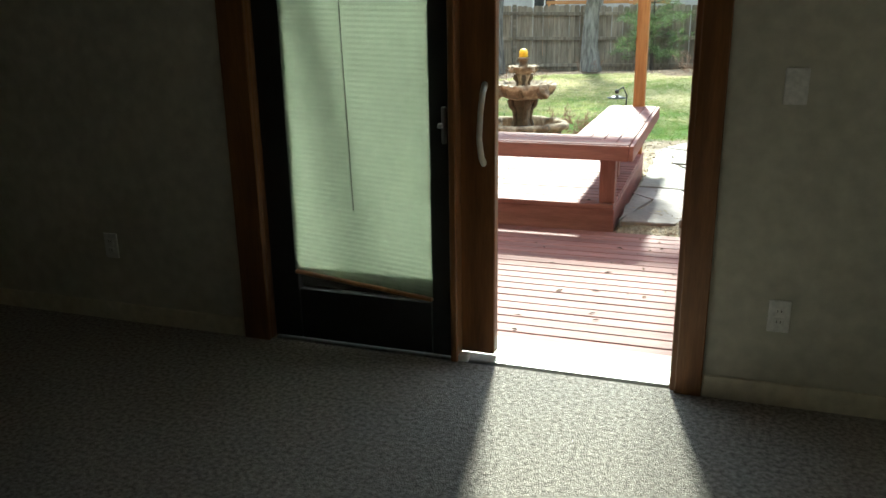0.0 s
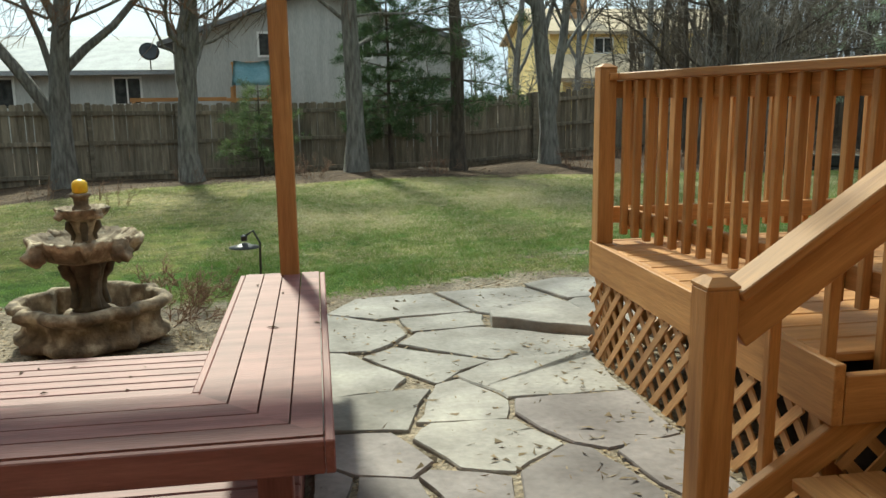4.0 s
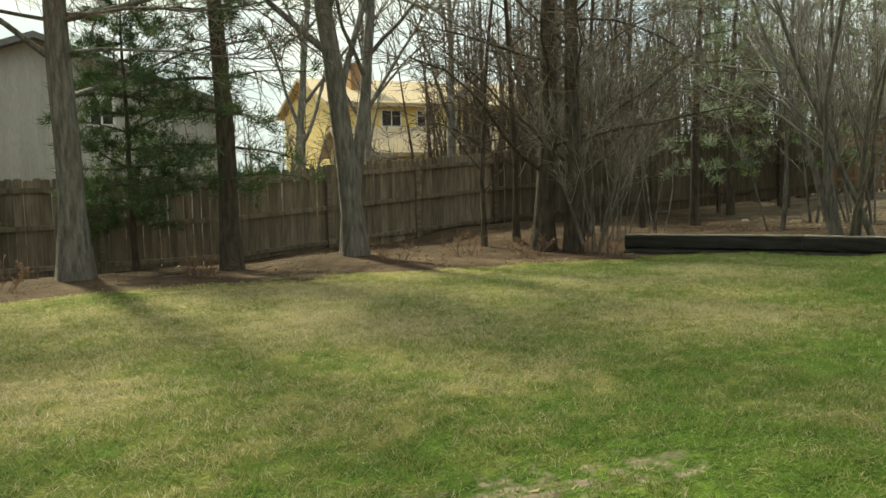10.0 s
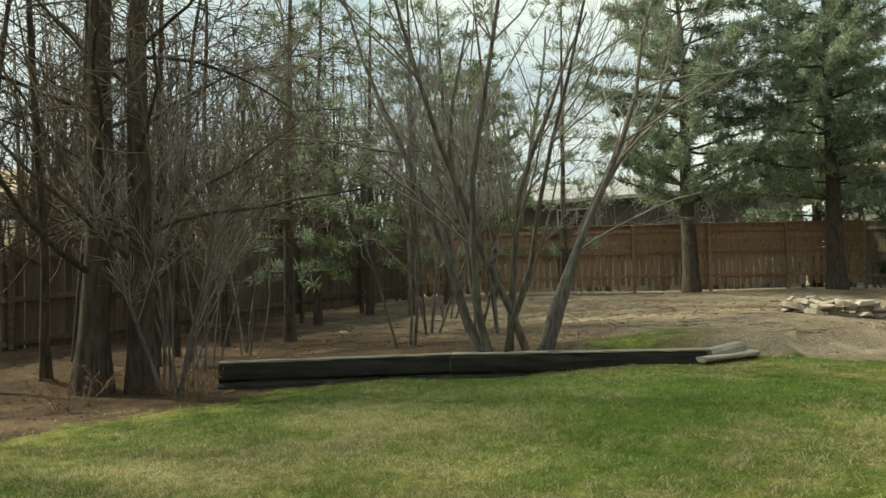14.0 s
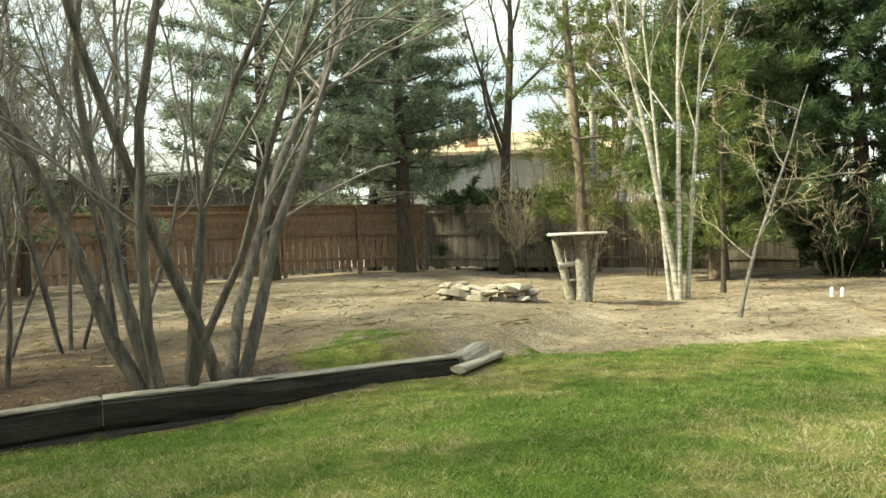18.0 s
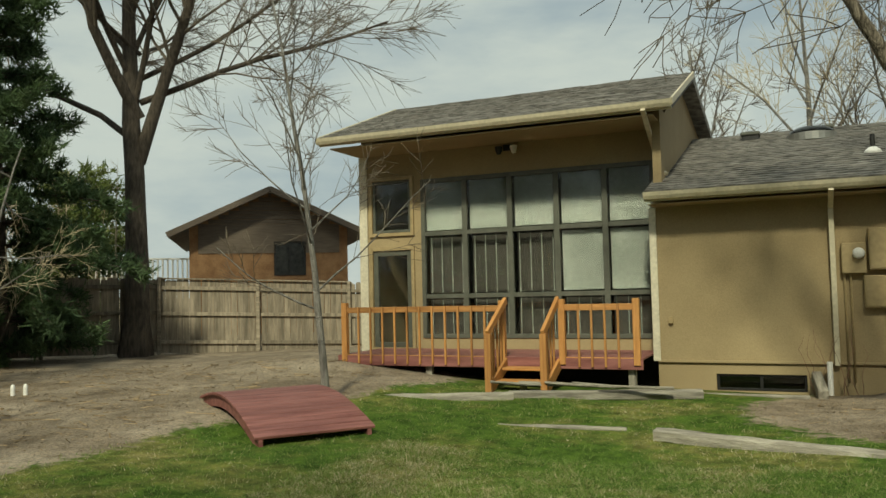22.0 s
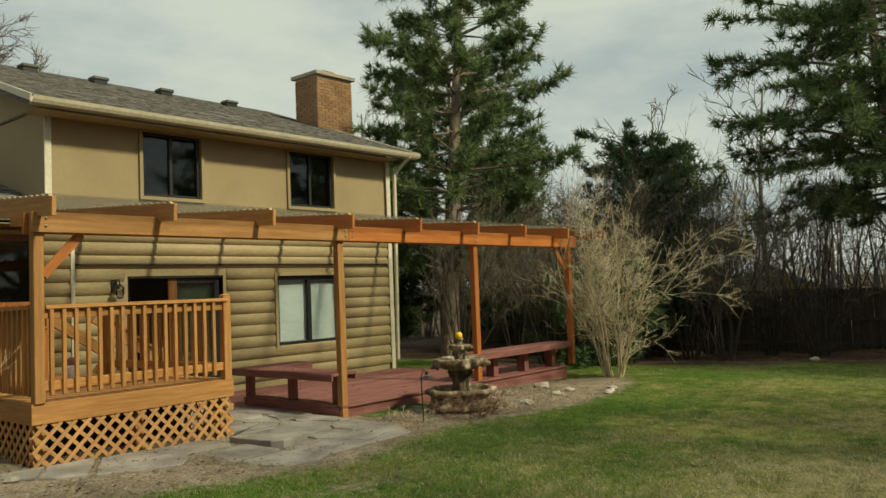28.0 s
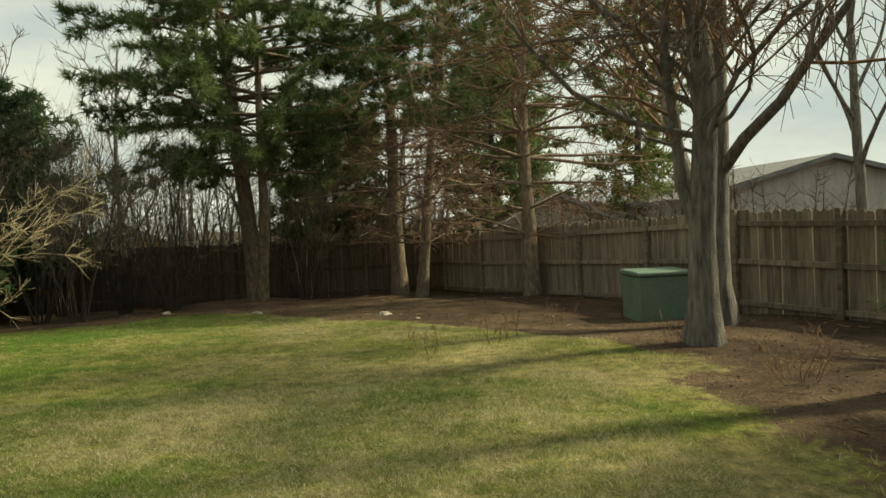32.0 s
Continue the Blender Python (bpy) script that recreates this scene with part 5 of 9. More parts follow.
# steps up from the red deck
st = thing("deck_steps", (1.1, 1.7, -0.05), "new cedar steps up to the raised deck with a sloping handrail", "steps")
for i, (xa, zt) in enumerate(((0.67, 0.125), (0.95, 0.30), (1.25, 0.47))):
    bx("tread", st, "cedar", xa, xa + 0.145, 1.02, 2.23, zt - 0.036, zt)
    bx("tread", st, "cedar", xa + 0.15, xa + 0.295, 1.02, 2.23, zt - 0.036, zt)
    bx("riser", st, "cedar", xa + 0.02, xa + 0.045, 1.03, 2.22, zt - 0.175, zt - 0.037)
for y_ in (1.04, 2.18):
    bm = bmesh.new()
    pr = [(0.70, -0.05), (1.60, -0.05), (1.60, 0.46), (1.27, 0.43), (1.27, 0.26), (0.97, 0.26), (0.97, 0.09), (0.70, 0.09)]
    a = [bm.verts.new((x, y_, z)) for x, z in pr]
    c = [bm.verts.new((x, y_ + 0.036, z)) for x, z in pr]
    bm.faces.new(a)
    bm.faces.new(c[::-1])
    for i in range(len(pr)):
        j = (i + 1) % len(pr)
        bm.faces.new((a[i], c[i], c[j], a[j]))
    bmesh.ops.recalc_face_normals(bm, faces=bm.faces)
    part("stringer", bm, "cedar", st)
nb = bx("newel_post", st, "cedar", 0.66, 0.76, 2.235, 2.335, -0.05, 0.88, 0.006)
b = lathe([(0.071, 0), (0.071, 0.008), (0.035, 0.03)], 4)
bmesh.ops.rotate(b, verts=b.verts, cent=(0, 0, 0), matrix=Matrix.Rotation(math.pi / 4, 3, "Z"))
part("newel_cap", b, "cedar", nb, at=(0.71, 2.285, 0.88))
beam("hand_rail", st, "cedar", (0.76, 2.285, 0.76), (1.62, 2.285, 1.36), 0.04, 0.15)
beam("hand_rail_cap", st, "cedar", (0.76, 2.285, 0.855), (1.62, 2.285, 1.455), 0.12, 0.03)
beam("lower_hand_rail", st, "cedar", (0.76, 2.285, 0.14), (1.62, 2.285, 0.74), 0.04, 0.10)
for i in range(4):
    x = 0.93 + i * 0.185
    zb = 0.14 + (x - 0.76) * 0.70
    bx("baluster", st, "cedar", x - 0.018, x + 0.018, 2.322, 2.358, zb + 0.0, zb + 0.62)
beam("hand_rail", st, "cedar", (0.74, 1.0, 0.76), (1.62, 1.0, 1.36), 0.04, 0.15)
bx("newel_post", st, "cedar", 1.58, 1.67, 0.95, 1.05, DZ, 1.5, 0.006)

# ---- pergola ----
pg = thing("pergola", (-1.5, 4.36, 0.0), "cedar pergola with sloping rafters and a clear corrugated roof", "pergola")
PY = 4.36
for x, zb in ((3.17, DZ), (-0.55, -0.04), (-3.33, 0.12), (-6.06, 0.12)):
    bx("post", pg, "cedar" if x > -1 else "cedarp", x - 0.048, x + 0.048, PY - 0.03, PY + 0.066, zb, 2.21 if x < 3 else 2.37, 0.006)
for xa, xc in ((3.25, -0.66), (-0.66, -3.3), (-3.3, -6.25)):
    bx("beam", pg, "cedar" if xa > 0 else "cedarp", xc + 0.002, xa - 0.002, PY + 0.07, PY + 0.108, 2.20, 2.39)
    bx("beam", pg, "cedarp", xc + 0.002, xa - 0.002, PY - 0.108, PY - 0.07, 2.20, 2.39)
def rafter_top(y):
    """The rafters fall from the house to the front beams."""
    return 2.80 - (y - 0.25) / 4.53 * 0.30


bx("ledger", pg, "cedarp", -6.3, 1.2, YW + 0.046, YW + 0.085, 2.62, 2.80)
rx = [3.18, 1.98, 0.75, -0.46, -1.71, -2.98, -4.20, -5.48, -6.72]
for i, x in enumerate(rx):
    ya, yb = (0.76 if x > 1.2 else 0.25), PY + 0.42
    beam("rafter", pg, "cedar" if x > 0 else "cedarp", (x, ya, rafter_top(ya) - 0.0875), (x, yb, rafter_top(yb) - 0.0875), 0.04, 0.175)
PITCH = 0.125


def wave(y):
    return 0.010 * math.cos(2 * math.pi * (y - 0.8) / PITCH)


# wavy strips on the rafters carry a sheet of clear corrugated plastic
for i, x in enumerate(rx):
    bm = bmesh.new()
    ys = [0.80 + PITCH * k / 6 for k in range(int((4.74 - 0.80) / PITCH * 6))]
    for k, (p, q) in enumerate(zip(ys, ys[1:])):
        v = [bm.verts.new((xx, y_, z_)) for xx in (-0.018, 0.018) for y_, z_ in ((p, rafter_top(p) + 0.001), (q, rafter_top(q) + 0.001), (q, rafter_top(q) + 0.016 + wave(q)), (p, rafter_top(p) + 0.016 + wave(p)))]
        for f in ((0, 3, 2, 1), (4, 5, 6, 7), (3, 7, 6, 2)) + (((0, 4, 7, 3),) if k == 0 else ()) + (((1, 2, 6, 5),) if k == len(ys) - 2 else ()):
            bm.faces.new([v[j] for j in f])
    part("closure_strip", bm, "strip", pg, "pale wavy closure strip", at=(x, 0, 0))
for xa, xc in ((-6.95, -3.6), (-3.58, -0.2), (-0.18, 3.22)):
    bm = bmesh.new()
    rows = []
    for k in range(int((4.72 - 0.82) / PITCH * 8)):
        y_ = 0.82 + PITCH * k / 8
        rows.append([bm.verts.new((xx, y_, rafter_top(y_) + 0.019 + wave(y_))) for xx in (xa, xc)])
    for p, q in zip(rows, rows[1:]):
        bm.faces.new((p[0], p[1], q[1], q[0]))
    bmesh.ops.solidify(bm, geom=bm.faces[:], thickness=0.0015)
    part("roof_sheet", bm, "clear", pg, "clear corrugated plastic roof sheet", smooth=True)
for x, s in ((3.17, -1), (-6.06, 1)):
    beam("brace", pg, "cedarp", (x + 0.06 * s, PY, 1.80), (x + 0.42 * s, PY, 2.20), 0.036, 0.088)
for x in (3.12, -0.60, -0.72, -3.28, -6.1):
    for z in (2.26, 2.33):
        put("bolt", tube_mesh("bolt", [([(x, PY + 0.108, z), (x, PY + 0.118, z)], [0.012, 0.012])], "metal", 8), None, pg)


# ---- fountain ----
def fountain(x, y, z):
    f = thing("fountain", (x, y, z), "weathered cast-stone tiered fountain with lion heads and a yellow cap", "fountain")

    def quatrefoil(a):
        # four round lobes with square shoulders between them
        p = (a + math.pi / 4) % (math.pi / 2) - math.pi / 4
        lobe = 0.50 * math.cos(p) + math.sqrt(max(0.0, 0.24 - 0.25 * math.sin(p) ** 2))
        return 0.92 * max(lobe, 0.70 / max(abs(math.cos(a)), abs(math.sin(a))))

    def scallop(a):
        return 1 + 0.05 * abs(math.cos(4 * a)) + 0.05 * math.cos(4 * a + 0.8)
    part("basin", lathe([(0.47, 0), (0.50, 0.02), (0.50, 0.06), (0.455, 0.08), (0.44, 0.12), (0.445, 0.165), (0.49, 0.19), (0.525, 0.21), (0.53, 0.235), (0.50, 0.262), (0.455, 0.262), (0.435, 0.235), (0.425, 0.1), (0.3, 0.085)], 96, shape=quatrefoil), "fount", f, at=(x, y, z), smooth=True)
    part("plinth", lathe([(0.16, 0), (0.16, 0.09), (0.145, 0.105), (0.1, 0.11)], 36), "fount", f, at=(x, y, z + 0.08), smooth=True)
    part("pedestal", lathe([(0.11, 0), (0.085, 0.03), (0.07, 0.08), (0.075, 0.16), (0.095, 0.24), (0.12, 0.30), (0.11, 0.33)], 36), "fountd", f, at=(x, y, z + 0.19), smooth=True)
    for i in range(4):
        a = i * math.pi / 2 + 0.6
        c, s_ = math.cos(a), math.sin(a)
        pts = [(x + r_ * c, y + r_ * s_, z + h_) for r_, h_ in ((0.095, 0.21), (0.08, 0.30), (0.092, 0.38), (0.125, 0.42), (0.14, 0.465), (0.10, 0.50))]
        put("bracket", tube_mesh("bracket", [(pts, [0.032, 0.024, 0.024, 0.03, 0.034, 0.022])], "fountd", 8), None, f)
    def worn(bm, depth, size, low_z=-9.0):
        for v in bm.verts:
            if v.co.z > low_z:
                p = v.co / size + Vector((3.1, 0.7, 1.9))
                k = depth * (noise.noise(p) + 0.6 * noise.noise(p * 2.1))
                v.co += Vector((v.co.x, v.co.y, 0)).normalized() * k + Vector((0, 0, 0.6 * depth * noise.noise(p * 1.3 + Vector((9, 0, 0)))))
        return bm
    low = part("lower_bowl", worn(lathe([(0.10, -0.02), (0.18, 0.0), (0.26, 0.04), (0.305, 0.095), (0.32, 0.135), (0.305, 0.15), (0.27, 0.125), (0.18, 0.08), (0.07, 0.07)], 144, shape=scallop), 0.026, 0.035, 0.03), "fount", f, at=(x, y, z + 0.50), smooth=True)
    part("stem", lathe([(0.08, 0), (0.065, 0.03), (0.05, 0.08), (0.065, 0.13), (0.08, 0.17)], 24), "fount", f, at=(x, y, z + 0.575), smooth=True)
    for i in range(4):
        a = i * math.pi / 2 + 0.3
        c, s_ = math.cos(a), math.sin(a)
        pts = [(x + r_ * c, y + r_ * s_, z + h_) for r_, h_ in ((0.058, 0.62), (0.054, 0.66), (0.08, 0.70), (0.08, 0.735))]
        put("bracket", tube_mesh("bracket", [(pts, [0.02, 0.02, 0.026, 0.018])], "fountd", 8), None, f)
    top = part("upper_bowl", worn(lathe([(0.05, 0), (0.095, 0.015), (0.132, 0.05), (0.15, 0.078), (0.138, 0.085), (0.118, 0.068), (0.05, 0.05)], 96, shape=scallop), 0.014, 0.024, 0.01), "fount", f, at=(x, y, z + 0.735), smooth=True)
    part("finial", lathe([(0.05, 0), (0.055, 0.03), (0.04, 0.05), (0.045, 0.09), (0.058, 0.10), (0.058, 0.115), (0.03, 0.12)], 20), "fount", f, at=(x, y, z + 0.785), smooth=True)
    part("yellow_cap", lathe([(0.03, 0), (0.043, 0.01), (0.045, 0.04), (0.042, 0.065), (0.03, 0.08), (0.012, 0.086)], 20), "yellow", f, "bright yellow cap", at=(x, y, z + 0.90), smooth=True)
    # mask heads hang from the rims
    for rr, hz, sc, n_, bowl in ((0.315, 0.58, 0.058, 4, low), (0.15, 0.785, 0.024, 4, top)):
        for i in range(n_):
            a = i * 2 * math.pi / n_ + 0.9
            bm = bmesh.new()
            bmesh.ops.create_icosphere(bm, subdivisions=3, radius=sc)
            for v in bm.verts:
                v.co *= 1 + 0.32 * noise.noise(v.co * (1.6 / sc) + Vector((i, 0, 0))) + 0.28 * noise.noise(v.co * (3.2 / sc))
                v.co.z *= 1.2
                if v.co.x > 0.3 * sc and v.co.z < 0:
                    v.co.x *= 1.45
            bmesh.ops.rotate(bm, cent=(0, 0, 0), matrix=Matrix.Rotation(a, 3, "Z"), verts=bm.verts)
            part("mask_head", bm, "fount", bowl, at=(x + rr * math.cos(a), y + rr * math.sin(a), z + hz), smooth=True)


fountain(-1.80, 5.29, -0.02)


def path_light(x, y, z):
    p = thing("path_light", (x, y, z), "small dark path light on a curved stem", "lamp")
    put("stem", tube_mesh("stem", [([(x, y, z - 0.05), (x + 0.015, y, z + 0.34), (x + 0.02, y, z + 0.54), (x - 0.02, y, z + 0.62), (x - 0.08, y, z + 0.58)], [0.008] * 5)], "dark", 8), None, p)
    sh = part("shade", lathe([(0.10, 0), (0.101, 0.004), (0.05, 0.016), (0.02, 0.03)], 24), "dark", p, at=(x - 0.08, y, z + 0.51), smooth=True)
    part("bulb_holder", lathe([(0.02, 0), (0.022, 0.03), (0.01, 0.04)], 12), "dark", sh, at=(x - 0.08, y, z + 0.555))


path_light(-0.80, 5.52, -0.04)


# ---- flagstone path ----
def flagstones():
    """Irregular slabs: cells round scattered centres, clipped to the paved area, with gaps between them."""
    fl = tagged(thing("flagstone_path", (0.8, 4.0, -0.05), "dry-laid pale sandstone flagstone path", "path"), kind="structure")
    rnd = random.Random(12)
    seeds = []
    area = [(-0.46, 2.375), (1.06, 2.375), (1.06, 4.44), (3.2, 4.44), (3.75, 4.4), (3.3, 5.0), (2.7, 5.32), (2.15, 5.5), (1.75, 6.15), (1.43, 6.22), (1.15, 6.05), (0.46, 5.98), (-0.16, 5.92), (-0.45, 5.4), (-0.42, 4.6)]
    hand = [(-0.22, 5.12), (0.13, 5.62), (0.34, 5.20), (0.90, 5.78), (1.50, 5.86), (1.00, 5.02), (0.56, 4.64), (0.22, 4.36), (-0.28, 4.22), (0.64, 4.04), (-0.10, 3.72), (0.25, 3.70), (0.68, 3.46),
            (-0.20, 3.22), (0.34, 3.27), (-0.20, 2.76), (0.13, 2.84), (0.52, 2.84), (-0.45, 2.93), (0.92, 2.84), (0.34, 2.44), (1.95, 4.75), (1.72, 5.30), (2.5, 5.0), (3.05, 4.62), (3.5, 4.5)]
    tops = {5: 0.06}

    def clip(poly, nx, ny, c):
        out = []
        for i in range(len(poly)):
            p, q = poly[i], poly[(i + 1) % len(poly)]
            dp, dq = p[0] * nx + p[1] * ny - c, q[0] * nx + q[1] * ny - c
            if dp <= 0:
                out.append(p)
            if dp * dq < 0:
                t = dp / (dp - dq)
                out.append((p[0] + (q[0] - p[0]) * t, p[1] + (q[1] - p[1]) * t))
        return out
    for i, s in enumerate(hand):
        poly = list(area)
        for j, o in enumerate(hand):
            if i == j:
                continue
            nx, ny = o[0] - s[0], o[1] - s[1]
            L = math.hypot(nx, ny)
            if L > 2.6:
                continue
            nx, ny = nx / L, ny / L
            tw = 0.34 * math.sin(3.1 * (i + j) + i * j)
            nx, ny = nx * math.cos(tw) - ny * math.sin(tw), nx * math.sin(tw) + ny * math.cos(tw)
            f = 0.5 + 0.08 * (math.sin(i * 2.3) - math.sin(j * 2.3))
            mx, my = s[0] + (o[0] - s[0]) * f, s[1] + (o[1] - s[1]) * f
            poly = clip(poly, nx, ny, mx * nx + my * ny - rnd.uniform(0.004, 0.028))
            if len(poly) < 3:
                break
        if len(poly) < 3:
            continue
        # uneven edges
        fine = []
        for k in range(len(poly)):
            p, q = poly[k], poly[(k + 1) % len(poly)]
            m = max(1, int(math.hypot(q[0] - p[0], q[1] - p[1]) / 0.09))
            for u in range(m):
                x, y = p[0] + (q[0] - p[0]) * u / m, p[1] + (q[1] - p[1]) * u / m
                w = Vector((x * 4.5, y * 4.5, i))
                fine.append((x + 0.03 * noise.noise(w), y + 0.03 * noise.noise(w + Vector((9, 0, 0)))))
        zt = tops.get(i, 0.0) + gz(*s) + rnd.uniform(0.012, 0.024)
        tx, ty = rnd.uniform(-0.012, 0.012), rnd.uniform(-0.012, 0.012)
        bm = bmesh.new()
        cx = sum(p[0] for p in fine) / len(fine)
        cy = sum(p[1] for p in fine) / len(fine)

        def ring(sc, dz):
            return [bm.verts.new((cx + (x - cx) * sc, cy + (y - cy) * sc, zt + dz + (x - cx) * tx + (y - cy) * ty)) for x, y in fine]
        r0, r1, r2 = ring(0.99, -0.09), ring(1.0, -0.008), ring(0.982, 0.0)
        for a, c in ((r0, r1), (r1, r2)):
            for k in range(len(fine)):
                k2 = (k + 1) % len(fine)
                bm.faces.new((a[k], a[k2], c[k2], c[k]))
        bm.faces.new(r2)
        bmesh.ops.recalc_face_normals(bm, faces=bm.faces)
        part("flagstone", bm, "flagm" if s[1] < 3.6 and i % 7 else "flag", fl)


flagstones()


# ---- wall things on the house ----
def lantern(x, y, z):
    l_ = thing("wall_lantern", (x, y, z), "black wall lantern with a scrolled arm beside the sliding door", "lamp")
    bx("back_plate", l_, "dark", x - 0.05, x + 0.05, y, y + 0.02, z - 0.1, z + 0.1)
    put("arm", tube_mesh("arm", [([(x, y + 0.01, z), (x, y + 0.08, z + 0.09), (x, y + 0.15, z + 0.1), (x, y + 0.18, z + 0.03)], [0.009] * 4)], "dark", 8), None, l_)
    part("cap", lathe([(0.075, 0), (0.06, 0.03), (0.02, 0.07), (0.01, 0.1)], 16), "dark", l_, at=(x, y + 0.18, z - 0.05))
    part("glass_body", lathe([(0.05, 0), (0.065, 0.06), (0.06, 0.12)], 12), "glass", l_, at=(x, y + 0.18, z - 0.17))
    part("base_cup", lathe([(0.02, 0), (0.055, 0.02), (0.05, 0.03)], 12), "dark", l_, at=(x, y + 0.18, z - 0.2))


lantern(0.30, YW + 0.05, 1.78)
ch = thing("chimney", (-6.3, -2.2, 0), "orange-tan brick chimney at the end of the house", "chimney")
bx("stack_core", ch, "mortar", -6.90, -5.84, -2.80, -2.02, -0.3, 6.66, 0)
bx("cap", ch, "mortar", -6.98, -5.76, -2.88, -1.94, 6.66, 6.74)
bx("flue", ch, "brick", -6.55, -6.2, -2.6, -2.2, 6.74, 6.86)
zz, row = 5.0, 0
while zz < 6.6:
    off = 0.11 if row % 2 else 0.0
    xx = -6.91 + off - 0.22
    while xx < -5.83:
        a, c = max(xx, -6.912), min(xx + 0.205, -5.828)
        if c - a > 0.04:
            bx("brick", ch, "brick", a, c, -2.02, -2.008, zz, zz + 0.062, 0.002)
        xx += 0.216
    yy = -2.80 + off - 0.22
    while yy < -2.03:
        a, c = max(yy, -2.80), min(yy + 0.205, -2.022)
        if c - a > 0.04:
            bx("brick", ch, "brick", -5.84, -5.828, a, c, zz, zz + 0.062, 0.002)
        yy += 0.216
    zz += 0.073
    row += 1


def roof_vent(x, y, z, kind="box"):
    v = thing("roof_vent", (x, y, z), "small dark roof vent on the shingles" if kind == "box" else "vent pipe with a white flashing on the shingles", "vent")
    if kind == "box":
        bx("hood", v, "greyfr", x - 0.17, x + 0.17, y - 0.14, y + 0.14, z + 0.06, z + 0.13, 0.02)
        bx("throat", v, "dark", x - 0.14, x + 0.14, y - 0.11, y + 0.11, z - 0.08, z + 0.062)
    else:
        part("flashing", lathe([(0.14, -0.03), (0.10, 0.03), (0.05, 0.07)], 16), "white", v, at=(x, y, z), smooth=True)
        part("pipe", lathe([(0.035, 0), (0.035, 0.26)], 12), "dark", v, at=(x, y, z))


def zlow(y):
    return 2.83 + (0.62 - y) / 4.92 * 1.53


def zup(y):
    return 4.46 + (0.60 - y) / 5.2 * 1.84


for x in (7.5, 6.3, 4.6, 2.2):
    roof_vent(x, -3.6, zlow(-3.6))
for x in (-0.2, -1.6, -3.1, -4.8):
    roof_vent(x, -4.0, zup(-4.0))
roof_vent(5.75, -1.2, zlow(-1.2), "pipe")
sk = thing("skylight", (6.6, -3.2, zlow(-3.2)), "low bluish skylight dome on the shingles", "skylight")
part("dome", lathe([(0.36, 0.0), (0.35, 0.06), (0.25, 0.12), (0.1, 0.14)], 24), "glassd", sk, at=(6.5, -3.3, zlow(-3.3) + 0.03), smooth=True)
part("curb", lathe([(0.40, -0.1), (0.40, 0.035), (0.36, 0.035)], 24), "metal", sk, at=(6.5, -3.3, zlow(-3.3)))
fl = thing("flood_light", (11.1, YG, 3.95), "twin spotlight under the high eave", "lamp")
bx("mount", fl, "dark", 11.02, 11.18, YG + 0.002, YG + 0.04, 3.80, 3.90)
for dx, mt in ((-0.12, "white"), (0.14, "dark")):
    part("spot", lathe([(0.03, 0), (0.05, 0.05), (0.065, 0.12), (0.06, 0.125)], 16), mt, fl, at=(11.1 + dx, YG + 0.09, 3.74))


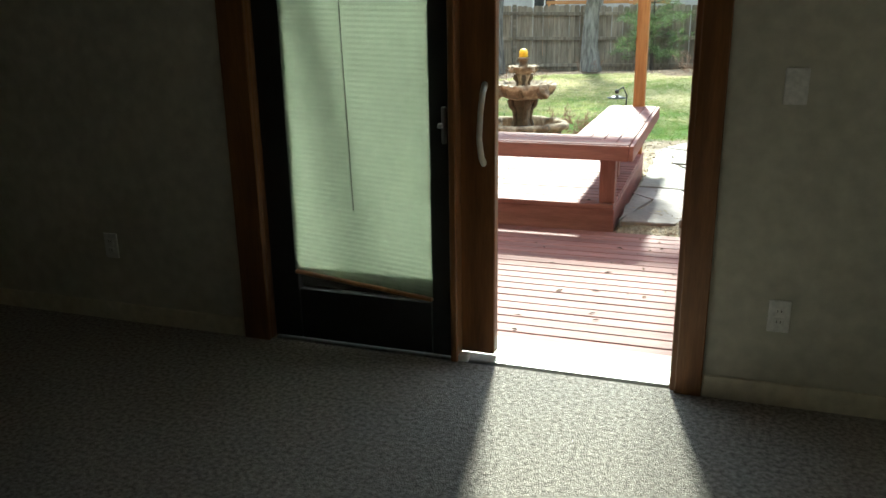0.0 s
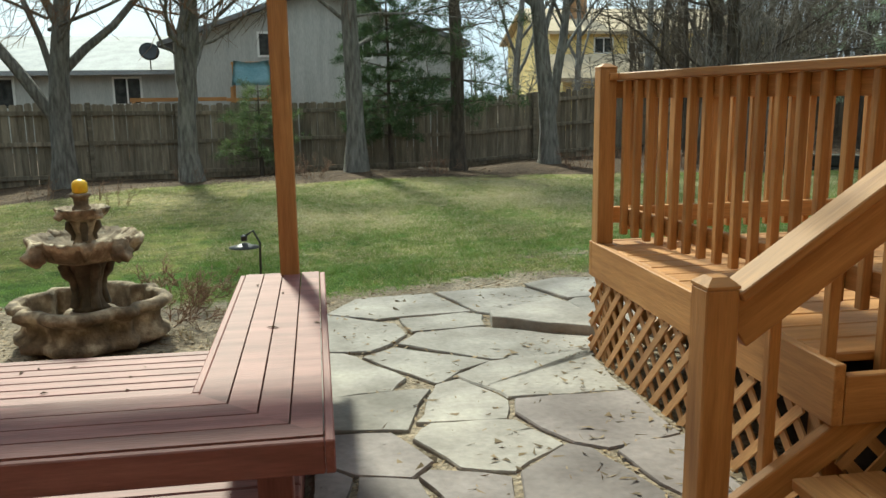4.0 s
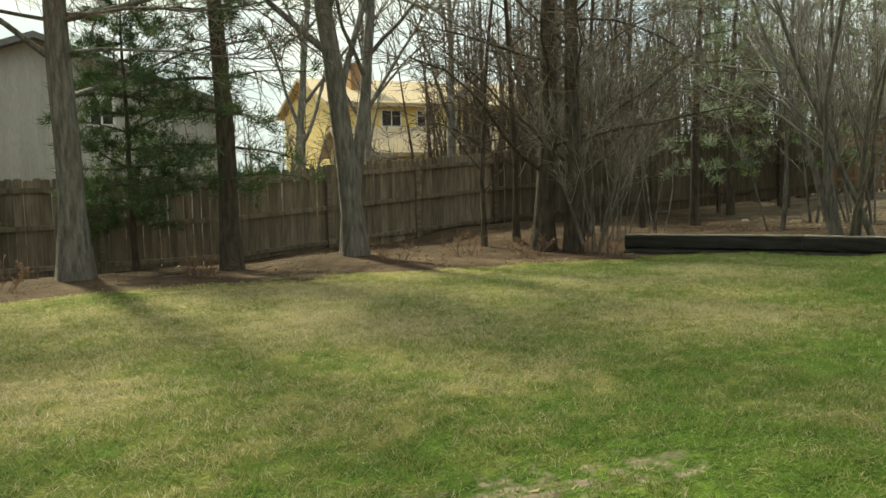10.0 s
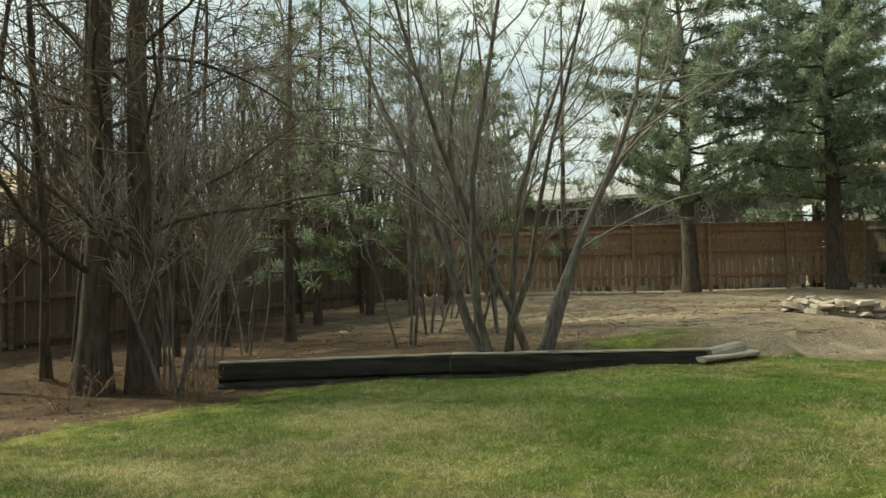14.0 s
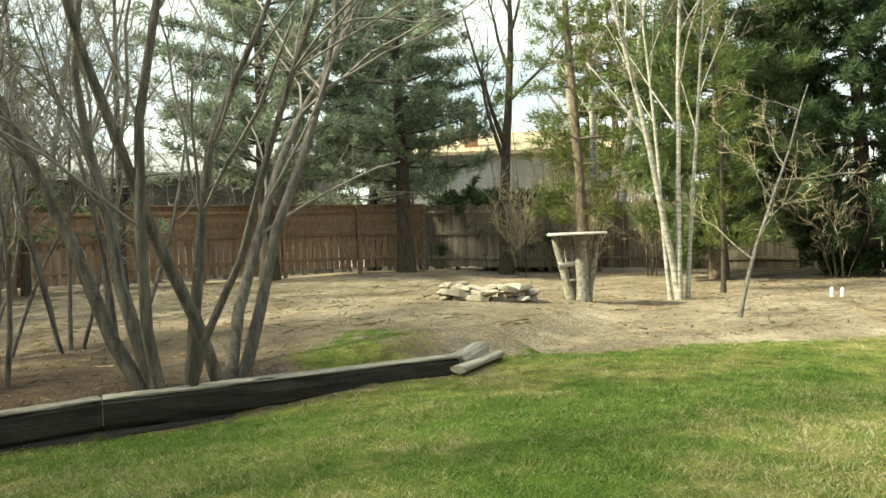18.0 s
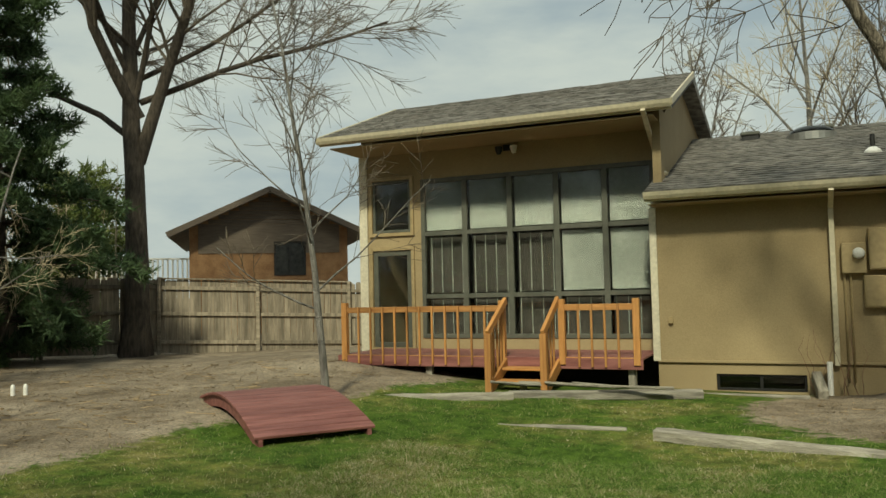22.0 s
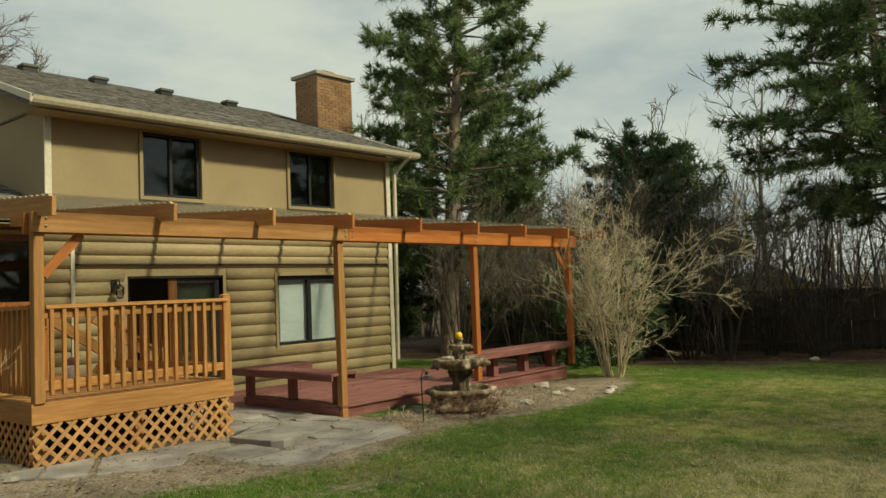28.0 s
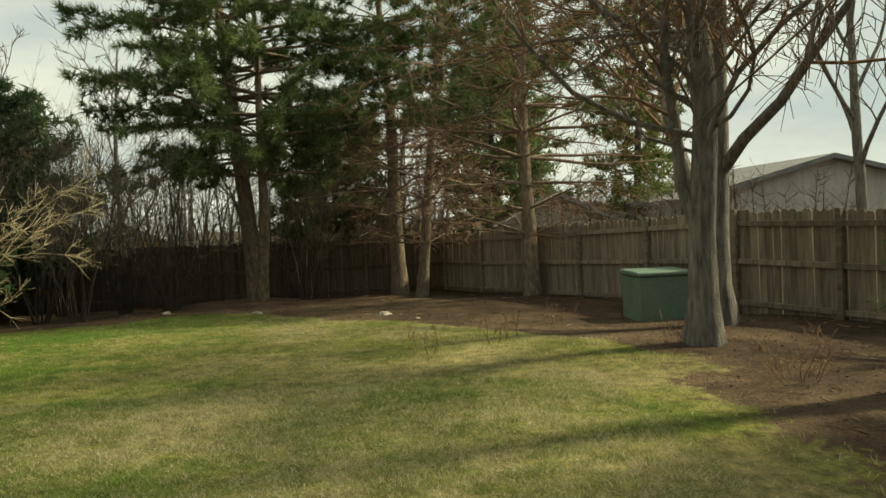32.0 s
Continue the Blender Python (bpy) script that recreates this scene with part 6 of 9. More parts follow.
# utility boxes, meter and bay window on the middle wall
def utility():
    m = thing("electric_meter", (6.15, YM, 1.62), "tan electric meter box with a round glass meter", "meter")
    bx("box", m, "boxt", 6.01, 6.30, YM + 0.003, YM + 0.11, 1.62, 2.02, 0.01)
    b1 = lathe([(0.07, 0), (0.075, 0.02), (0.07, 0.07), (0.05, 0.09)], 20)
    bmesh.ops.rotate(b1, verts=b1.verts, cent=(0, 0, 0), matrix=Matrix.Rotation(-math.pi / 2, 3, "X"))
    part("meter_glass", b1, "white", m, at=(6.10, YM + 0.11, 1.88), smooth=True)
    c = thing("utility_cabinet", (5.8, YM, 1.65), "tan painted breaker cabinet on the wall", "cabinet")
    bx("box", c, "boxt", 5.65, 5.98, YM + 0.003, YM + 0.14, 1.66, 2.20, 0.01)
    dr = bx("door", c, "boxt", 5.67, 5.96, YM + 0.141, YM + 0.15, 1.68, 2.18, 0.004)
    bx("hasp", dr, "metal", 5.69, 5.72, YM + 0.151, YM + 0.165, 1.90, 1.96, 0.003)
    c = thing("utility_cabinet", (5.9, YM, 1.17), "tan painted cable cabinet on the wall", "cabinet")
    bx("box", c, "boxt", 5.74, 6.05, YM + 0.003, YM + 0.12, 1.17, 1.59, 0.01)
    bx("door", c, "boxt", 5.76, 6.03, YM + 0.121, YM + 0.13, 1.19, 1.57, 0.004)
    p = thing("conduit", (5.6, YM, 0.3), "tan painted conduit pipes on the wall", "conduit")
    for pts in ([(6.2, YM + 0.03, 1.62), (6.2, YM + 0.03, 0.2)], [(6.27, YM + 0.03, 1.62), (6.27, YM + 0.03, 0.2)], [(5.72, YM + 0.03, 1.3), (5.72, YM + 0.03, 1.05), (5.1, YM + 0.03, 1.03)],
                [(5.8, YM + 0.03, 1.17), (5.8, YM + 0.03, 0.56), (5.72, YM + 0.03, 0.5), (4.9, YM + 0.03, 0.49)]):
        put("pipe", tube_mesh("pipe", [(pts, [0.014] * len(pts))], "boxt", 8), None, p)
    g = thing("wall_socket", (8.35, YM, 1.0), "small tan outdoor socket cover", "socket")
    bx("cover", g, "boxt", 8.47, 8.53, YM + 0.003, YM + 0.05, 0.98, 1.08)
    w = thing("window_bay", (4.9, YM, 1.5), "dark glazed box bay window with a wide tan sill on brackets", "window", kind="structure")
    x0, x1, z0, z1, yo = 4.25, 5.60, 1.59, 2.64, YM + 0.30
    for x in (x0 + 0.02, x0 + 0.36, x1 - 0.36, x1 - 0.02):
        bx("mullion", w, "greyfr", x - 0.03, x + 0.03, yo - 0.04, yo + 0.03, z0, z1)
    bx("bottom_rail", w, "greyfr", x0, x1, yo - 0.05, yo + 0.02, z0, z0 + 0.06)
    bx("top_rail", w, "greyfr", x0, x1, yo - 0.05, yo + 0.02, z1 - 0.06, z1)
    for x in (x0, x1):
        bx("side_rail", w, "greyfr", x - 0.02, x + 0.02, YM + 0.002, yo - 0.05, z0, z0 + 0.06)
        o = bx("pane", w, "glassd", x - 0.004, x + 0.004, YM + 0.002, yo - 0.05, z0 + 0.062, z1 - 0.062, 0)
        o.visible_shadow = False
    for a, c in ((x0 + 0.05, x0 + 0.33), (x0 + 0.39, x1 - 0.39), (x1 - 0.33, x1 - 0.05)):
        o = bx("pane", w, "glassd", a, c, yo - 0.008, yo - 0.002, z0 + 0.062, z1 - 0.062, 0)
        o.visible_shadow = False
    bx("sill", w, "stucco", x0 - 0.05, x1 + 0.05, YM + 0.002, yo + 0.06, z0 - 0.11, z0 - 0.002)
    bx("roof_board", w, "stucco", x0 - 0.02, x1 + 0.02, YM + 0.002, yo + 0.03, z1 + 0.001, z1 + 0.05)
    for x in (x0 + 0.25, x1 - 0.25):
        beam("bracket", w, "stucco", (x, YM + 0.02, z0 - 0.45), (x, yo - 0.02, z0 - 0.13), 0.05, 0.07)
    sc = thing("screen_fence", (4.0, 0.9, 0.2), "short weathered picket screen by the wall", "fence")
    rnd = random.Random(5)
    x = 3.3
    i = 0
    while x < 4.85:
        w_ = 0.135
        bx("picket", sc, "timber", x, x + w_, 0.86, 0.88, gz(x, 0.9) - 0.05, 1.27 + rnd.uniform(-0.02, 0.02) - (0.02 if i % 3 else 0), 0.006)
        x += w_ + 0.008
        i += 1
    for z in (0.45, 1.05):
        bx("rail", sc, "timber", 3.3, 4.84, 0.82, 0.858, z, z + 0.085)
    wl_ = thing("window_well", (5.2, 0.4, 0.1), "corrugated metal window well at the wall foot", "well")
    put("rim", tube_mesh("rim", [([(4.75 + 0.05 * 0, 0.2, z), (4.85, 0.5, z), (5.15, 0.62, z), (5.45, 0.5, z), (5.55, 0.2, z)], [0.03] * 5) for z in (0.30, 0.36, 0.42)], "metal", 8), None, wl_)
    we = thing("well_edging", (7.3, 0.9, 0.0), "weathered timber edging of the basement window well", "edging")
    bx("timber", we, "timber", 6.75, 9.0, 0.72, 0.82, -0.1, 0.09, 0.01)
    beam("timber", we, "timber", (6.66, 0.2, 0.28), (6.60, 0.8, 0.10), 0.12, 0.14, 0.01)
    vine = thing("dead_vine", (6.3, 0.35, 0.1), "dry climbing vine stems by the downspout", "plant")
    lines = []
    for k in range(9):
        x = 6.05 + rnd.random() * 0.65
        pts = [Vector((x, 0.30, 0.02))]
        for s in range(6):
            pts.append(pts[-1] + Vector((rnd.uniform(-0.07, 0.07), rnd.uniform(-0.03, 0.03), rnd.uniform(0.08, 0.2))))
        lines.append((pts, [0.006 - 0.0007 * s for s in range(7)]))
    for ln in lines:
        put("stem", tube_mesh("stem", [ln], "twigr", 4), None, vine)
    pp = thing("white_pipe", (6.48, 0.32, 0.05), "white lattice-wrapped pipe standing by the wall", "pipe")
    part("pipe", lathe([(0.035, 0), (0.035, 0.45)], 12), "white", pp, at=(6.50, 0.34, 0.03))


utility()

# ---- second red deck by the tall windows ----
d2 = thing("garden_deck", (11.0, 0.2, 0.0), "red painted deck on short posts below the tall windows", "deck")
boards_x(d2, "redwood", 8.78, 13.5, -0.50, 0.90, 0.55, seed=8)
bx("rim", d2, "redwood", 8.78, 13.5, 0.905, 0.94, 0.39, 0.545)
bx("rim", d2, "redwood", 13.5, 13.535, -0.5, 0.94, 0.39, 0.545)
for x in (8.95, 10.2, 12.0, 13.2):
    bx("leg", d2, "timber", x - 0.05, x + 0.05, 0.75, 0.85, -0.1, 0.385)
# dark panel in place of the shade beneath this deck
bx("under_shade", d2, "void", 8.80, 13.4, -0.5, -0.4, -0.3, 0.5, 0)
railing("garden_railing", (8.82, 0.92), (9.92, 0.92), 0.45, 1.33, "cedar railing with thin balusters on the red deck", (0.03, 0.97), step=0.16, cap=False, bal=0.03, foot=0.0, over=0.03)
railing("garden_railing", (10.72, 0.92), (13.46, 0.92), 0.45, 1.33, "cedar railing with thin balusters on the red deck", (0.02, 0.98), step=0.2, cap=False, bal=0.03, foot=0.0, over=0.03)
s2 = thing("garden_steps", (10.3, 1.4, 0.1), "open cedar steps with two handrails down from the red deck", "steps")
for i, zt in enumerate((0.42, 0.27)):
    bx("tread", s2, "cedar", 9.98, 10.68, 0.96 + i * 0.28, 1.24 + i * 0.28, zt - 0.036, zt)
for x in (9.94, 10.72):
    bx("newel", s2, "cedar", x - 0.045, x + 0.045, 1.62, 1.71, 0.05, 0.92)
    beam("hand_rail", s2, "cedar", (x, 0.92, 1.36), (x, 1.70, 0.92), 0.05, 0.10)
    beam("stringer", s2, "cedar", (x, 0.92, 0.46), (x, 1.68, 0.14), 0.04, 0.16)
    for k in range(4):
        y_ = 1.05 + k * 0.15
        zt = 1.36 - (y_ - 0.92) * 0.564
        bx("baluster", s2, "cedar", x + 0.025, x + 0.055, y_ - 0.015, y_ + 0.015, zt - 0.92, zt - 0.03)
bx("centre_post", s2, "timber", 10.3, 10.38, 1.3, 1.38, 0.02, 0.234)


# ---- arched red footbridge ----
def footbridge():
    a, b_ = Vector((11.17, 5.23, 0)), Vector((13.3, 3.5, 0))
    d = (b_ - a)
    L = d.length
    u = d.normalized()
    n = Vector((-u.y, u.x, 0))
    f = thing("footbridge", (12.2, 4.4, 0.1), "low arched red painted plank footbridge lying on the grass", "bridge")
    m = 21

    def zz(s):
        return 0.10 + 0.1 * s + 0.26 * math.sin(math.pi * (0.08 + 0.84 * s))
    for i in range(m):
        s = (i + 0.5) / m
        c = a + u * (L * s)
        z = zz(s)
        sl = math.atan2(zz(s + 0.02) - zz(s - 0.02), 0.04 * L)
        x, y_ = n, (u * math.cos(sl) + Vector((0, 0, math.sin(sl))))
        mt = Matrix((x, y_, x.cross(y_))).transposed()
        put("plank", box_mesh(1.22, L / m - 0.006, 0.03, "redwood", 0.004), None, f, c + Vector((0, 0, z)), mt.to_quaternion())
    for w in (-0.55, 0.55):
        bm = bmesh.new()
        top, bot = [], []
        for i in range(17):
            s = i / 16
            p = a + u * (L * s) + n * w
            top.append((p, zz(s) - 0.017))
            bot.append((p, zz(s) - 0.017 - 0.13))
        V = [[bm.verts.new((p.x + n.x * o, p.y + n.y * o, z)) for p, z in row] for o in (-0.02, 0.02) for row in (top, bot)]
        for i in range(16):
            for r0, r1 in ((V[0], V[1]), (V[1], V[3]), (V[3], V[2]), (V[2], V[0])):
                bm.faces.new((r0[i], r0[i + 1], r1[i + 1], r1[i]))
        for i in (0, 16):
            bm.faces.new((V[0][i], V[1][i], V[3][i], V[2][i]))
        bmesh.ops.recalc_face_normals(bm, faces=bm.faces)
        part("side_beam", bm, "redwood", f)


footbridge()


# ---- timbers, stones, posts in the yard ----
def rough_bar(name, parent, mat, p, q, w, h, seed=1, rag=0.012, chip=0.03):
    """A weathered squared timber from p to q: rounded, warped, with chipped edges and split ends."""
    p, q = Vector(p), Vector(q)
    d = q - p
    x = d.normalized()
    y = Vector((0, 0, 1)).cross(x).normalized()
    z = x.cross(y)
    n = max(6, int(d.length / 0.07))
    V, F, k = [], [], 16
    for i in range(n + 1):
        s = d.length * i / n
        end = 0.97 if i in (0, n) else 1.0
        for j in range(k):
            a = 2 * math.pi * (j + 0.5) / k
            c, e = math.cos(a), math.sin(a)
            m = 1 / max(abs(c), abs(e))
            r = m * (0.97 if m > 1.2 else 1.0)
            v = Vector((s, c * r * w / 2 * end, e * r * h / 2 * end))
            u = Vector((s * 1.1 + seed * 7.3, v.y * 9, v.z * 9))
            v += Vector((0, c, e)) * (rag * noise.noise(u * 2.0) + 0.5 * rag * noise.noise(u * 6.0))
            if m > 1.2:
                v -= Vector((0, c, e)) * chip * max(0.0, noise.noise(Vector((s * 2.3 + seed, j * 3.1, 0))) - 0.1)
            V.append(v)
        if i:
            o = (i - 1) * k
            F += [(o + j, o + (j + 1) % k, o + k + (j + 1) % k, o + k + j) for j in range(k)]
    F += [tuple(range(k))[::-1], tuple(range(n * k, (n + 1) * k))]
    me = bpy.data.meshes.new(name)
    me.from_pydata(V, [], F)
    return put(name, me, mat, parent, p, Matrix((x, y, z)).transposed().to_quaternion())


def log_beam(name, p, q, w, h, mat, label, cat="timber"):
    return tagged(rough_bar(name, None, mat, p, q, w, h, seed=p[0]), label, cat)


rw = thing("timber_edging", (10.6, 13.3, 0), "dark creosoted railway timbers edging the planting bed", "edging")
for i, (p, q) in enumerate(zip(WALLLINE, WALLLINE[1:])):
    za = (0.085, 0.125, 0.175)[i]
    zb = (0.125, 0.175, 0.235)[i]
    g = (q - p).normalized() * 0.012
    rough_bar("timber", rw, "timberd" if i < 2 else "timber", (p.x + g.x, p.y + g.y, za), (q.x - g.x, q.y - g.y, zb), 0.2, 0.25, i + 1.0, 0.014, 0.06)
    if i < 2:
        rough_bar("weathered_top", rw, "timber", (p.x + g.x, p.y + g.y, za + 0.118), (q.x - g.x, q.y - g.y, zb + 0.118), 0.185, 0.03, i + 5.0, 0.008, 0.05)
    rough_bar("timber", rw, "timberd", (p.x - 0.03 + g.x, p.y - 0.02 + g.y, za - 0.22), (q.x - 0.03 - g.x, q.y - 0.02 - g.y, zb - 0.22), 0.2, 0.2, i + 9.0, 0.012, 0.05)
log_beam("loose_timber", (11.40, 10.52, 0.20), (12.12, 10.10, 0.23), 0.17, 0.06, "timber", "short weathered timber plank on the grass")
log_beam("landscape_timber", (8.15, 3.98, 0.08), (5.94, 4.60, 0.07), 0.14, 0.14, "timber", "long weathered landscape timber lying in the grass")
log_beam("thin_timber", (11.3, 4.05, 0.06), (8.5, 3.62, 0.05), 0.09, 0.06, "timber", "thin weathered timber sunk along the lawn edge")
log_beam("landscape_timber", (11.7, 2.9, 0.16), (10.2, 2.2, 0.15), 0.14, 0.13, "timber", "weathered landscape timber near the steps")
log_beam("landscape_timber", (10.3, 2.1, 0.15), (8.0, 1.25, 0.13), 0.14, 0.13, "timber", "weathered landscape timber beside the deck")
rnd = random.Random(9)
for k in range(5):
    x = 8.3 + k * 0.36
    log_beam("split_branch", (x, 1.5 + 0.2 * rnd.random(), 0.24), (x + 0.9, 1.7 + 0.3 * rnd.random(), 0.27 + 0.03 * rnd.random()), 0.04, 0.03, "timber", "split weathered branch on the woodpile", "branch")


def rock_mesh(r, seed, flat=0.6):
    bm = bmesh.new()
    bmesh.ops.create_icosphere(bm, subdivisions=2, radius=r)
    for v in bm.verts:
        k = noise.noise(v.co * (1.6 / r) + Vector((seed * 3.7, 0, 0)))
        v.co *= 1 + 0.5 * k
        v.co.z *= flat
    me = to_mesh(bm, "rock")
    me.materials.append(M["rock"])
    return me


def slab_mesh(seed):
    """A flat broken piece of sandstone with sharp corners."""
    q = random.Random(seed)
    bm = bmesh.new()
    m = q.randint(5, 7)
    for z in (-1, 1):
        for i in range(m):
            a = 2 * math.pi * (i + q.uniform(-0.3, 0.3)) / m
            r = q.uniform(0.11, 0.2) * (1 if z < 0 else 0.92)
            bm.verts.new((r * math.cos(a) * 1.25, r * math.sin(a) * 0.8, z * q.uniform(0.025, 0.045)))
    bmesh.ops.convex_hull(bm, input=bm.verts[:])
    bmesh.ops.bevel(bm, geom=bm.edges[:], offset=0.006, segments=1, affect="EDGES")
    me = to_mesh(bm, "slab")
    me.materials.append(M["rock"])
    return me


ROCKS = [rock_mesh(0.135, i, 0.5) for i in range(5)]
SLABS = [slab_mesh(40 + i) for i in range(7)]
for k in range(46):
    a = 2 * math.pi * k / 15.3 + rnd.uniform(-0.12, 0.12)
    lay = k // 16
    r = 0.66 + rnd.uniform(-0.10, 0.10) - 0.06 * lay
    x, y_ = 16.2 + r * 0.75 * math.cos(a), 9.75 + r * math.sin(a)
    o = put("fire_pit_stone", SLABS[k % 7], None, None, (x, y_, gz(x, y_) + 0.035 + 0.075 * lay), Euler((rnd.uniform(-0.3, 0.3), rnd.uniform(-0.3, 0.3), a + 1.57 + rnd.uniform(-0.5, 0.5))).to_quaternion(), size=[rnd.uniform(0.75, 1.2)] * 3)
    tagged(o, "pale flat broken stone slab in a ring of fire pit stones", "stone", "stones round the fire pit")
tagged(put("poker", tube_mesh("poker", [([(16.45, 9.25, 0.3), (16.5, 9.1, 0.52), (16.47, 9.07, 0.56)], [0.01, 0.008, 0.008])], "dark", 6), None), "thin iron rod stuck beside the fire pit", "rod")
for x, y_, s in ((-4.3, 4.9, 1.0), (-4.1, 5.5, 0.7), (-4.7, 5.9, 0.6), (-4.4, 6.05, 0.55), (-4.2, 6.1, 0.5), (-3.6, 5.6, 0.6), (-2.6, 5.75, 0.7), (-7.9, 12.4, 0.35), (3.55, 4.75, 0.5), (4.0, 4.9, 0.4), (-2.75, 5.05, 0.6), (-11, 9.0, 0.8), (-13, 6.5, 0.8), (-9.2, 11.8, 0.9), (1.9, 18.0, 0.4), (14.24, 18.06, 0.6)):
    o = put("garden_rock", ROCKS[int(abs(x * 7)) % 5], None, None, (x, y_, gz(x, y_) + 0.02), Euler((0, 0, x)).to_quaternion(), size=[s] * 3)
    tagged(o, "pale rock lying on the garden soil", "rock", "garden rocks")
for dx in (0.0, 0.11):
    o = put("white_marker", to_mesh(lathe([(0.03, 0), (0.03, 0.12), (0.02, 0.15), (0.005, 0.16)], 10), "marker"), "white", None, (16.6 + dx, 4.1 + dx, gz(16.6, 4.1)))
    tagged(o, "small white plastic marker stake in the soil", "stake", "marker stakes")


def bird_table():
    x, y_, z = 16.7, 8.27, 0.33
    t = thing("log_table", (x, y_, z), "rustic bird table of a flat slab on log legs", "table")
    bm = lathe([(0.46, 0), (0.47, 0.02), (0.45, 0.045)], 18, 3, 0.06)
    part("slab", bm, "sillw", t, at=(x, y_, z + 1.02))
    # (top offset, foot offset, radius) of the rough legs, which spread upward
    for dx, dy, ex, ey, r in ((0.02, 0.34, 0.0, 0.10, 0.06), (-0.10, -0.04, -0.06, -0.06, 0.085), (0.14, 0.16, 0.10, 0.02, 0.05), (0.05, -0.34, 0.02, -0.17, 0.045), (0.10, 0.06, 0.05, 0.02, 0.04)):
        pts = [Vector((x + ex + (dx - ex) * u, y_ + ey + (dy - ey) * u, z - 0.03 + 1.05 * u)) for u in (0, 0.15, 0.3, 0.45, 0.6, 0.75, 0.9, 1)]
        pts = [p + Vector((noise.noise(p * 4) * 0.03, noise.noise(p * 4 + Vector((7, 0, 0))) * 0.03, 0)) for p in pts]
        put("log_leg", tube_mesh("log_leg", [(pts, [r * (1.25 - 0.3 * i / 7 + 0.2 * noise.noise(p * 6)) for i, p in enumerate(pts)])], "timber", 10), None, t)
    put("cross_branch", tube_mesh("cross_branch", [([(x - 0.02, y_ + 0.30, z + 0.56), (x + 0.0, y_ + 0.02, z + 0.58)], [0.045, 0.04])], "sillw", 8), None, t)
    put("cross_branch", tube_mesh("cross_branch", [([(x - 0.05, y_ + 0.14, z + 0.32), (x - 0.05, y_ - 0.04, z + 0.33)], [0.022, 0.02])], "timber", 6), None, t)


bird_table()
g = thing("utility_pedestal", (-7.3, 16.55, -0.4), "green metal utility transformer box", "cabinet")
for nm, lim in (("cabinet", (-7.85, -6.8, 16.1, 17.0, -0.4, 0.42)), ("lid", (-7.88, -6.77, 16.07, 17.03, 0.421, 0.50)), ("pad", (-7.95, -6.7, 16.0, 17.1, -0.5, -0.401))):
    bx(nm, g, "boxg" if nm != "pad" else "mortar", *lim, 0.02)


# ---- fences ----
def fence(name, pts, tops, mat, label, height=1.83, w=0.14, gap=0.004, rails_front=True, side=1, every=2.44, cap=False, gaps=0.0, seed=1, back=False, low=0.0):
    """Board fence along a line; tops gives the height of its top at each point."""
    rnd = random.Random(seed)
    f = thing(name, (*pts[0], tops[0] - height), label, "fence")
    for (p, q), (a, c) in zip(zip(pts, pts[1:]), zip(tops, tops[1:])):
        p3, q3 = Vector((*p, 0)), Vector((*q, 0))
        d = q3 - p3
        L = d.length
        u = d.normalized()
        n = Vector((-u.y, u.x, 0)) * side
        ang = math.atan2(u.y, u.x)
        quat = Euler((0, 0, ang)).to_quaternion()
        m = max(1, int(L / every + 0.5))
        for i in range(m):
            s0, s1 = L * i / m, L * (i + 1) / m
            ta, tb = a + (c - a) * s0 / L, a + (c - a) * s1 / L
            pp = p3 + u * s0
            put("post", box_mesh(height + 0.3, 0.09, 0.09, mat, 0.006), None, f, pp + n * 0.075 + Vector((0, 0, ta - (height + 0.3) / 2 + 0.02)), quat @ Euler((0, math.pi / 2, 0)).to_quaternion())
            for h in (0.28, 0.98, 1.62):
                beam("rail", f, mat, pp + n * 0.045 + Vector((0, 0, ta - height + h)), p3 + u * s1 + n * 0.045 + Vector((0, 0, tb - height + h)), 0.04, 0.09)
            if cap:
                beam("cap_rail", f, mat, pp + Vector((0, 0, ta + 0.02)), p3 + u * s1 + Vector((0, 0, tb + 0.02)), 0.14, 0.036)
        if back:
            # solid boards behind the upper half
            for i in range(7):
                zz = height - 0.06 - i * 0.146
                beam("backing_board", f, mat, p3 - n * 0.03 + Vector((0, 0, a - height + zz)), q3 - n * 0.03 + Vector((0, 0, c - height + zz)), 0.018, 0.14)
        s = 0.0
        while s < L - 0.03:
            t = a + (c - a) * s / L
            hgt = round((low or height) + rnd.choice((-0.03, 0, 0.02, 0.0)), 3)
            key = ("picket", hgt, mat, w)
            if key not in CACHE:
                bm = bmesh.new()
                pr = [(-w / 2, 0), (w / 2, 0), (w / 2, hgt - 0.03), (w / 2 - 0.03, hgt), (-w / 2 + 0.03, hgt), (-w / 2, hgt - 0.03)]
                A_ = [bm.verts.new((x, -0.009, z)) for x, z in pr]
                B_ = [bm.verts.new((x, 0.009, z)) for x, z in pr]
                bm.faces.new(A_)
                bm.faces.new(B_[::-1])
                for k in range(6):
                    bm.faces.new((A_[k], B_[k], B_[(k + 1) % 6], A_[(k + 1) % 6]))
                bmesh.ops.recalc_face_normals(bm, faces=bm.faces)
                CACHE[key] = to_mesh(bm, "picket")
                CACHE[key].materials.append(M[mat])
            put("picket", CACHE[key], None, f, p3 + u * (s + w / 2) + Vector((0, 0, t - height + rnd.uniform(-0.012, 0.012))), quat @ Euler((0, rnd.uniform(-0.008, 0.008), 0)).to_quaternion())
            s += w + gap + gaps + (rnd.random() < 0.12) * 0.012
    return f


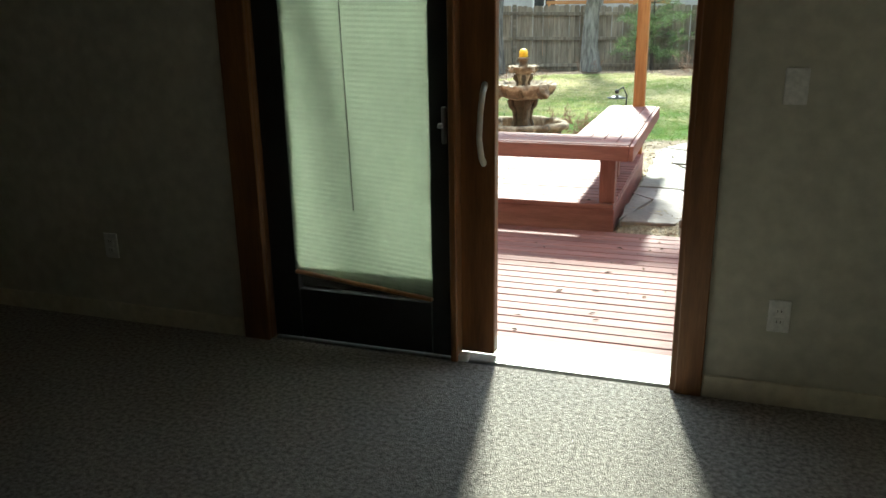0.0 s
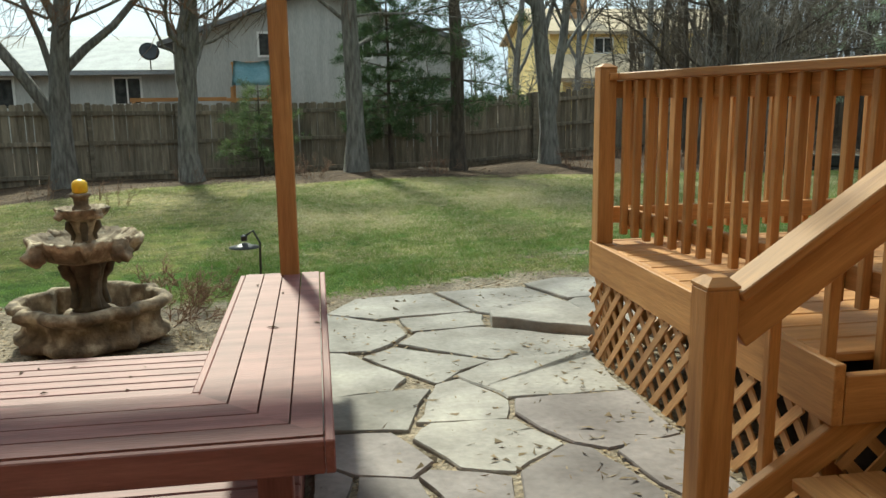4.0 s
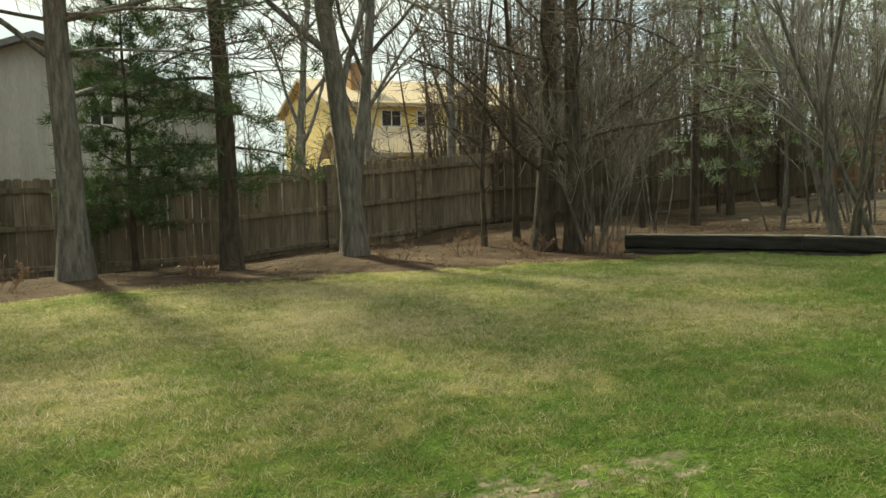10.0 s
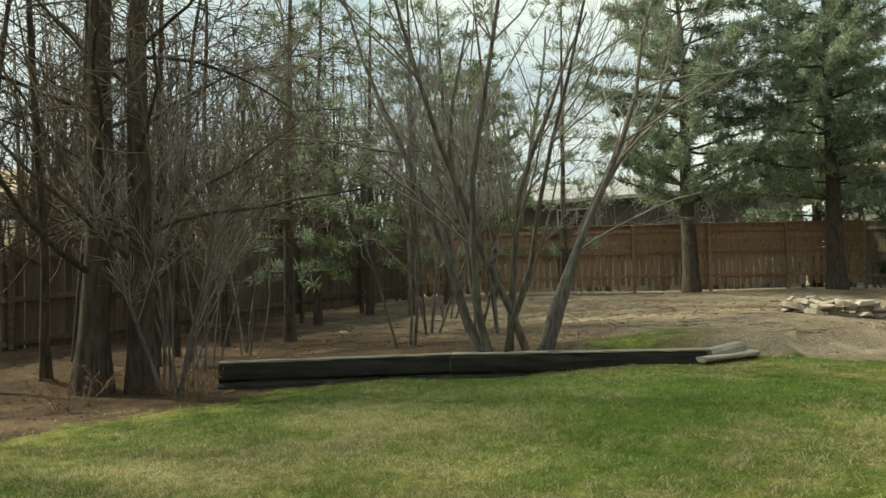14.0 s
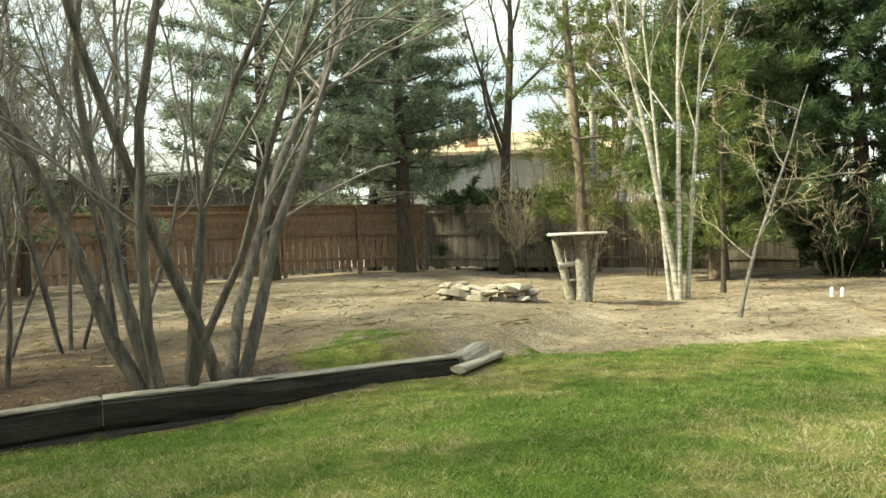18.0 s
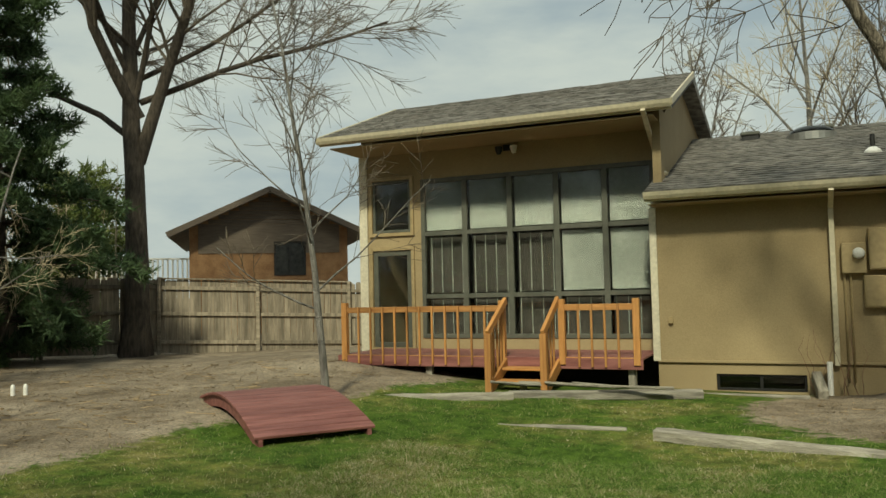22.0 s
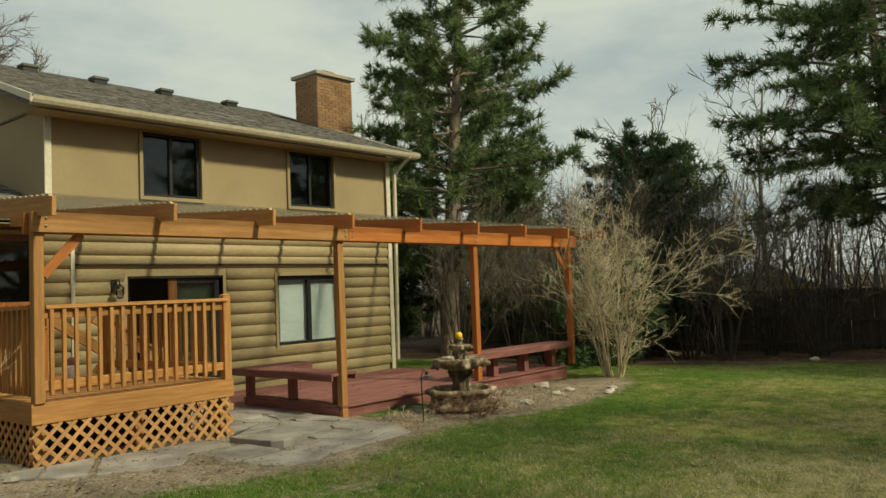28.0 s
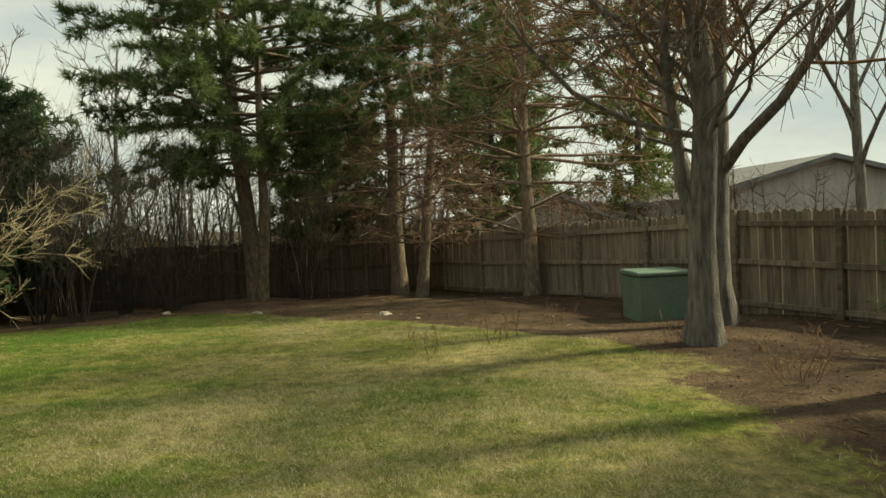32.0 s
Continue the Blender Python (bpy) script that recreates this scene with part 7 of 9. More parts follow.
fence("north_fence", [(-17.2, 13.5), (-7.0, 17.9), (-3.5, 19.6), (3.0, 19.9), (9.3, 20.9)], [1.12, 1.45, 1.38, 1.40, 1.80], "fence", "weathered grey-brown board fence along the back of the yard", side=-1, seed=1)
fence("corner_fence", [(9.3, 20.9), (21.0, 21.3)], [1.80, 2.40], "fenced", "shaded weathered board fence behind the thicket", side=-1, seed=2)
fence("east_fence", [(21.0, 21.3), (25.4, 16.2), (28.3, 10.3)], [2.42, 2.46, 2.42], "fencer", "reddish-brown fence of gapped low pickets below solid upper boards", side=-1, height=1.78, low=1.06, back=True, gaps=0.045, cap=True, seed=3)
fence("side_fence", [(28.3, 10.3), (25.9, 3.0), (21.3, -3.4)], [2.42, 2.15, 2.0], "fence", "weathered grey board fence behind the birches", side=-1, seed=4)
fence("gate_fence", [(21.3, -3.4), (17.6, -6.4)], [1.98, 1.80], "fence", "weathered grey-green board fence with a cap rail", side=-1, cap=True, seed=5)
fence("house_fence", [(17.6, -6.4), (13.9, -7.0)], [1.80, 1.75], "fence", "weathered grey board fence beside the house", side=-1, seed=6)
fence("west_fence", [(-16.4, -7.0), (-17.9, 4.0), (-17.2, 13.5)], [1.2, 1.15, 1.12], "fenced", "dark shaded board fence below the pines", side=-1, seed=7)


def patio_chair(x, y, z, ang):
    """A plain slatted wooden chair."""
    c = thing("patio_chair", (x, y, z), "weathered wooden slat chair on the raised deck", "chair")
    r = Matrix.Rotation(ang, 3, "Z")

    def bar(nm, p, q, w, h):
        beam(nm, c, "cedarp", Vector((x, y, z)) + r @ Vector(p), Vector((x, y, z)) + r @ Vector(q), w, h)
    for sx in (-0.25, 0.25):
        bar("leg", (sx, 0.24, 0.0), (sx, 0.24, 0.60), 0.045, 0.045)
        bar("leg", (sx, -0.24, 0.0), (sx, -0.36, 0.95), 0.045, 0.045)
        bar("arm", (sx, -0.30, 0.61), (sx, 0.28, 0.61), 0.07, 0.025)
        bar("side_rail", (sx, -0.25, 0.38), (sx, 0.24, 0.38), 0.03, 0.06)
    for i in range(5):
        bar("seat_slat", (-0.24, -0.2 + i * 0.1, 0.42), (0.24, -0.2 + i * 0.1, 0.42), 0.085, 0.02)
    for i in range(5):
        sx = -0.18 + i * 0.09
        bar("back_slat", (sx, -0.26, 0.45), (sx, -0.345, 0.92), 0.06, 0.015)
    bar("back_rail", (-0.27, -0.36, 0.93), (0.27, -0.36, 0.93), 0.05, 0.05)


patio_chair(2.35, 1.7, DZ, 0.5)
patio_chair(1.95, 0.9, DZ, -0.3)
cn = thing("canister", (2.05, 2.6, DZ), "red and white canister standing on the deck", "canister")
part("body", lathe([(0.07, 0), (0.075, 0.01), (0.075, 0.16), (0.06, 0.19)], 20), "white", cn, at=(2.05, 2.6, DZ), smooth=True)
part("cap", lathe([(0.06, 0), (0.06, 0.05), (0.03, 0.09)], 20), "redwood", cn, "red cap", at=(2.05, 2.6, DZ + 0.19), smooth=True)

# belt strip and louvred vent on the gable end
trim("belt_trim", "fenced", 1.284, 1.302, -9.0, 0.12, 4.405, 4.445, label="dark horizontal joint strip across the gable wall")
gv = thing("gable_vent", (1.29, -3.7, 5.25), "tan louvred vent near the top of the gable wall", "vent")
for lim in ((-3.90, -3.85, 5.22, 5.76), (-3.55, -3.50, 5.22, 5.76), (-3.85, -3.55, 5.22, 5.26), (-3.85, -3.55, 5.72, 5.76)):
    bx("frame", gv, "stucco", 1.284, 1.315, *lim)
# dark sheet in place of the shade behind the slats
bx("backing", gv, "void", 1.283, 1.288, -3.85, -3.55, 5.26, 5.72, 0)
for i in range(8):
    z = 5.275 + i * 0.056
    beam("slat", gv, "stucco", (1.30, -3.85, z), (1.30, -3.55, z), 0.03, 0.012, 0, roll=0.6)


# ---- trees ----
def soup(name, tri, mat):
    """A mesh of loose triangles from an array (n, 3, 3)."""
    n = len(tri)
    me = bpy.data.meshes.new(name)
    me.vertices.add(n * 3)
    me.vertices.foreach_set("co", np.ascontiguousarray(tri, dtype=np.float32).ravel())
    me.loops.add(n * 3)
    me.loops.foreach_set("vertex_index", np.arange(n * 3, dtype=np.int32))
    me.polygons.add(n)
    me.polygons.foreach_set("loop_start", np.arange(0, n * 3, 3, dtype=np.int32))
    me.update()
    me.materials.append(M[mat])
    return me


def tufts(c, d, k, length, width, spread, rng, loose=0.25):
    """k thin needles at each place c, leaning along d."""
    n = len(c)
    c = np.repeat(c, k, 0)
    d = np.repeat(d, k, 0)
    v = d + rng.normal(0, spread, (n * k, 3))
    v /= np.linalg.norm(v, axis=1, keepdims=True) + 1e-9
    v *= length * rng.uniform(0.6, 1.25, (n * k, 1))
    s = np.cross(v, rng.normal(0, 1, (n * k, 3)))
    s *= width / (np.linalg.norm(s, axis=1, keepdims=True) + 1e-9)
    o = rng.normal(0, length * loose, (n * k, 3))
    a = c + o
    return np.stack([a - s * 0.5, a + s * 0.5, a + v], 1)


def wander(rnd, p, d, length, n, wig, trop):
    pts = [p.copy()]
    for i in range(n):
        d = (d + Vector((rnd.uniform(-wig, wig), rnd.uniform(-wig, wig), rnd.uniform(-wig, wig) + trop))).normalized()
        p = p + d * (length / n)
        pts.append(p.copy())
    return pts


def off_axis(rnd, d, ang, az=None):
    d = d.normalized()
    u = d.orthogonal().normalized()
    w = d.cross(u)
    a = rnd.random() * 2 * math.pi if az is None else az
    return (d * math.cos(ang) + (u * math.cos(a) + w * math.sin(a)) * math.sin(ang)).normalized()


def bulk(name, me, parent, base):
    """Fine uncountable growth of a plant, joined into one part."""
    o = put(name, me, None, parent, base)
    o.location = -base
    return tagged(o, kind="stuff")


def bare_tree(name, base, label, height=8.0, r=0.18, clear=2.2, limbs=7, kids=(6, 6, 4), ang=0.6, wig=0.10, trop=(0.03, 0.05, 0.02), bark="bark", twig="twig", lean=(0, 0), seed=1, stems=(), thick=1.0, cat="tree", twr=0.008, shrink=(0.45, 0.42, 0.5), group="", far=False, extra=(), limb_r=0.55):
    """A leafless tree: trunk, limbs, branches and twigs. stems: (lean x, lean y, height, radius) of further trunks from the same foot."""
    rnd = random.Random(seed)
    base = Vector(base)
    t = thing(name, base, label, cat, group)
    mid, fine, hair, trunks = [], [], [], []

    def grow(p, d, L, rad, lev):
        n = (8, 6, 4, 2)[lev]
        pts = wander(rnd, p, d, L, n, wig * (1, 1.5, 1.9, 2.2)[lev], trop[min(lev, 2)])
        end = (0.25, 0.3, 0.4, 0.5)[lev]
        radii = [max(rad * (1 - (1 - end) * i / n), twr * 0.5) for i in range(n + 1)]
        (mid, mid, fine, hair)[lev].append((pts, radii))
        if lev < 3:
            for k in range(kids[lev]):
                u = rnd.uniform(0.28, 0.97)
                i = min(n - 1, int(u * n))
                q = pts[i].lerp(pts[i + 1], u * n - i)
                dd = off_axis(rnd, pts[i + 1] - pts[i], rnd.uniform(0.35, 0.95))
                grow(q, dd, L * shrink[lev] * rnd.uniform(0.7, 1.3) * (1.15 - 0.5 * u), max(radii[i] * 0.36, twr), lev + 1)

    for si, (lx, ly, hgt, rr) in enumerate(((*lean, height, r), *stems)):
        d0 = Vector((lx, ly, 1)).normalized()
        n = 12
        pts = wander(rnd, base - Vector((0, 0, 0.15)) + Vector((0.9 * r * si * math.cos(si * 2.4), 0.9 * r * si * math.sin(si * 2.4), 0)), d0, hgt, n, wig * 0.55, 0.02)
        radii = [rr * (1.0 - 0.78 * (i / n)) for i in range(n + 1)]
        radii[0] = rr * 1.35
        if si == 0:
            # the foot flares with a few root swellings
            vs, fs = tube(pts, radii, 14)
            me = bpy.data.meshes.new("trunk")
            vv = []
            for i, v in enumerate(vs):
                c = pts[i // 14]
                k = 1 + 0.10 * noise.noise(Vector((v.x * 3, v.y * 3, v.z * 1.3))) + (0.18 * math.cos(5 * (i % 14) * 2 * math.pi / 14) * (i < 14))
                vv.append(c + (v - c) * k)
            me.from_pydata(vv, [], fs)
            me.materials.append(M[bark])
            me.polygons.foreach_set("use_smooth", [True] * len(me.polygons))
            put("trunk", me, None, t, base).location = -base
        else:
            trunks.append((pts, radii))
        for k in range(limbs):
            u = clear / hgt + (1 - clear / hgt) * ((k + rnd.random() * 0.6) / limbs) * 0.95
            i = min(n - 1, int(u * n))
            q = pts[i].lerp(pts[i + 1], u * n - i)
            dd = off_axis(rnd, pts[i + 1] - pts[i], ang * rnd.uniform(0.7, 1.3), k * 2.4 + rnd.uniform(-0.5, 0.5))
            grow(q, dd, hgt * 0.48 * rnd.uniform(0.65, 1.1) * (1.1 - 0.6 * u) * thick, max(radii[i] * limb_r, 0.012), 1)
    for zh, d, L, rad in extra:
        grow(base + Vector((lean[0] * zh, lean[1] * zh, zh)), Vector(d).normalized(), L, rad, 1)
    for ln in trunks:
        put("trunk", tube_mesh("trunk", [ln], bark, 10), None, t, base).location = -base
    if far:
        bulk("limb_tangle", tube_mesh("limbs", mid, bark, 5), t, base)
    else:
        for ln in mid:
            put("limb", tube_mesh("limb", [ln], bark, 7), None, t, base).location = -base
    bulk("branch_tangle", tube_mesh("branches", fine, twig, 4), t, base)
    bulk("twig_tangle", tube_mesh("twigs", hair, twig, 3), t, base)
    return t


def pine(name, base, label, height=11.0, r=0.22, clear=2.6, whorls=14, per=5, reach=2.6, droop=-0.12, mat="needle", bark="barkp", k=20, length=0.17, width=0.012, dens=9.0, spread=0.55, seed=1, lean=(0, 0), stems=(), taper=0.75, dead=0, cat="tree", pom=False):
    """A conifer: trunk, limbs in whorls, and needle tufts along the outer parts of the limbs."""
    rnd = random.Random(seed)
    rng = np.random.default_rng(seed)
    base = Vector(base)
    t = thing(name, base, label, cat)
    limbs, bare, C, D = [], [], [], []
    k, width = int(k * 0.8 + 0.5), width * 1.2
    for si, (lx, ly, hgt, rr) in enumerate(((*lean, height, r), *stems)):
        n = 12
        foot = base - Vector((0, 0, 0.15)) + Vector((0.8 * r * si, 0.5 * r * si, 0))
        pts = wander(rnd, foot, Vector((lx, ly, 1)).normalized(), hgt, n, 0.035, 0.01)
        radii = [rr * (1 - 0.86 * i / n) for i in range(n + 1)]
        radii[0] = rr * 1.25
        o = put("trunk", tube_mesh("trunk", [(pts, radii)], bark, 12), None, t, base)
        o.location = -base
        for w in range(whorls):
            u = clear / hgt + (1 - clear / hgt) * (w + 0.3) / whorls
            i = min(n - 1, int(u * n))
            q = pts[i].lerp(pts[i + 1], u * n - i)
            f = (u - clear / hgt) / (1 - clear / hgt)
            L = reach * (min(1.0, 0.55 + f * 2.2) * (1 - taper * f)) + 0.25
            for b_ in range(per):
                az = b_ * 2 * math.pi / per + w * 1.3 + rnd.uniform(-0.4, 0.4)
                d = Vector((math.cos(az), math.sin(az), rnd.uniform(-0.05, 0.3)))
                ll = L * rnd.uniform(0.6, 1.15)
                bp = wander(rnd, q, d, ll, 5, 0.13, droop * (1 - f))
                limbs.append((bp, [max(0.035 * ll / 2.5 * (1 - 0.75 * s / 5), 0.006) for s in range(6)]))
                if w < dead:
                    for s in range(3, 6):
                        for _ in range(6):
                            bare.append((wander(rnd, bp[s - 1], off_axis(rnd, bp[s] - bp[s - 1], 0.8), ll * 0.42, 3, 0.3, 0.0), [0.007, 0.006, 0.005, 0.004]))
                    continue
                m = max(3, int(dens * ll))
                for s in range(m):
                    v = rnd.uniform(0.22, 1.02) if not pom else rnd.uniform(0.42, 1.04)
                    j = min(4, int(v * 5))
                    c = bp[j].lerp(bp[j + 1], min(1.0, v * 5 - j))
                    dd = (bp[j + 1] - bp[j]).normalized()
                    side = off_axis(rnd, dd, rnd.uniform(0.2, 1.1))
                    c = c + side * rnd.uniform(0, 0.30 * min(1.0, ll / 1.5))
                    C.append(c)
                    D.append(side * 0.7 + Vector((0, 0, 0.35)))
    bulk("bough_tangle", tube_mesh("limbs", limbs, bark, 5), t, base)
    if bare:
        bulk("dead_twig_tangle", tube_mesh("dead_twigs", bare, "twigr", 3), t, base)
    C, D = np.array(C), np.array(D)
    put("crown", soup("crown", tufts(C, D, k, length, width, 1.15 if pom else spread, rng, 0.08 if pom else 0.25), mat), None, t, base).location = -base
    return t


def shrub(name, base, label, height=3.5, stems=8, r=0.03, kids=(5, 4, 3), bark="bark", twig="twig", spread=0.25, wig=0.1, seed=1, twr=0.004, cat="shrub", clear=0.35, group=""):
    """Many thin stems from one foot, branching upward."""
    rnd = random.Random(seed)
    base = Vector(base)
    t = thing(name, base, label, cat, group)
    main, fine, hair = [], [], []
    for s in range(stems):
        a = s * 2.4 + rnd.random()
        d = Vector((spread * math.cos(a) * rnd.uniform(0.3, 1.2), spread * math.sin(a) * rnd.uniform(0.3, 1.2), 1)).normalized()
        L = height * rnd.uniform(0.7, 1.05)
        rr = r * rnd.uniform(0.6, 1.15)
        pts = wander(rnd, base + Vector((0.12 * math.cos(a), 0.12 * math.sin(a), -0.1)), d, L, 8, wig, 0.015)
        main.append((pts, [rr * (1 - 0.8 * i / 8) for i in range(9)]))
        for k in range(kids[0]):
            u = rnd.uniform(clear, 0.97)
            i = min(7, int(u * 8))
            p1 = wander(rnd, pts[i], off_axis(rnd, pts[i + 1] - pts[i], rnd.uniform(0.3, 0.8)), L * 0.35 * rnd.uniform(0.6, 1.2), 5, wig * 1.5, 0.05)
            r1 = max(rr * 0.4 * (1 - 0.5 * u), twr)
            fine.append((p1, [r1 * (1 - 0.5 * i_ / 5) for i_ in range(6)]))
            for k2 in range(kids[1]):
                j = rnd.randint(1, 4)
                p2 = wander(rnd, p1[j], off_axis(rnd, p1[j + 1] - p1[j], rnd.uniform(0.3, 0.9)), L * 0.16 * rnd.uniform(0.5, 1.3), 2, wig * 2, 0.03)
                hair.append((p2, [twr, twr * 0.8, twr * 0.5]))
                for k3 in range(kids[2]):
                    p3 = wander(rnd, p2[1], off_axis(rnd, p2[2] - p2[1], 0.6), L * 0.08, 1, wig * 2, 0.02)
                    hair.append((p3, [twr * 0.7, twr * 0.4]))
    for ln in main:
        put("stem", tube_mesh("stem", [ln], bark, 6), None, t, base).location = -base
    bulk("branch_tangle", tube_mesh("branches", fine, twig, 4), t, base)
    bulk("twig_tangle", tube_mesh("twigs", hair, twig, 3), t, base)
    return t


def gp(x, y, dz=0.0):
    return (x, y, gz(x, y) + dz)


# back of the yard
bare_tree("bare_tree", gp(0.40, 16.3), "tall straight grey-barked leafless tree by the back fence", 12, 0.19, 2.2, 16, (0, 12, 9), 1.0, 0.09, (0.02, -0.01, -0.04), seed=11, limb_r=0.28, twr=0.007, extra=((3.5, (0.6, -0.6, 0.0), 3.2, 0.03), (4.2, (-0.7, -0.5, 0.1), 3.6, 0.03), (3.0, (0.8, -0.3, 0.1), 3.0, 0.025), (4.8, (0.8, -0.4, 0.2), 3.6, 0.03), (3.4, (-0.8, 0.2, 0.1), 3.2, 0.028)))
bare_tree("bare_tree", gp(4.68, 17.23), "grey-barked leafless tree forking above the back fence", 10, 0.20, 2.4, 11, (0, 12, 9), 0.7, 0.12, (0.03, 0.0, -0.06), lean=(-0.05, 0), seed=12, limb_r=0.42, twr=0.007, stems=((0.22, 0.05, 8.5, 0.13),))
pine("spruce_tree", gp(2.60, 17.08), "thin spruce with sparse dark green boughs", 10, 0.17, 1.4, 17, 6, 1.7, -0.10, "needled", "barkd", 26, 0.15, 0.011, 11, seed=13)
bare_tree("bare_tree", gp(-2.68, 15.6), "grey leafless tree with a low fork near the lawn edge", 8.5, 0.185, 2.3, 7, (0, 13, 9), 0.85, 0.24, seed=14, lean=(0.02, 0.0), twig="twigr", twr=0.006, limb_r=0.19, extra=((1.2, (-0.1, -0.62, 1.0), 4.2, 0.085), (1.9, (0.3, 0.5, 1.0), 3.8, 0.045), (2.4, (-0.2, -0.9, 0.35), 4.6, 0.04), (3.0, (-0.3, -0.8, 0.45), 4.2, 0.035), (2.7, (0.15, -0.9, 0.3), 4.4, 0.03), (3.3, (-0.6, -0.6, 0.3), 4.2, 0.03), (2.2, (-0.4, -0.9, 0.2), 3.8, 0.025), (3.6, (0.0, -1.0, 0.2), 4.4, 0.03), (3.2, (0.9, -0.3, 0.25), 4.8, 0.035), (4.0, (0.95, -0.1, 0.2), 5.0, 0.035), (4.6, (0.9, 0.1, 0.3), 4.6, 0.03), (3.6, (0.8, -0.5, 0.3), 4.6, 0.03), (5.2, (0.9, -0.3, 0.4), 4.5, 0.03), (2.8, (0.9, 0.2, 0.15), 3.6, 0.025), (3.4, (-0.9, 0.1, 0.3), 3.8, 0.03), (4.2, (-0.9, -0.3, 0.3), 4.0, 0.03)))
bare_tree("bare_tree", gp(-5.3, 16.86), "large grey leafless tree with a low forked limb", 9, 0.225, 2.3, 12, (0, 12, 9), 0.75, 0.12, seed=15, twig="twigr", twr=0.007, extra=((1.25, (-0.42, -0.05, 1.0), 6.5, 0.125), (2.1, (-0.30, -0.1, 1.0), 4.5, 0.07), (3.0, (0.8, -0.4, 0.3), 3.8, 0.04), (2.6, (0.7, -0.7, 0.4), 3.4, 0.03), (3.2, (-0.8, -0.5, 0.4), 3.6, 0.035)))
pine("young_pine", gp(-1.6, 18.6), "young feathery pine in front of the fence", 2.2, 0.06, 0.5, 8, 5, 1.1, 0.0, "needle", "barkd", 24, 0.15, 0.010, 12, seed=16)
pine("young_pine", gp(1.3, 18.6), "young dark spruce in front of the fence", 5.2, 0.06, 0.9, 15, 6, 1.3, -0.03, "needled", "barkd", 26, 0.13, 0.011, 20, seed=17)
# thicket at the corner of the bed
for i, (x, y, h, r) in enumerate(((7.95, 16.6, 10, 0.19), (8.35, 16.2, 10.5, 0.16), (8.0, 17.6, 9, 0.06), (7.3, 17.6, 8, 0.05), (9.3, 17.2, 9, 0.055), (10.2, 17.9, 9, 0.05), (11.6, 18.4, 9, 0.06), (9.0, 18.6, 8, 0.045))):
    bare_tree("thicket_tree", gp(x, y), "dark leafless tree in a tangled thicket", h, r, 1.1, 22, (0, 6, 4), 1.05, 0.15, (0.02, 0.0, 0.0), "barkd", "twig", seed=30 + i, group="thicket trees", limb_r=0.22, thick=0.75)
for i, (x, y) in enumerate(((8.7, 15.9), (9.4, 16.3), (10.8, 17.0))):
    shrub("thicket_shrub", gp(x, y), "tangle of thin leafless stems in the thicket", 4.2, 5, 0.018, (7, 5, 3), "bark", "twig", 0.28, 0.15, seed=50 + i, group="thicket shrubs")
for i, (x, y, h) in enumerate(((12.6, 17.9, 8), (15.8, 20.1, 8.5), (18.3, 20.6, 9), (18.2, 19.2, 9), (20.4, 19.6, 9), (22.4, 19.3, 9.5), (23.6, 17.6, 9))):
    pine("sparse_evergreen", gp(x, y), "thin sparse evergreen among bare stems", h, 0.10, 1.2, 12, 4, 1.5, -0.04, "needle" if i % 2 else "needleb", "barkd", 16, 0.17, 0.024, 8, seed=60 + i)
# multi-stem shrubs behind the timber edging
for i, (x, y, h, n) in enumerate(((11.0, 12.88, 6.4, 5), (11.3, 12.5, 6.2, 3), (11.25, 14.47, 5.0, 3), (13.5, 14.74, 5.2, 4), (13.26, 14.08, 4.8, 3), (13.4, 15.5, 5.0, 4), (17.3, 17.6, 5.0, 4), (8.45, 15.87, 3.6, 6))):
    shrub("multi_stem_shrub", gp(x, y), "tall grey multi-stemmed leafless shrub behind the timbers", h, n, 0.058 if i < 2 else 0.03, (7, 5, 3) if i < 2 else (9, 6, 3), "barkm", "twigm", 0.50 if i < 2 else 0.36, 0.17 if i < 2 else 0.12, seed=70 + i, cat="shrub", group="shrubs in the bed", twr=0.0045)
# junipers by the red fence
pine("juniper", gp(25.0, 14.4), "broad blue-green juniper with a dark trunk", 9.5, 0.24, 2.5, 14, 7, 3.4, 0.05, "needleb", "barkd", 20, 0.2, 0.028, 17, 0.9, seed=81, taper=0.55)
pine("juniper", gp(26.8, 10.9), "broad blue-green juniper with a dark trunk", 9.0, 0.26, 2.5, 14, 7, 3.5, 0.05, "needleb", "barkd", 20, 0.2, 0.028, 17, 0.9, seed=82, taper=0.55)
bare_tree("bare_tree", gp(25.8, 8.2), "dark leafless tree by the fence", 9, 0.17, 2.6, 7, (0, 6, 4), 0.6, 0.1, bark="barkd", seed=83)
# dark evergreens behind the beginning of the side fence
for i, (x, y) in enumerate(((29.1, 9.3), (28.7, 8.0), (28.3, 6.7))):
    pine("evergreen_shrub", gp(x, y), "dark green evergreen shrub rising behind the side fence", 2.5, 0.07, 0.2, 9, 8, 1.2, 0.0, "needled", "barkd", 16, 0.17, 0.03, 13, 0.8, seed=87 + i, cat="shrub", taper=0.25)
for i, (x, y) in enumerate(((24.6, 6.2), (23.4, 5.0), (24.9, 7.9), (20.6, 1.9))):
    shrub("budding_shrub", gp(x, y), "thin budding shrub in front of the grey fence", 2.6, 7, 0.014, (6, 5, 3), "barkd", "twigp", 0.3, 0.15, seed=140 + i, twr=0.006, group="budding shrubs")
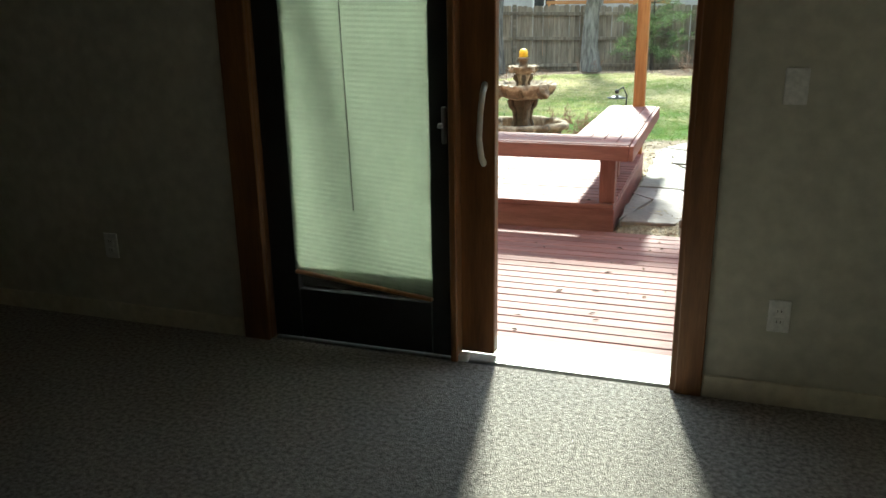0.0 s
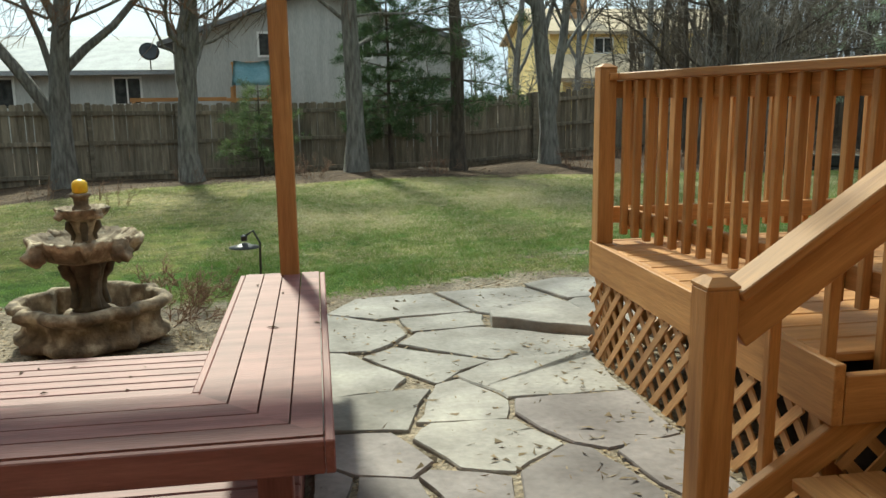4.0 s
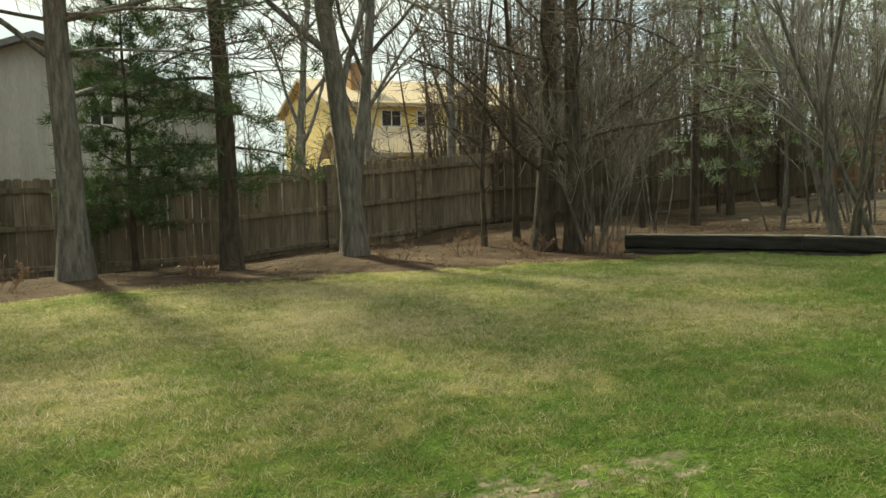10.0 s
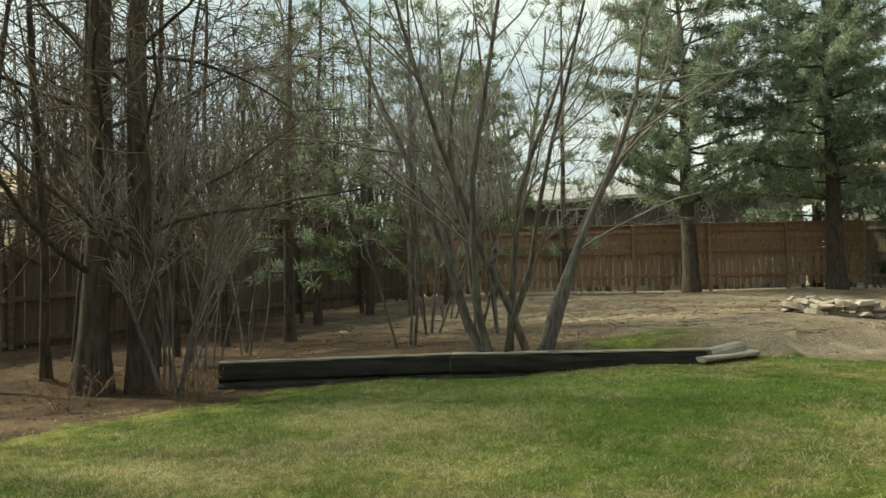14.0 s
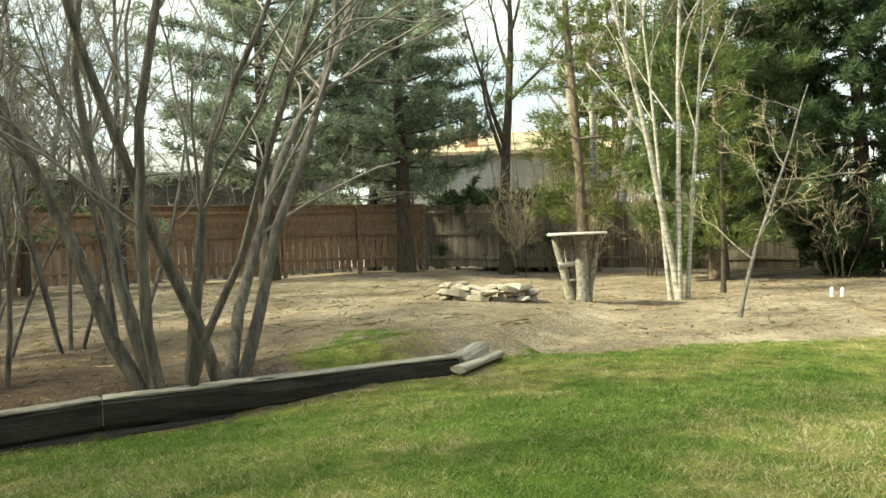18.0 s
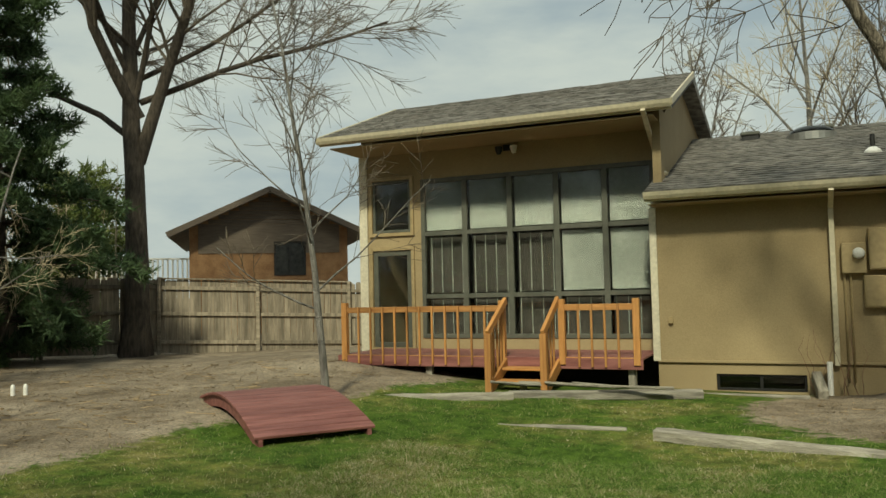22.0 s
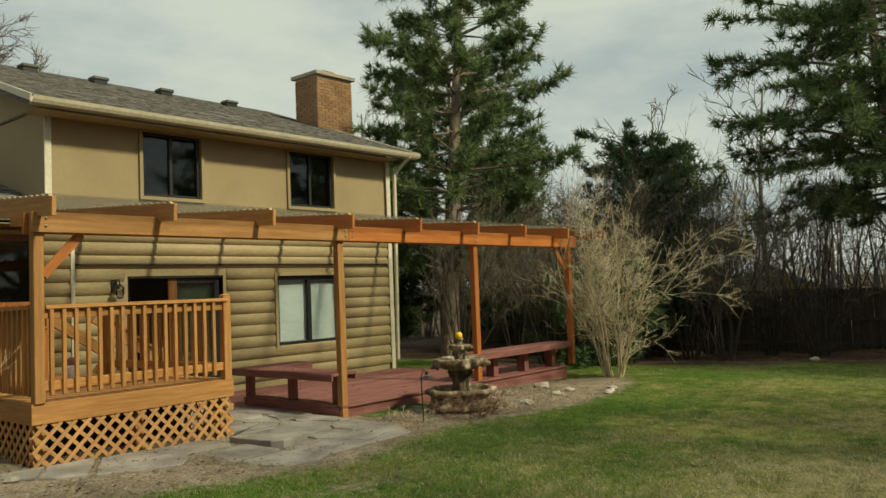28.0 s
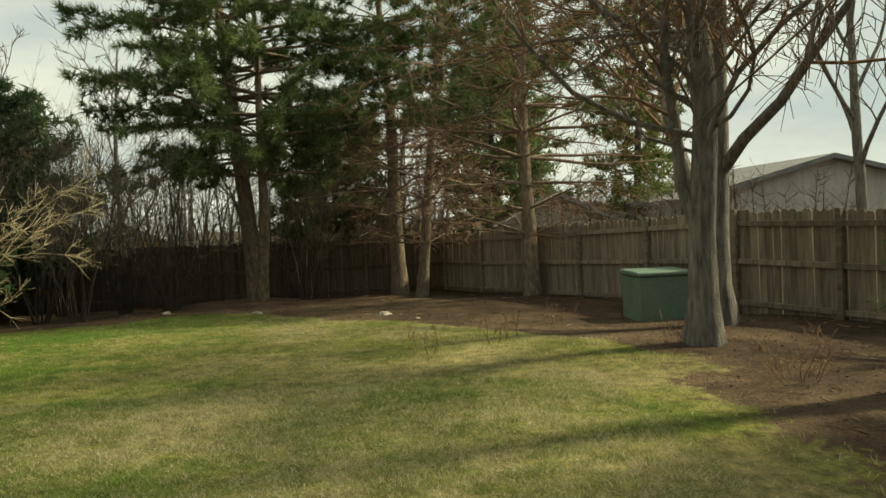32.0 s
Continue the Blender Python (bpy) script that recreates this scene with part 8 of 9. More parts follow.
# birches
bare_tree("birch", gp(17.4, 6.4), "clump of pale birch stems rising from one foot", 8, 0.06, 2.8, 7, (0, 5, 4), 0.6, 0.06, (0.02, 0.0, -0.03), "birch", "twig", (-0.02, 0.20), 91, ((0.0, 0.0, 8.5, 0.052), (0.0, -0.09, 6.5, 0.04), (0.03, 0.06, 7.5, 0.038)), 0.7)
for i, (x, y, lx, ly) in enumerate(((28.4, 5.6, 0.0, 0.03), (28.7, 5.0, 0.04, -0.02), (28.2, 4.6, 0.0, -0.16))):
    bare_tree("birch", (x, y, 0.2), "white birch stem beyond the fence", 11, 0.16, 4.5, 7, (0, 4, 3), 0.6, 0.05, (0.02, 0.0, -0.03), "birch", "twigp", (lx, ly), 95 + i, thick=0.6, group="white birches")
bare_tree("small_tree", gp(14.92, 6.52), "small leaning ornamental tree with fine spreading twigs", 3.6, 0.035, 0.9, 9, (0, 5, 4), 1.1, 0.13, (0.0, 0.0, 0.0), "bark", "twigp", (0.15, -0.32), 101, thick=1.1, twr=0.003, limb_r=0.4)
# conifers behind the birches
pine("pine", gp(22.0, 3.9), "tall soft olive-green pine behind the birches", 12, 0.2, 0.8, 20, 8, 2.3, -0.02, "needle", "barkp", 26, 0.26, 0.024, 18, 0.6, seed=111, taper=0.6)
pine("pine", gp(23.9, 6.5), "tall thin olive-green pine by the fence", 11, 0.16, 1.5, 15, 6, 1.9, -0.02, "needley", "barkp", 20, 0.24, 0.016, 10, 0.6, seed=112, taper=0.6)
pine("spruce", gp(21.8, 0.6), "broad dark green spruce by the fence corner", 9, 0.22, 0.4, 17, 8, 2.6, -0.10, "needled", "barkd", 26, 0.20, 0.03, 19, 0.7, seed=113, taper=0.7)
pine("young_conifer", gp(18.6, 5.2), "slim yellow-green young conifer", 5.2, 0.05, 0.8, 12, 5, 0.7, 0.1, "needley", "barkd", 18, 0.15, 0.014, 10, seed=114)
bare_tree("cottonwood", gp(21.45, -2.75), "tall dark leafless tree with a spreading crooked limb", 14, 0.31, 5.4, 19, (0, 21, 14), 0.6, 0.13, (0.03, 0.01, 0.0), "barkd", "twig", (0.0, -0.03), 121, (), 1.4, extra=((4.7, (-0.22, -0.20, 1.0), 8.0, 0.17), (6.2, (-0.7, -0.62, 0.42), 6.5, 0.085), (5.8, (0.1, 0.3, 1.0), 7.0, 0.15), (6.8, (-0.6, -0.5, 0.5), 6.0, 0.07), (7.4, (0.4, 0.6, 0.5), 5.5, 0.06)), twr=0.009, limb_r=0.38)
bare_tree("sapling", gp(12.07, 3.63), "slender grey sapling with budding twigs", 5.2, 0.05, 1.2, 16, (0, 7, 6), 0.85, 0.09, (0.05, 0.04, 0.03), "bark", "twig", (0.03, 0.0), 122, thick=0.9, twr=0.0045, limb_r=0.36)


def big_tree():
    """The old tree by the house: a thick furrowed trunk that parts into several heavy limbs."""
    rnd = random.Random(200)
    base = Vector(gp(4.65, 3.6))
    t = thing("old_tree", base, "large old leafless tree with furrowed grey bark and surface roots", "tree")
    V, F = [], []
    sides, rows = 96, 80
    hgt = 2.6
    for j in range(rows + 1):
        u = j / rows
        z = -0.12 + hgt * u
        rad = (0.25 + 0.15 * math.exp(-u * 9) + 0.02 * max(0, u - 0.6) / 0.4) * (1 - 0.55 * max(0.0, u - 0.88) / 0.12)
        cx = 0.19 * u
        for i in range(sides):
            a = 2 * math.pi * i / sides
            fl = 1 + 0.10 * math.exp(-u * 7) * math.cos(5 * a + 0.6)
            w = Vector((math.cos(a) * 2.2, math.sin(a) * 2.2, z * 1.1))
            furrow = 0.03 * noise.noise(Vector((math.cos(a) * 3.5, math.sin(a) * 3.5, z * 1.3))) - 0.045 * max(0.0, 0.35 - abs(noise.noise(Vector((math.cos(a) * 8, math.sin(a) * 8, z * 1.6))))) + 0.012 * noise.noise(Vector((math.cos(a) * 20, math.sin(a) * 20, z * 5)))
            k = rad * fl * (1 + 0.08 * noise.noise(w)) + furrow
            V.append((cx + k * math.cos(a) * (1 + 0.08 * max(0.0, u - 0.65) / 0.35), k * math.sin(a), z))
    for j in range(rows):
        for i in range(sides):
            i2 = (i + 1) % sides
            F.append((j * sides + i, j * sides + i2, (j + 1) * sides + i2, (j + 1) * sides + i))
    F.append(tuple(range(rows * sides, (rows + 1) * sides)))
    me = bpy.data.meshes.new("trunk")
    me.from_pydata(V, [], F)
    me.polygons.foreach_set("use_smooth", [True] * len(F))
    trunk = put("trunk", me, "barko", t, base)
    limbs, mid, fine, hair = [], [], [], []

    def grow(p, d, L, rad, lev, trop):
        n = (16, 6, 4, 3)[lev]
        pts = wander(rnd, p, d, L, n, (0.10, 0.2, 0.25, 0.3)[lev], trop)
        radii = [max(rad * (1 - 0.66 * i / n), 0.006) for i in range(n + 1)]
        (limbs, mid, fine, hair)[lev].append((pts, radii))
        if lev < 3:
            for k in range((9, 7, 5)[lev]):
                u = rnd.uniform(0.25, 0.98)
                i = min(n - 1, int(u * n))
                dd = off_axis(rnd, pts[i + 1] - pts[i], rnd.uniform(0.4, 1.0))
                grow(pts[i], dd, L * (0.5, 0.5, 0.5)[lev] * rnd.uniform(0.6, 1.2), max(radii[i] * 0.36, 0.007), lev + 1, (0.0, -0.02, -0.05)[lev])
    # (points from the fork upward, foot and end radius, length of the free end)
    for line, r0, r1, L in ((((0.78, 0.05, 2.55), (1.35, 0.12, 3.33), (1.62, 0.2, 3.88), (1.84, 0.3, 4.4)), 0.07, 0.045, 3.5),
                            (((0.28, 0.0, 1.75), (0.62, 0.02, 2.45), (0.85, 0.08, 3.1), (1.0, 0.15, 3.75), (1.2, 0.25, 4.35)), 0.125, 0.085, 4.2),
                            (((0.25, -0.06, 2.1), (0.42, -0.1, 2.6), (0.6, -0.14, 3.1), (0.71, -0.16, 3.65), (0.76, -0.2, 4.35)), 0.12, 0.085, 4.5),
                            (((0.05, 0.05, 2.0), (-0.03, 0.06, 2.6), (-0.1, 0.08, 3.0), (-0.2, 0.1, 3.6), (-0.36, 0.14, 4.35)), 0.125, 0.092, 4.8),
                            (((0.12, -0.1, 2.2), (0.19, -0.17, 2.65), (0.22, -0.22, 3.05), (0.2, -0.28, 3.6), (0.1, -0.36, 4.35)), 0.08, 0.07, 4.5),
                            (((0.06, 0.0, 2.3), (0.06, 0.02, 3.2), (0.03, -0.02, 4.35)), 0.05, 0.045, 4.0)):
        line = [Vector(p) for p in line]
        pts = []
        for p, q in zip(line, line[1:]):
            for i in range(5):
                c = p.lerp(q, i / 5)
                pts.append(c + Vector((noise.noise(c * 3.1), noise.noise(c * 3.1 + Vector((5, 0, 0))), 0)) * 0.035)
        m = len(pts)
        pts += wander(rnd, line[-1], line[-1] - line[-2], L, 10, 0.14, 0.01)
        radii = [r0 + (r1 - r0) * i / m for i in range(m)] + [max(0.012, r1 * (1 - 0.88 * i / 10)) for i in range(11)]
        limbs.append((pts, radii))
        for k in range(6):
            i = rnd.randint(int(m * 0.7), len(pts) - 2)
            dd = off_axis(rnd, pts[i + 1] - pts[i], rnd.uniform(0.5, 1.15))
            grow(pts[i], dd, rnd.uniform(1.4, 3.2), max(min(radii[i] * 0.25, 0.022), 0.007), 1, -0.02)
    for ln in limbs:
        me = tube_mesh("limb", [ln], "barko", 22)
        # ridged bark
        for i, v in enumerate(me.vertices):
            c = ln[0][min(i // 22, len(ln[0]) - 1)]
            v.co = c + (v.co - c) * (1 + 0.10 * noise.noise(Vector((v.co.x * 9, v.co.y * 9, v.co.z * 1.6))) + 0.07 * noise.noise(v.co * 5))
        put("limb", me, None, t, base)
    for ln in mid:
        put("branch", tube_mesh("branch", [ln], "bark", 7), None, t, base)
    for nm, ls, sd in (("twig_tangle", fine, 4), ("twig_end_tangle", hair, 3)):
        tagged(put(nm, tube_mesh(nm, ls, "twig", sd), None, t, base), kind="stuff")
    # cut knots
    for a, z, k in ((1.35, 1.60, 1.0), (2.85, 1.95, 0.7)):
        bm = lathe([(0.10, -0.06), (0.105, 0.0), (0.09, 0.05), (0.055, 0.062), (0.032, 0.045), (0.026, 0.0)], 20)
        for v in bm.verts:
            v.co *= k * (1 + 0.22 * noise.noise(v.co * 13 + Vector((a, 0, 0))))
        bmesh.ops.rotate(bm, verts=bm.verts, cent=(0, 0, 0), matrix=Matrix.Rotation(math.pi / 2, 3, "Y"))
        bmesh.ops.rotate(bm, verts=bm.verts, cent=(0, 0, 0), matrix=Matrix.Rotation(a, 3, "Z"))
        bmesh.ops.recalc_face_normals(bm, faces=bm.faces)
        at = base + Vector((0.075 * z + 0.255 * math.cos(a), 0.255 * math.sin(a), z))
        part("knot", bm, "barko", trunk, "swollen knot with a dark hollow", at=at, smooth=True)
        # dark disc painted as the shade inside the knot
        bm = lathe([(0.03 * k, 0.0), (0.03 * k, 0.004)], 12)
        bmesh.ops.rotate(bm, verts=bm.verts, cent=(0, 0, 0), matrix=Matrix.Rotation(math.pi / 2, 3, "Y"))
        bmesh.ops.rotate(bm, verts=bm.verts, cent=(0, 0, 0), matrix=Matrix.Rotation(a, 3, "Z"))
        part("hollow", bm, "void", trunk, at=at + Vector((math.cos(a), math.sin(a), 0)) * 0.022 * k)
    roots = []
    for k in range(7):
        a = 0.9 * k + 0.3
        p = Vector((0.3 * math.cos(a), 0.3 * math.sin(a), 0.03))
        pts = wander(rnd, p, Vector((math.cos(a), math.sin(a), -0.05)), rnd.uniform(0.5, 1.0), 5, 0.25, -0.02)
        for q in pts:
            q.z = max(q.z, 0.0)
        roots.append((pts, [0.055, 0.045, 0.035, 0.03, 0.02, 0.01]))
    for ln in roots:
        put("root", tube_mesh("root", [ln], "bark", 8), None, t, base)


big_tree()
shrub("bare_sapling", gp(3.75, 4.2), "few thin bare stems beside the raised deck", 1.25, 4, 0.0035, (2, 2, 1), "twigp", "twigp", 0.2, 0.1, seed=201, twr=0.003)
# trees west and behind the house
pine("pine", gp(-16.1, 8.15), "large old pine with a crooked double trunk", 12.5, 0.26, 3.4, 13, 7, 4.2, -0.02, "needle", "barkp", 30, 0.28, 0.024, 9, 0.6, seed=211, pom=True, stems=((0.16, 0.10, 10.5, 0.17),), taper=0.45, lean=(0.03, -0.08))
pine("pine", gp(-16.6, 12.1), "tall pine with bare lower branches in the fence corner", 12, 0.24, 1.6, 16, 6, 3.3, 0.0, "needle", "barkp", 28, 0.26, 0.028, 11, 0.6, seed=212, pom=True, dead=5, lean=(-0.03, -0.06))
pine("pine", gp(-15.6, 12.68), "leaning pine with bare reddish lower branches", 11, 0.17, 1.4, 16, 6, 3.0, 0.0, "needle", "barkp", 34, 0.24, 0.022, 9, 0.6, pom=True, seed=213, dead=6, lean=(0.05, 0.12))
pine("pine", gp(-12.2, 15.2), "pine trunk with dead reddish twigs low down", 11, 0.20, 1.4, 16, 7, 3.7, 0.0, "needle", "barkp", 34, 0.24, 0.022, 9, 0.6, pom=True, seed=214, dead=5)
pine("pine", gp(-9.3, -1.2), "tall full pine beside the house", 12, 0.24, 2.2, 19, 8, 3.1, 0.06, "needle", "barkp", 32, 0.27, 0.026, 10, 0.6, seed=215, pom=True, taper=0.55)
pine("pine", (-13.5, -4.2, -0.3), "smaller pine behind the house", 9.5, 0.2, 2.0, 16, 8, 2.4, 0.06, "needle", "barkp", 32, 0.26, 0.026, 10, 0.6, seed=216, pom=True, taper=0.6)
pine("dark_evergreen", gp(-9.2, 3.2), "low dark spreading evergreen bush", 2.2, 0.06, 0.1, 7, 8, 1.3, 0.0, "needled", "barkd", 26, 0.16, 0.025, 14, 0.8, seed=217, cat="shrub", taper=0.3)
pine("dark_evergreen", (-15.0, 1.2, -0.4), "dark dense evergreen behind the brush", 6.5, 0.1, 0.4, 13, 8, 2.4, 0.0, "needled", "barkd", 24, 0.2, 0.03, 13, 0.7, seed=218, taper=0.5)
pine("dark_evergreen", (-11.5, -5.5, -0.3), "dark dense evergreen behind the brush", 4.8, 0.1, 0.4, 12, 7, 2.0, 0.0, "needled", "barkd", 24, 0.2, 0.03, 13, 0.7, seed=219, taper=0.5)
shrub("pale_shrub", gp(-6.3, 5.08), "pale straw-coloured leafless shrub by the pergola", 3.1, 17, 0.02, (7, 6, 4), "twigp", "twigp", 0.26, 0.26, seed=220, twr=0.0045, clear=0.2)
for i, (x, y, h) in enumerate(((-7.4, 0.8, 3.4), (-8.4, 2.4, 3.6), (-10.2, 0.2, 4.2), (-11.0, 2.2, 4.5), (-12.6, -1.0, 5.0), (-13.4, 3.4, 5.0), (-7.2, -2.6, 3.6), (-15.4, -1.6, 5.5), (-15.8, 4.6, 5.0), (-9.0, -4.6, 4.5), (-17.0, 2.4, 5.5), (-12.2, 4.8, 4.0), (-14.5, 6.2, 4.2), (-16.6, 9.4, 3.8), (-11.8, 1.0, 4.6), (-14.2, 1.0, 5.0))):
    shrub("brush", gp(x, y), "tall grey-brown leafless brush beside the house", h, 12, 0.028, (6, 5, 2), "barkd", "twig", 0.35, 0.13, seed=230 + i, twr=0.005, group="brush by the house")
for i, (x, y, h) in enumerate(((-19.5, -1, 8), (-20.5, 3, 8.5), (-21, 7.0, 8), (-19, -6, 8), (-14, -9, 9), (-23, 12, 8))):
    bare_tree("far_bare_tree", (x, y, -0.5), "grey leafless tree beyond the side fence", h, 0.12, 1.5, 10, (0, 6, 4), 0.6, 0.12, seed=250 + i, group="trees beyond the side fence", twr=0.013, far=True)
for i, (x, y, h) in enumerate(((4.2, -14, 10), (6.5, -16.5, 11), (9.5, -15, 9.5), (-1.0, -15, 10), (-3.5, -14.5, 10))):
    bare_tree("street_tree", (x, y, 0.0), "leafless tree on the street side of the house", h, 0.16, 2.5, 12, (0, 9, 8), 0.6, 0.1, twig="twigp" if i % 2 else "twig", seed=260 + i, group="street trees", twr=0.011, far=True)
for i, (x, y, h) in enumerate(((-11, 22.5, 9), (-3.6, 23, 8), (6.0, 26, 9), (10.0, 24.5, 9), (14, 25, 10), (20, 25, 10), (27, 21, 10), (9.5, 30, 9))):
    bare_tree("far_bare_tree", (x, y, 0.0), "leafless tree beyond the back fence", h, 0.14, 2.0, 10, (0, 6, 4), 0.6, 0.1, seed=270 + i, group="trees beyond the back fence", twr=0.013, far=True)
for i, (x, y, h, m_) in enumerate(((31, 12, 9, "needleb"), (33, 3, 10, "needley"), (31, -2, 9, "needle"), (29, 24, 9, "needle"), (30, -8.5, 6, "needley"), (-21.5, 15.5, 7, "needle"), (-24.5, 21.5, 10, "needley"), (-27, 17.0, 12, "needle"))):
    pine("far_conifer", (x, y, 0.2), "dense conifer beyond the fence", h, 0.2, 0.8, 14, 7, 2.6, -0.03, m_, "barkd", 12, 0.3, 0.06, 9, 0.7, seed=290 + i, taper=0.6)
for i, (x, y) in enumerate(((-3.9, 13.3), (-4.7, 13.6), (-3.3, 12.4), (-6.4, 14.6), (-2.7, 15.3))):
    shrub("dry_stalks", gp(x, y), "dry brown stalks in the soil", 0.5, 6, 0.006, (3, 2, 0), "twigr", "twigr", 0.4, 0.2, seed=310 + i, twr=0.003, group="dry stalks", cat="plant")
for i, (x, y) in enumerate(((4.9, 16.0), (6.3, 16.4), (7.2, 15.8), (8.2, 15.2), (-0.5, 15.6), (2.0, 15.9))):
    shrub("dry_brush", gp(x, y), "low reddish-brown dry brush along the fence bed", 0.55, 12, 0.006, (4, 3, 1), "twigr", "twigr", 0.7, 0.25, seed=320 + i, twr=0.003, group="dry brush", cat="plant")
for i, (x, y) in enumerate(((-2.4, 4.75), (-2.9, 5.1), (-3.3, 4.8), (-3.7, 5.3), (-2.7, 5.6), (-3.2, 5.75), (-1.2, 4.9), (-1.1, 5.3), (-2.2, 6.0), (-4.0, 4.9), (-3.6, 5.9), (-0.75, 5.2))):
    shrub("dry_groundcover", gp(x, y), "low straw-coloured dry groundcover beside the platform", 0.16 + 0.05 * (i % 3), 19, 0.003, (4, 3, 1), "twigp" if i % 3 else "leaf", "twigp", 1.3, 0.3, seed=340 + i, twr=0.0035, group="dry groundcover", cat="plant", clear=0.1)
shrub("dry_bush", gp(-1.45, 5.75), "dry brown tangled bush beside the fountain", 0.5, 22, 0.006, (5, 4, 2), "twigr", "twigr", 0.9, 0.25, seed=330, twr=0.003)


# ---- woods beyond the fences ----
def far_woods(pts, depth, h, stems, mat, label, seed, z0=0.0, twigs=46, leafy=0):
    """A deep belt of thin stems and twigs along a line, too fine to count."""
    rng = np.random.default_rng(seed)
    P = np.array(pts, float)
    seg = rng.integers(0, len(P) - 1, stems)
    u = rng.random(stems)[:, None]
    c = P[seg] * (1 - u) + P[seg + 1] * u
    d = P[seg + 1] - P[seg]
    nrm = np.stack([d[:, 1], -d[:, 0]], 1)
    nrm /= np.linalg.norm(nrm, axis=1, keepdims=True)
    c = c + nrm * rng.uniform(0, depth, (stems, 1))
    hh = h * rng.uniform(0.45, 1.1, stems)
    foot = np.column_stack([c, np.full(stems, z0)])
    lean = np.column_stack([rng.normal(0, 0.13, (stems, 2)), np.ones(stems)]) * hh[:, None]
    w = rng.uniform(0.03, 0.075, stems)[:, None]
    a = rng.uniform(0, math.pi, stems)
    s = np.column_stack([np.cos(a), np.sin(a), 0 * a]) * w
    s2 = np.column_stack([-np.sin(a), np.cos(a), 0 * a]) * w
    T = [np.stack([foot - s, foot + s, foot + lean], 1), np.stack([foot - s2, foot + s2, foot + lean], 1)]
    v = rng.uniform(0.12, 0.97, (stems * twigs, 1))
    q = np.repeat(foot, twigs, 0) + np.repeat(lean, twigs, 0) * v
    dirs = rng.normal(0, 1, (stems * twigs, 3)) * np.array([1, 1, 0.6]) + np.array([0, 0, 0.7])
    dirs /= np.linalg.norm(dirs, axis=1, keepdims=True)
    ln = rng.uniform(0.3, 1.3, (stems * twigs, 1)) * (1.15 - 0.7 * v)
    e = q + dirs * ln
    o = np.cross(dirs, rng.normal(0, 1, (stems * twigs, 3)))
    o *= 0.011 / np.linalg.norm(o, axis=1, keepdims=True)
    T.append(np.stack([q - o, q + o, e], 1))
    k = q + (e - q) * rng.uniform(0.3, 0.8, (len(q), 1))
    f = dirs + rng.normal(0, 0.6, (len(q), 3))
    T.append(np.stack([k - o * 0.6, k + o * 0.6, k + f * ln * 0.4], 1))
    tagged(put("far_woods", soup("far_woods", np.concatenate(T), mat), None), label, "woods", kind="stuff")


WOODS = "dense belt of leafless stems and twigs beyond the fence"
far_woods([(-18.6, 14), (-18.9, 4), (-17.4, -8), (-10, -13)], 9.0, 6.0, 620, "twigm", WOODS, 401, -0.6)
far_woods([(-10, 19.4), (-19, 14)], 6.0, 2.8, 90, "twig", WOODS, 402, -0.4)
far_woods([(10.5, 22.2), (3.2, 21.2)], 3.5, 3.2, 34, "twigm", WOODS, 403, 0.0)
far_woods([(26, 22), (10.5, 22)], 7.0, 8.0, 520, "twig", WOODS, 404, 0.3)
far_woods([(29.5, 9), (27.2, 20)], 3.5, 4.5, 60, "twigm", WOODS, 405, 0.3)
far_woods([(23.2, -4), (28.3, 4), (30, 8)], 4.0, 6.0, 120, "twigp", WOODS, 406, 0.2)
for i, (x, y, h) in enumerate(((-20.6, 9.9, 6), (-18.9, 0.5, 6.5), (-16.8, -4.5, 7))):
    pine("far_conifer", (x, y, -0.5), "dark evergreen beyond the side fence", h, 0.16, 0.8, 13, 7, 2.6, -0.03, "needled" if i % 2 else "needle", "barkd", 12, 0.3, 0.06, 11, 0.7, seed=410 + i, taper=0.6)


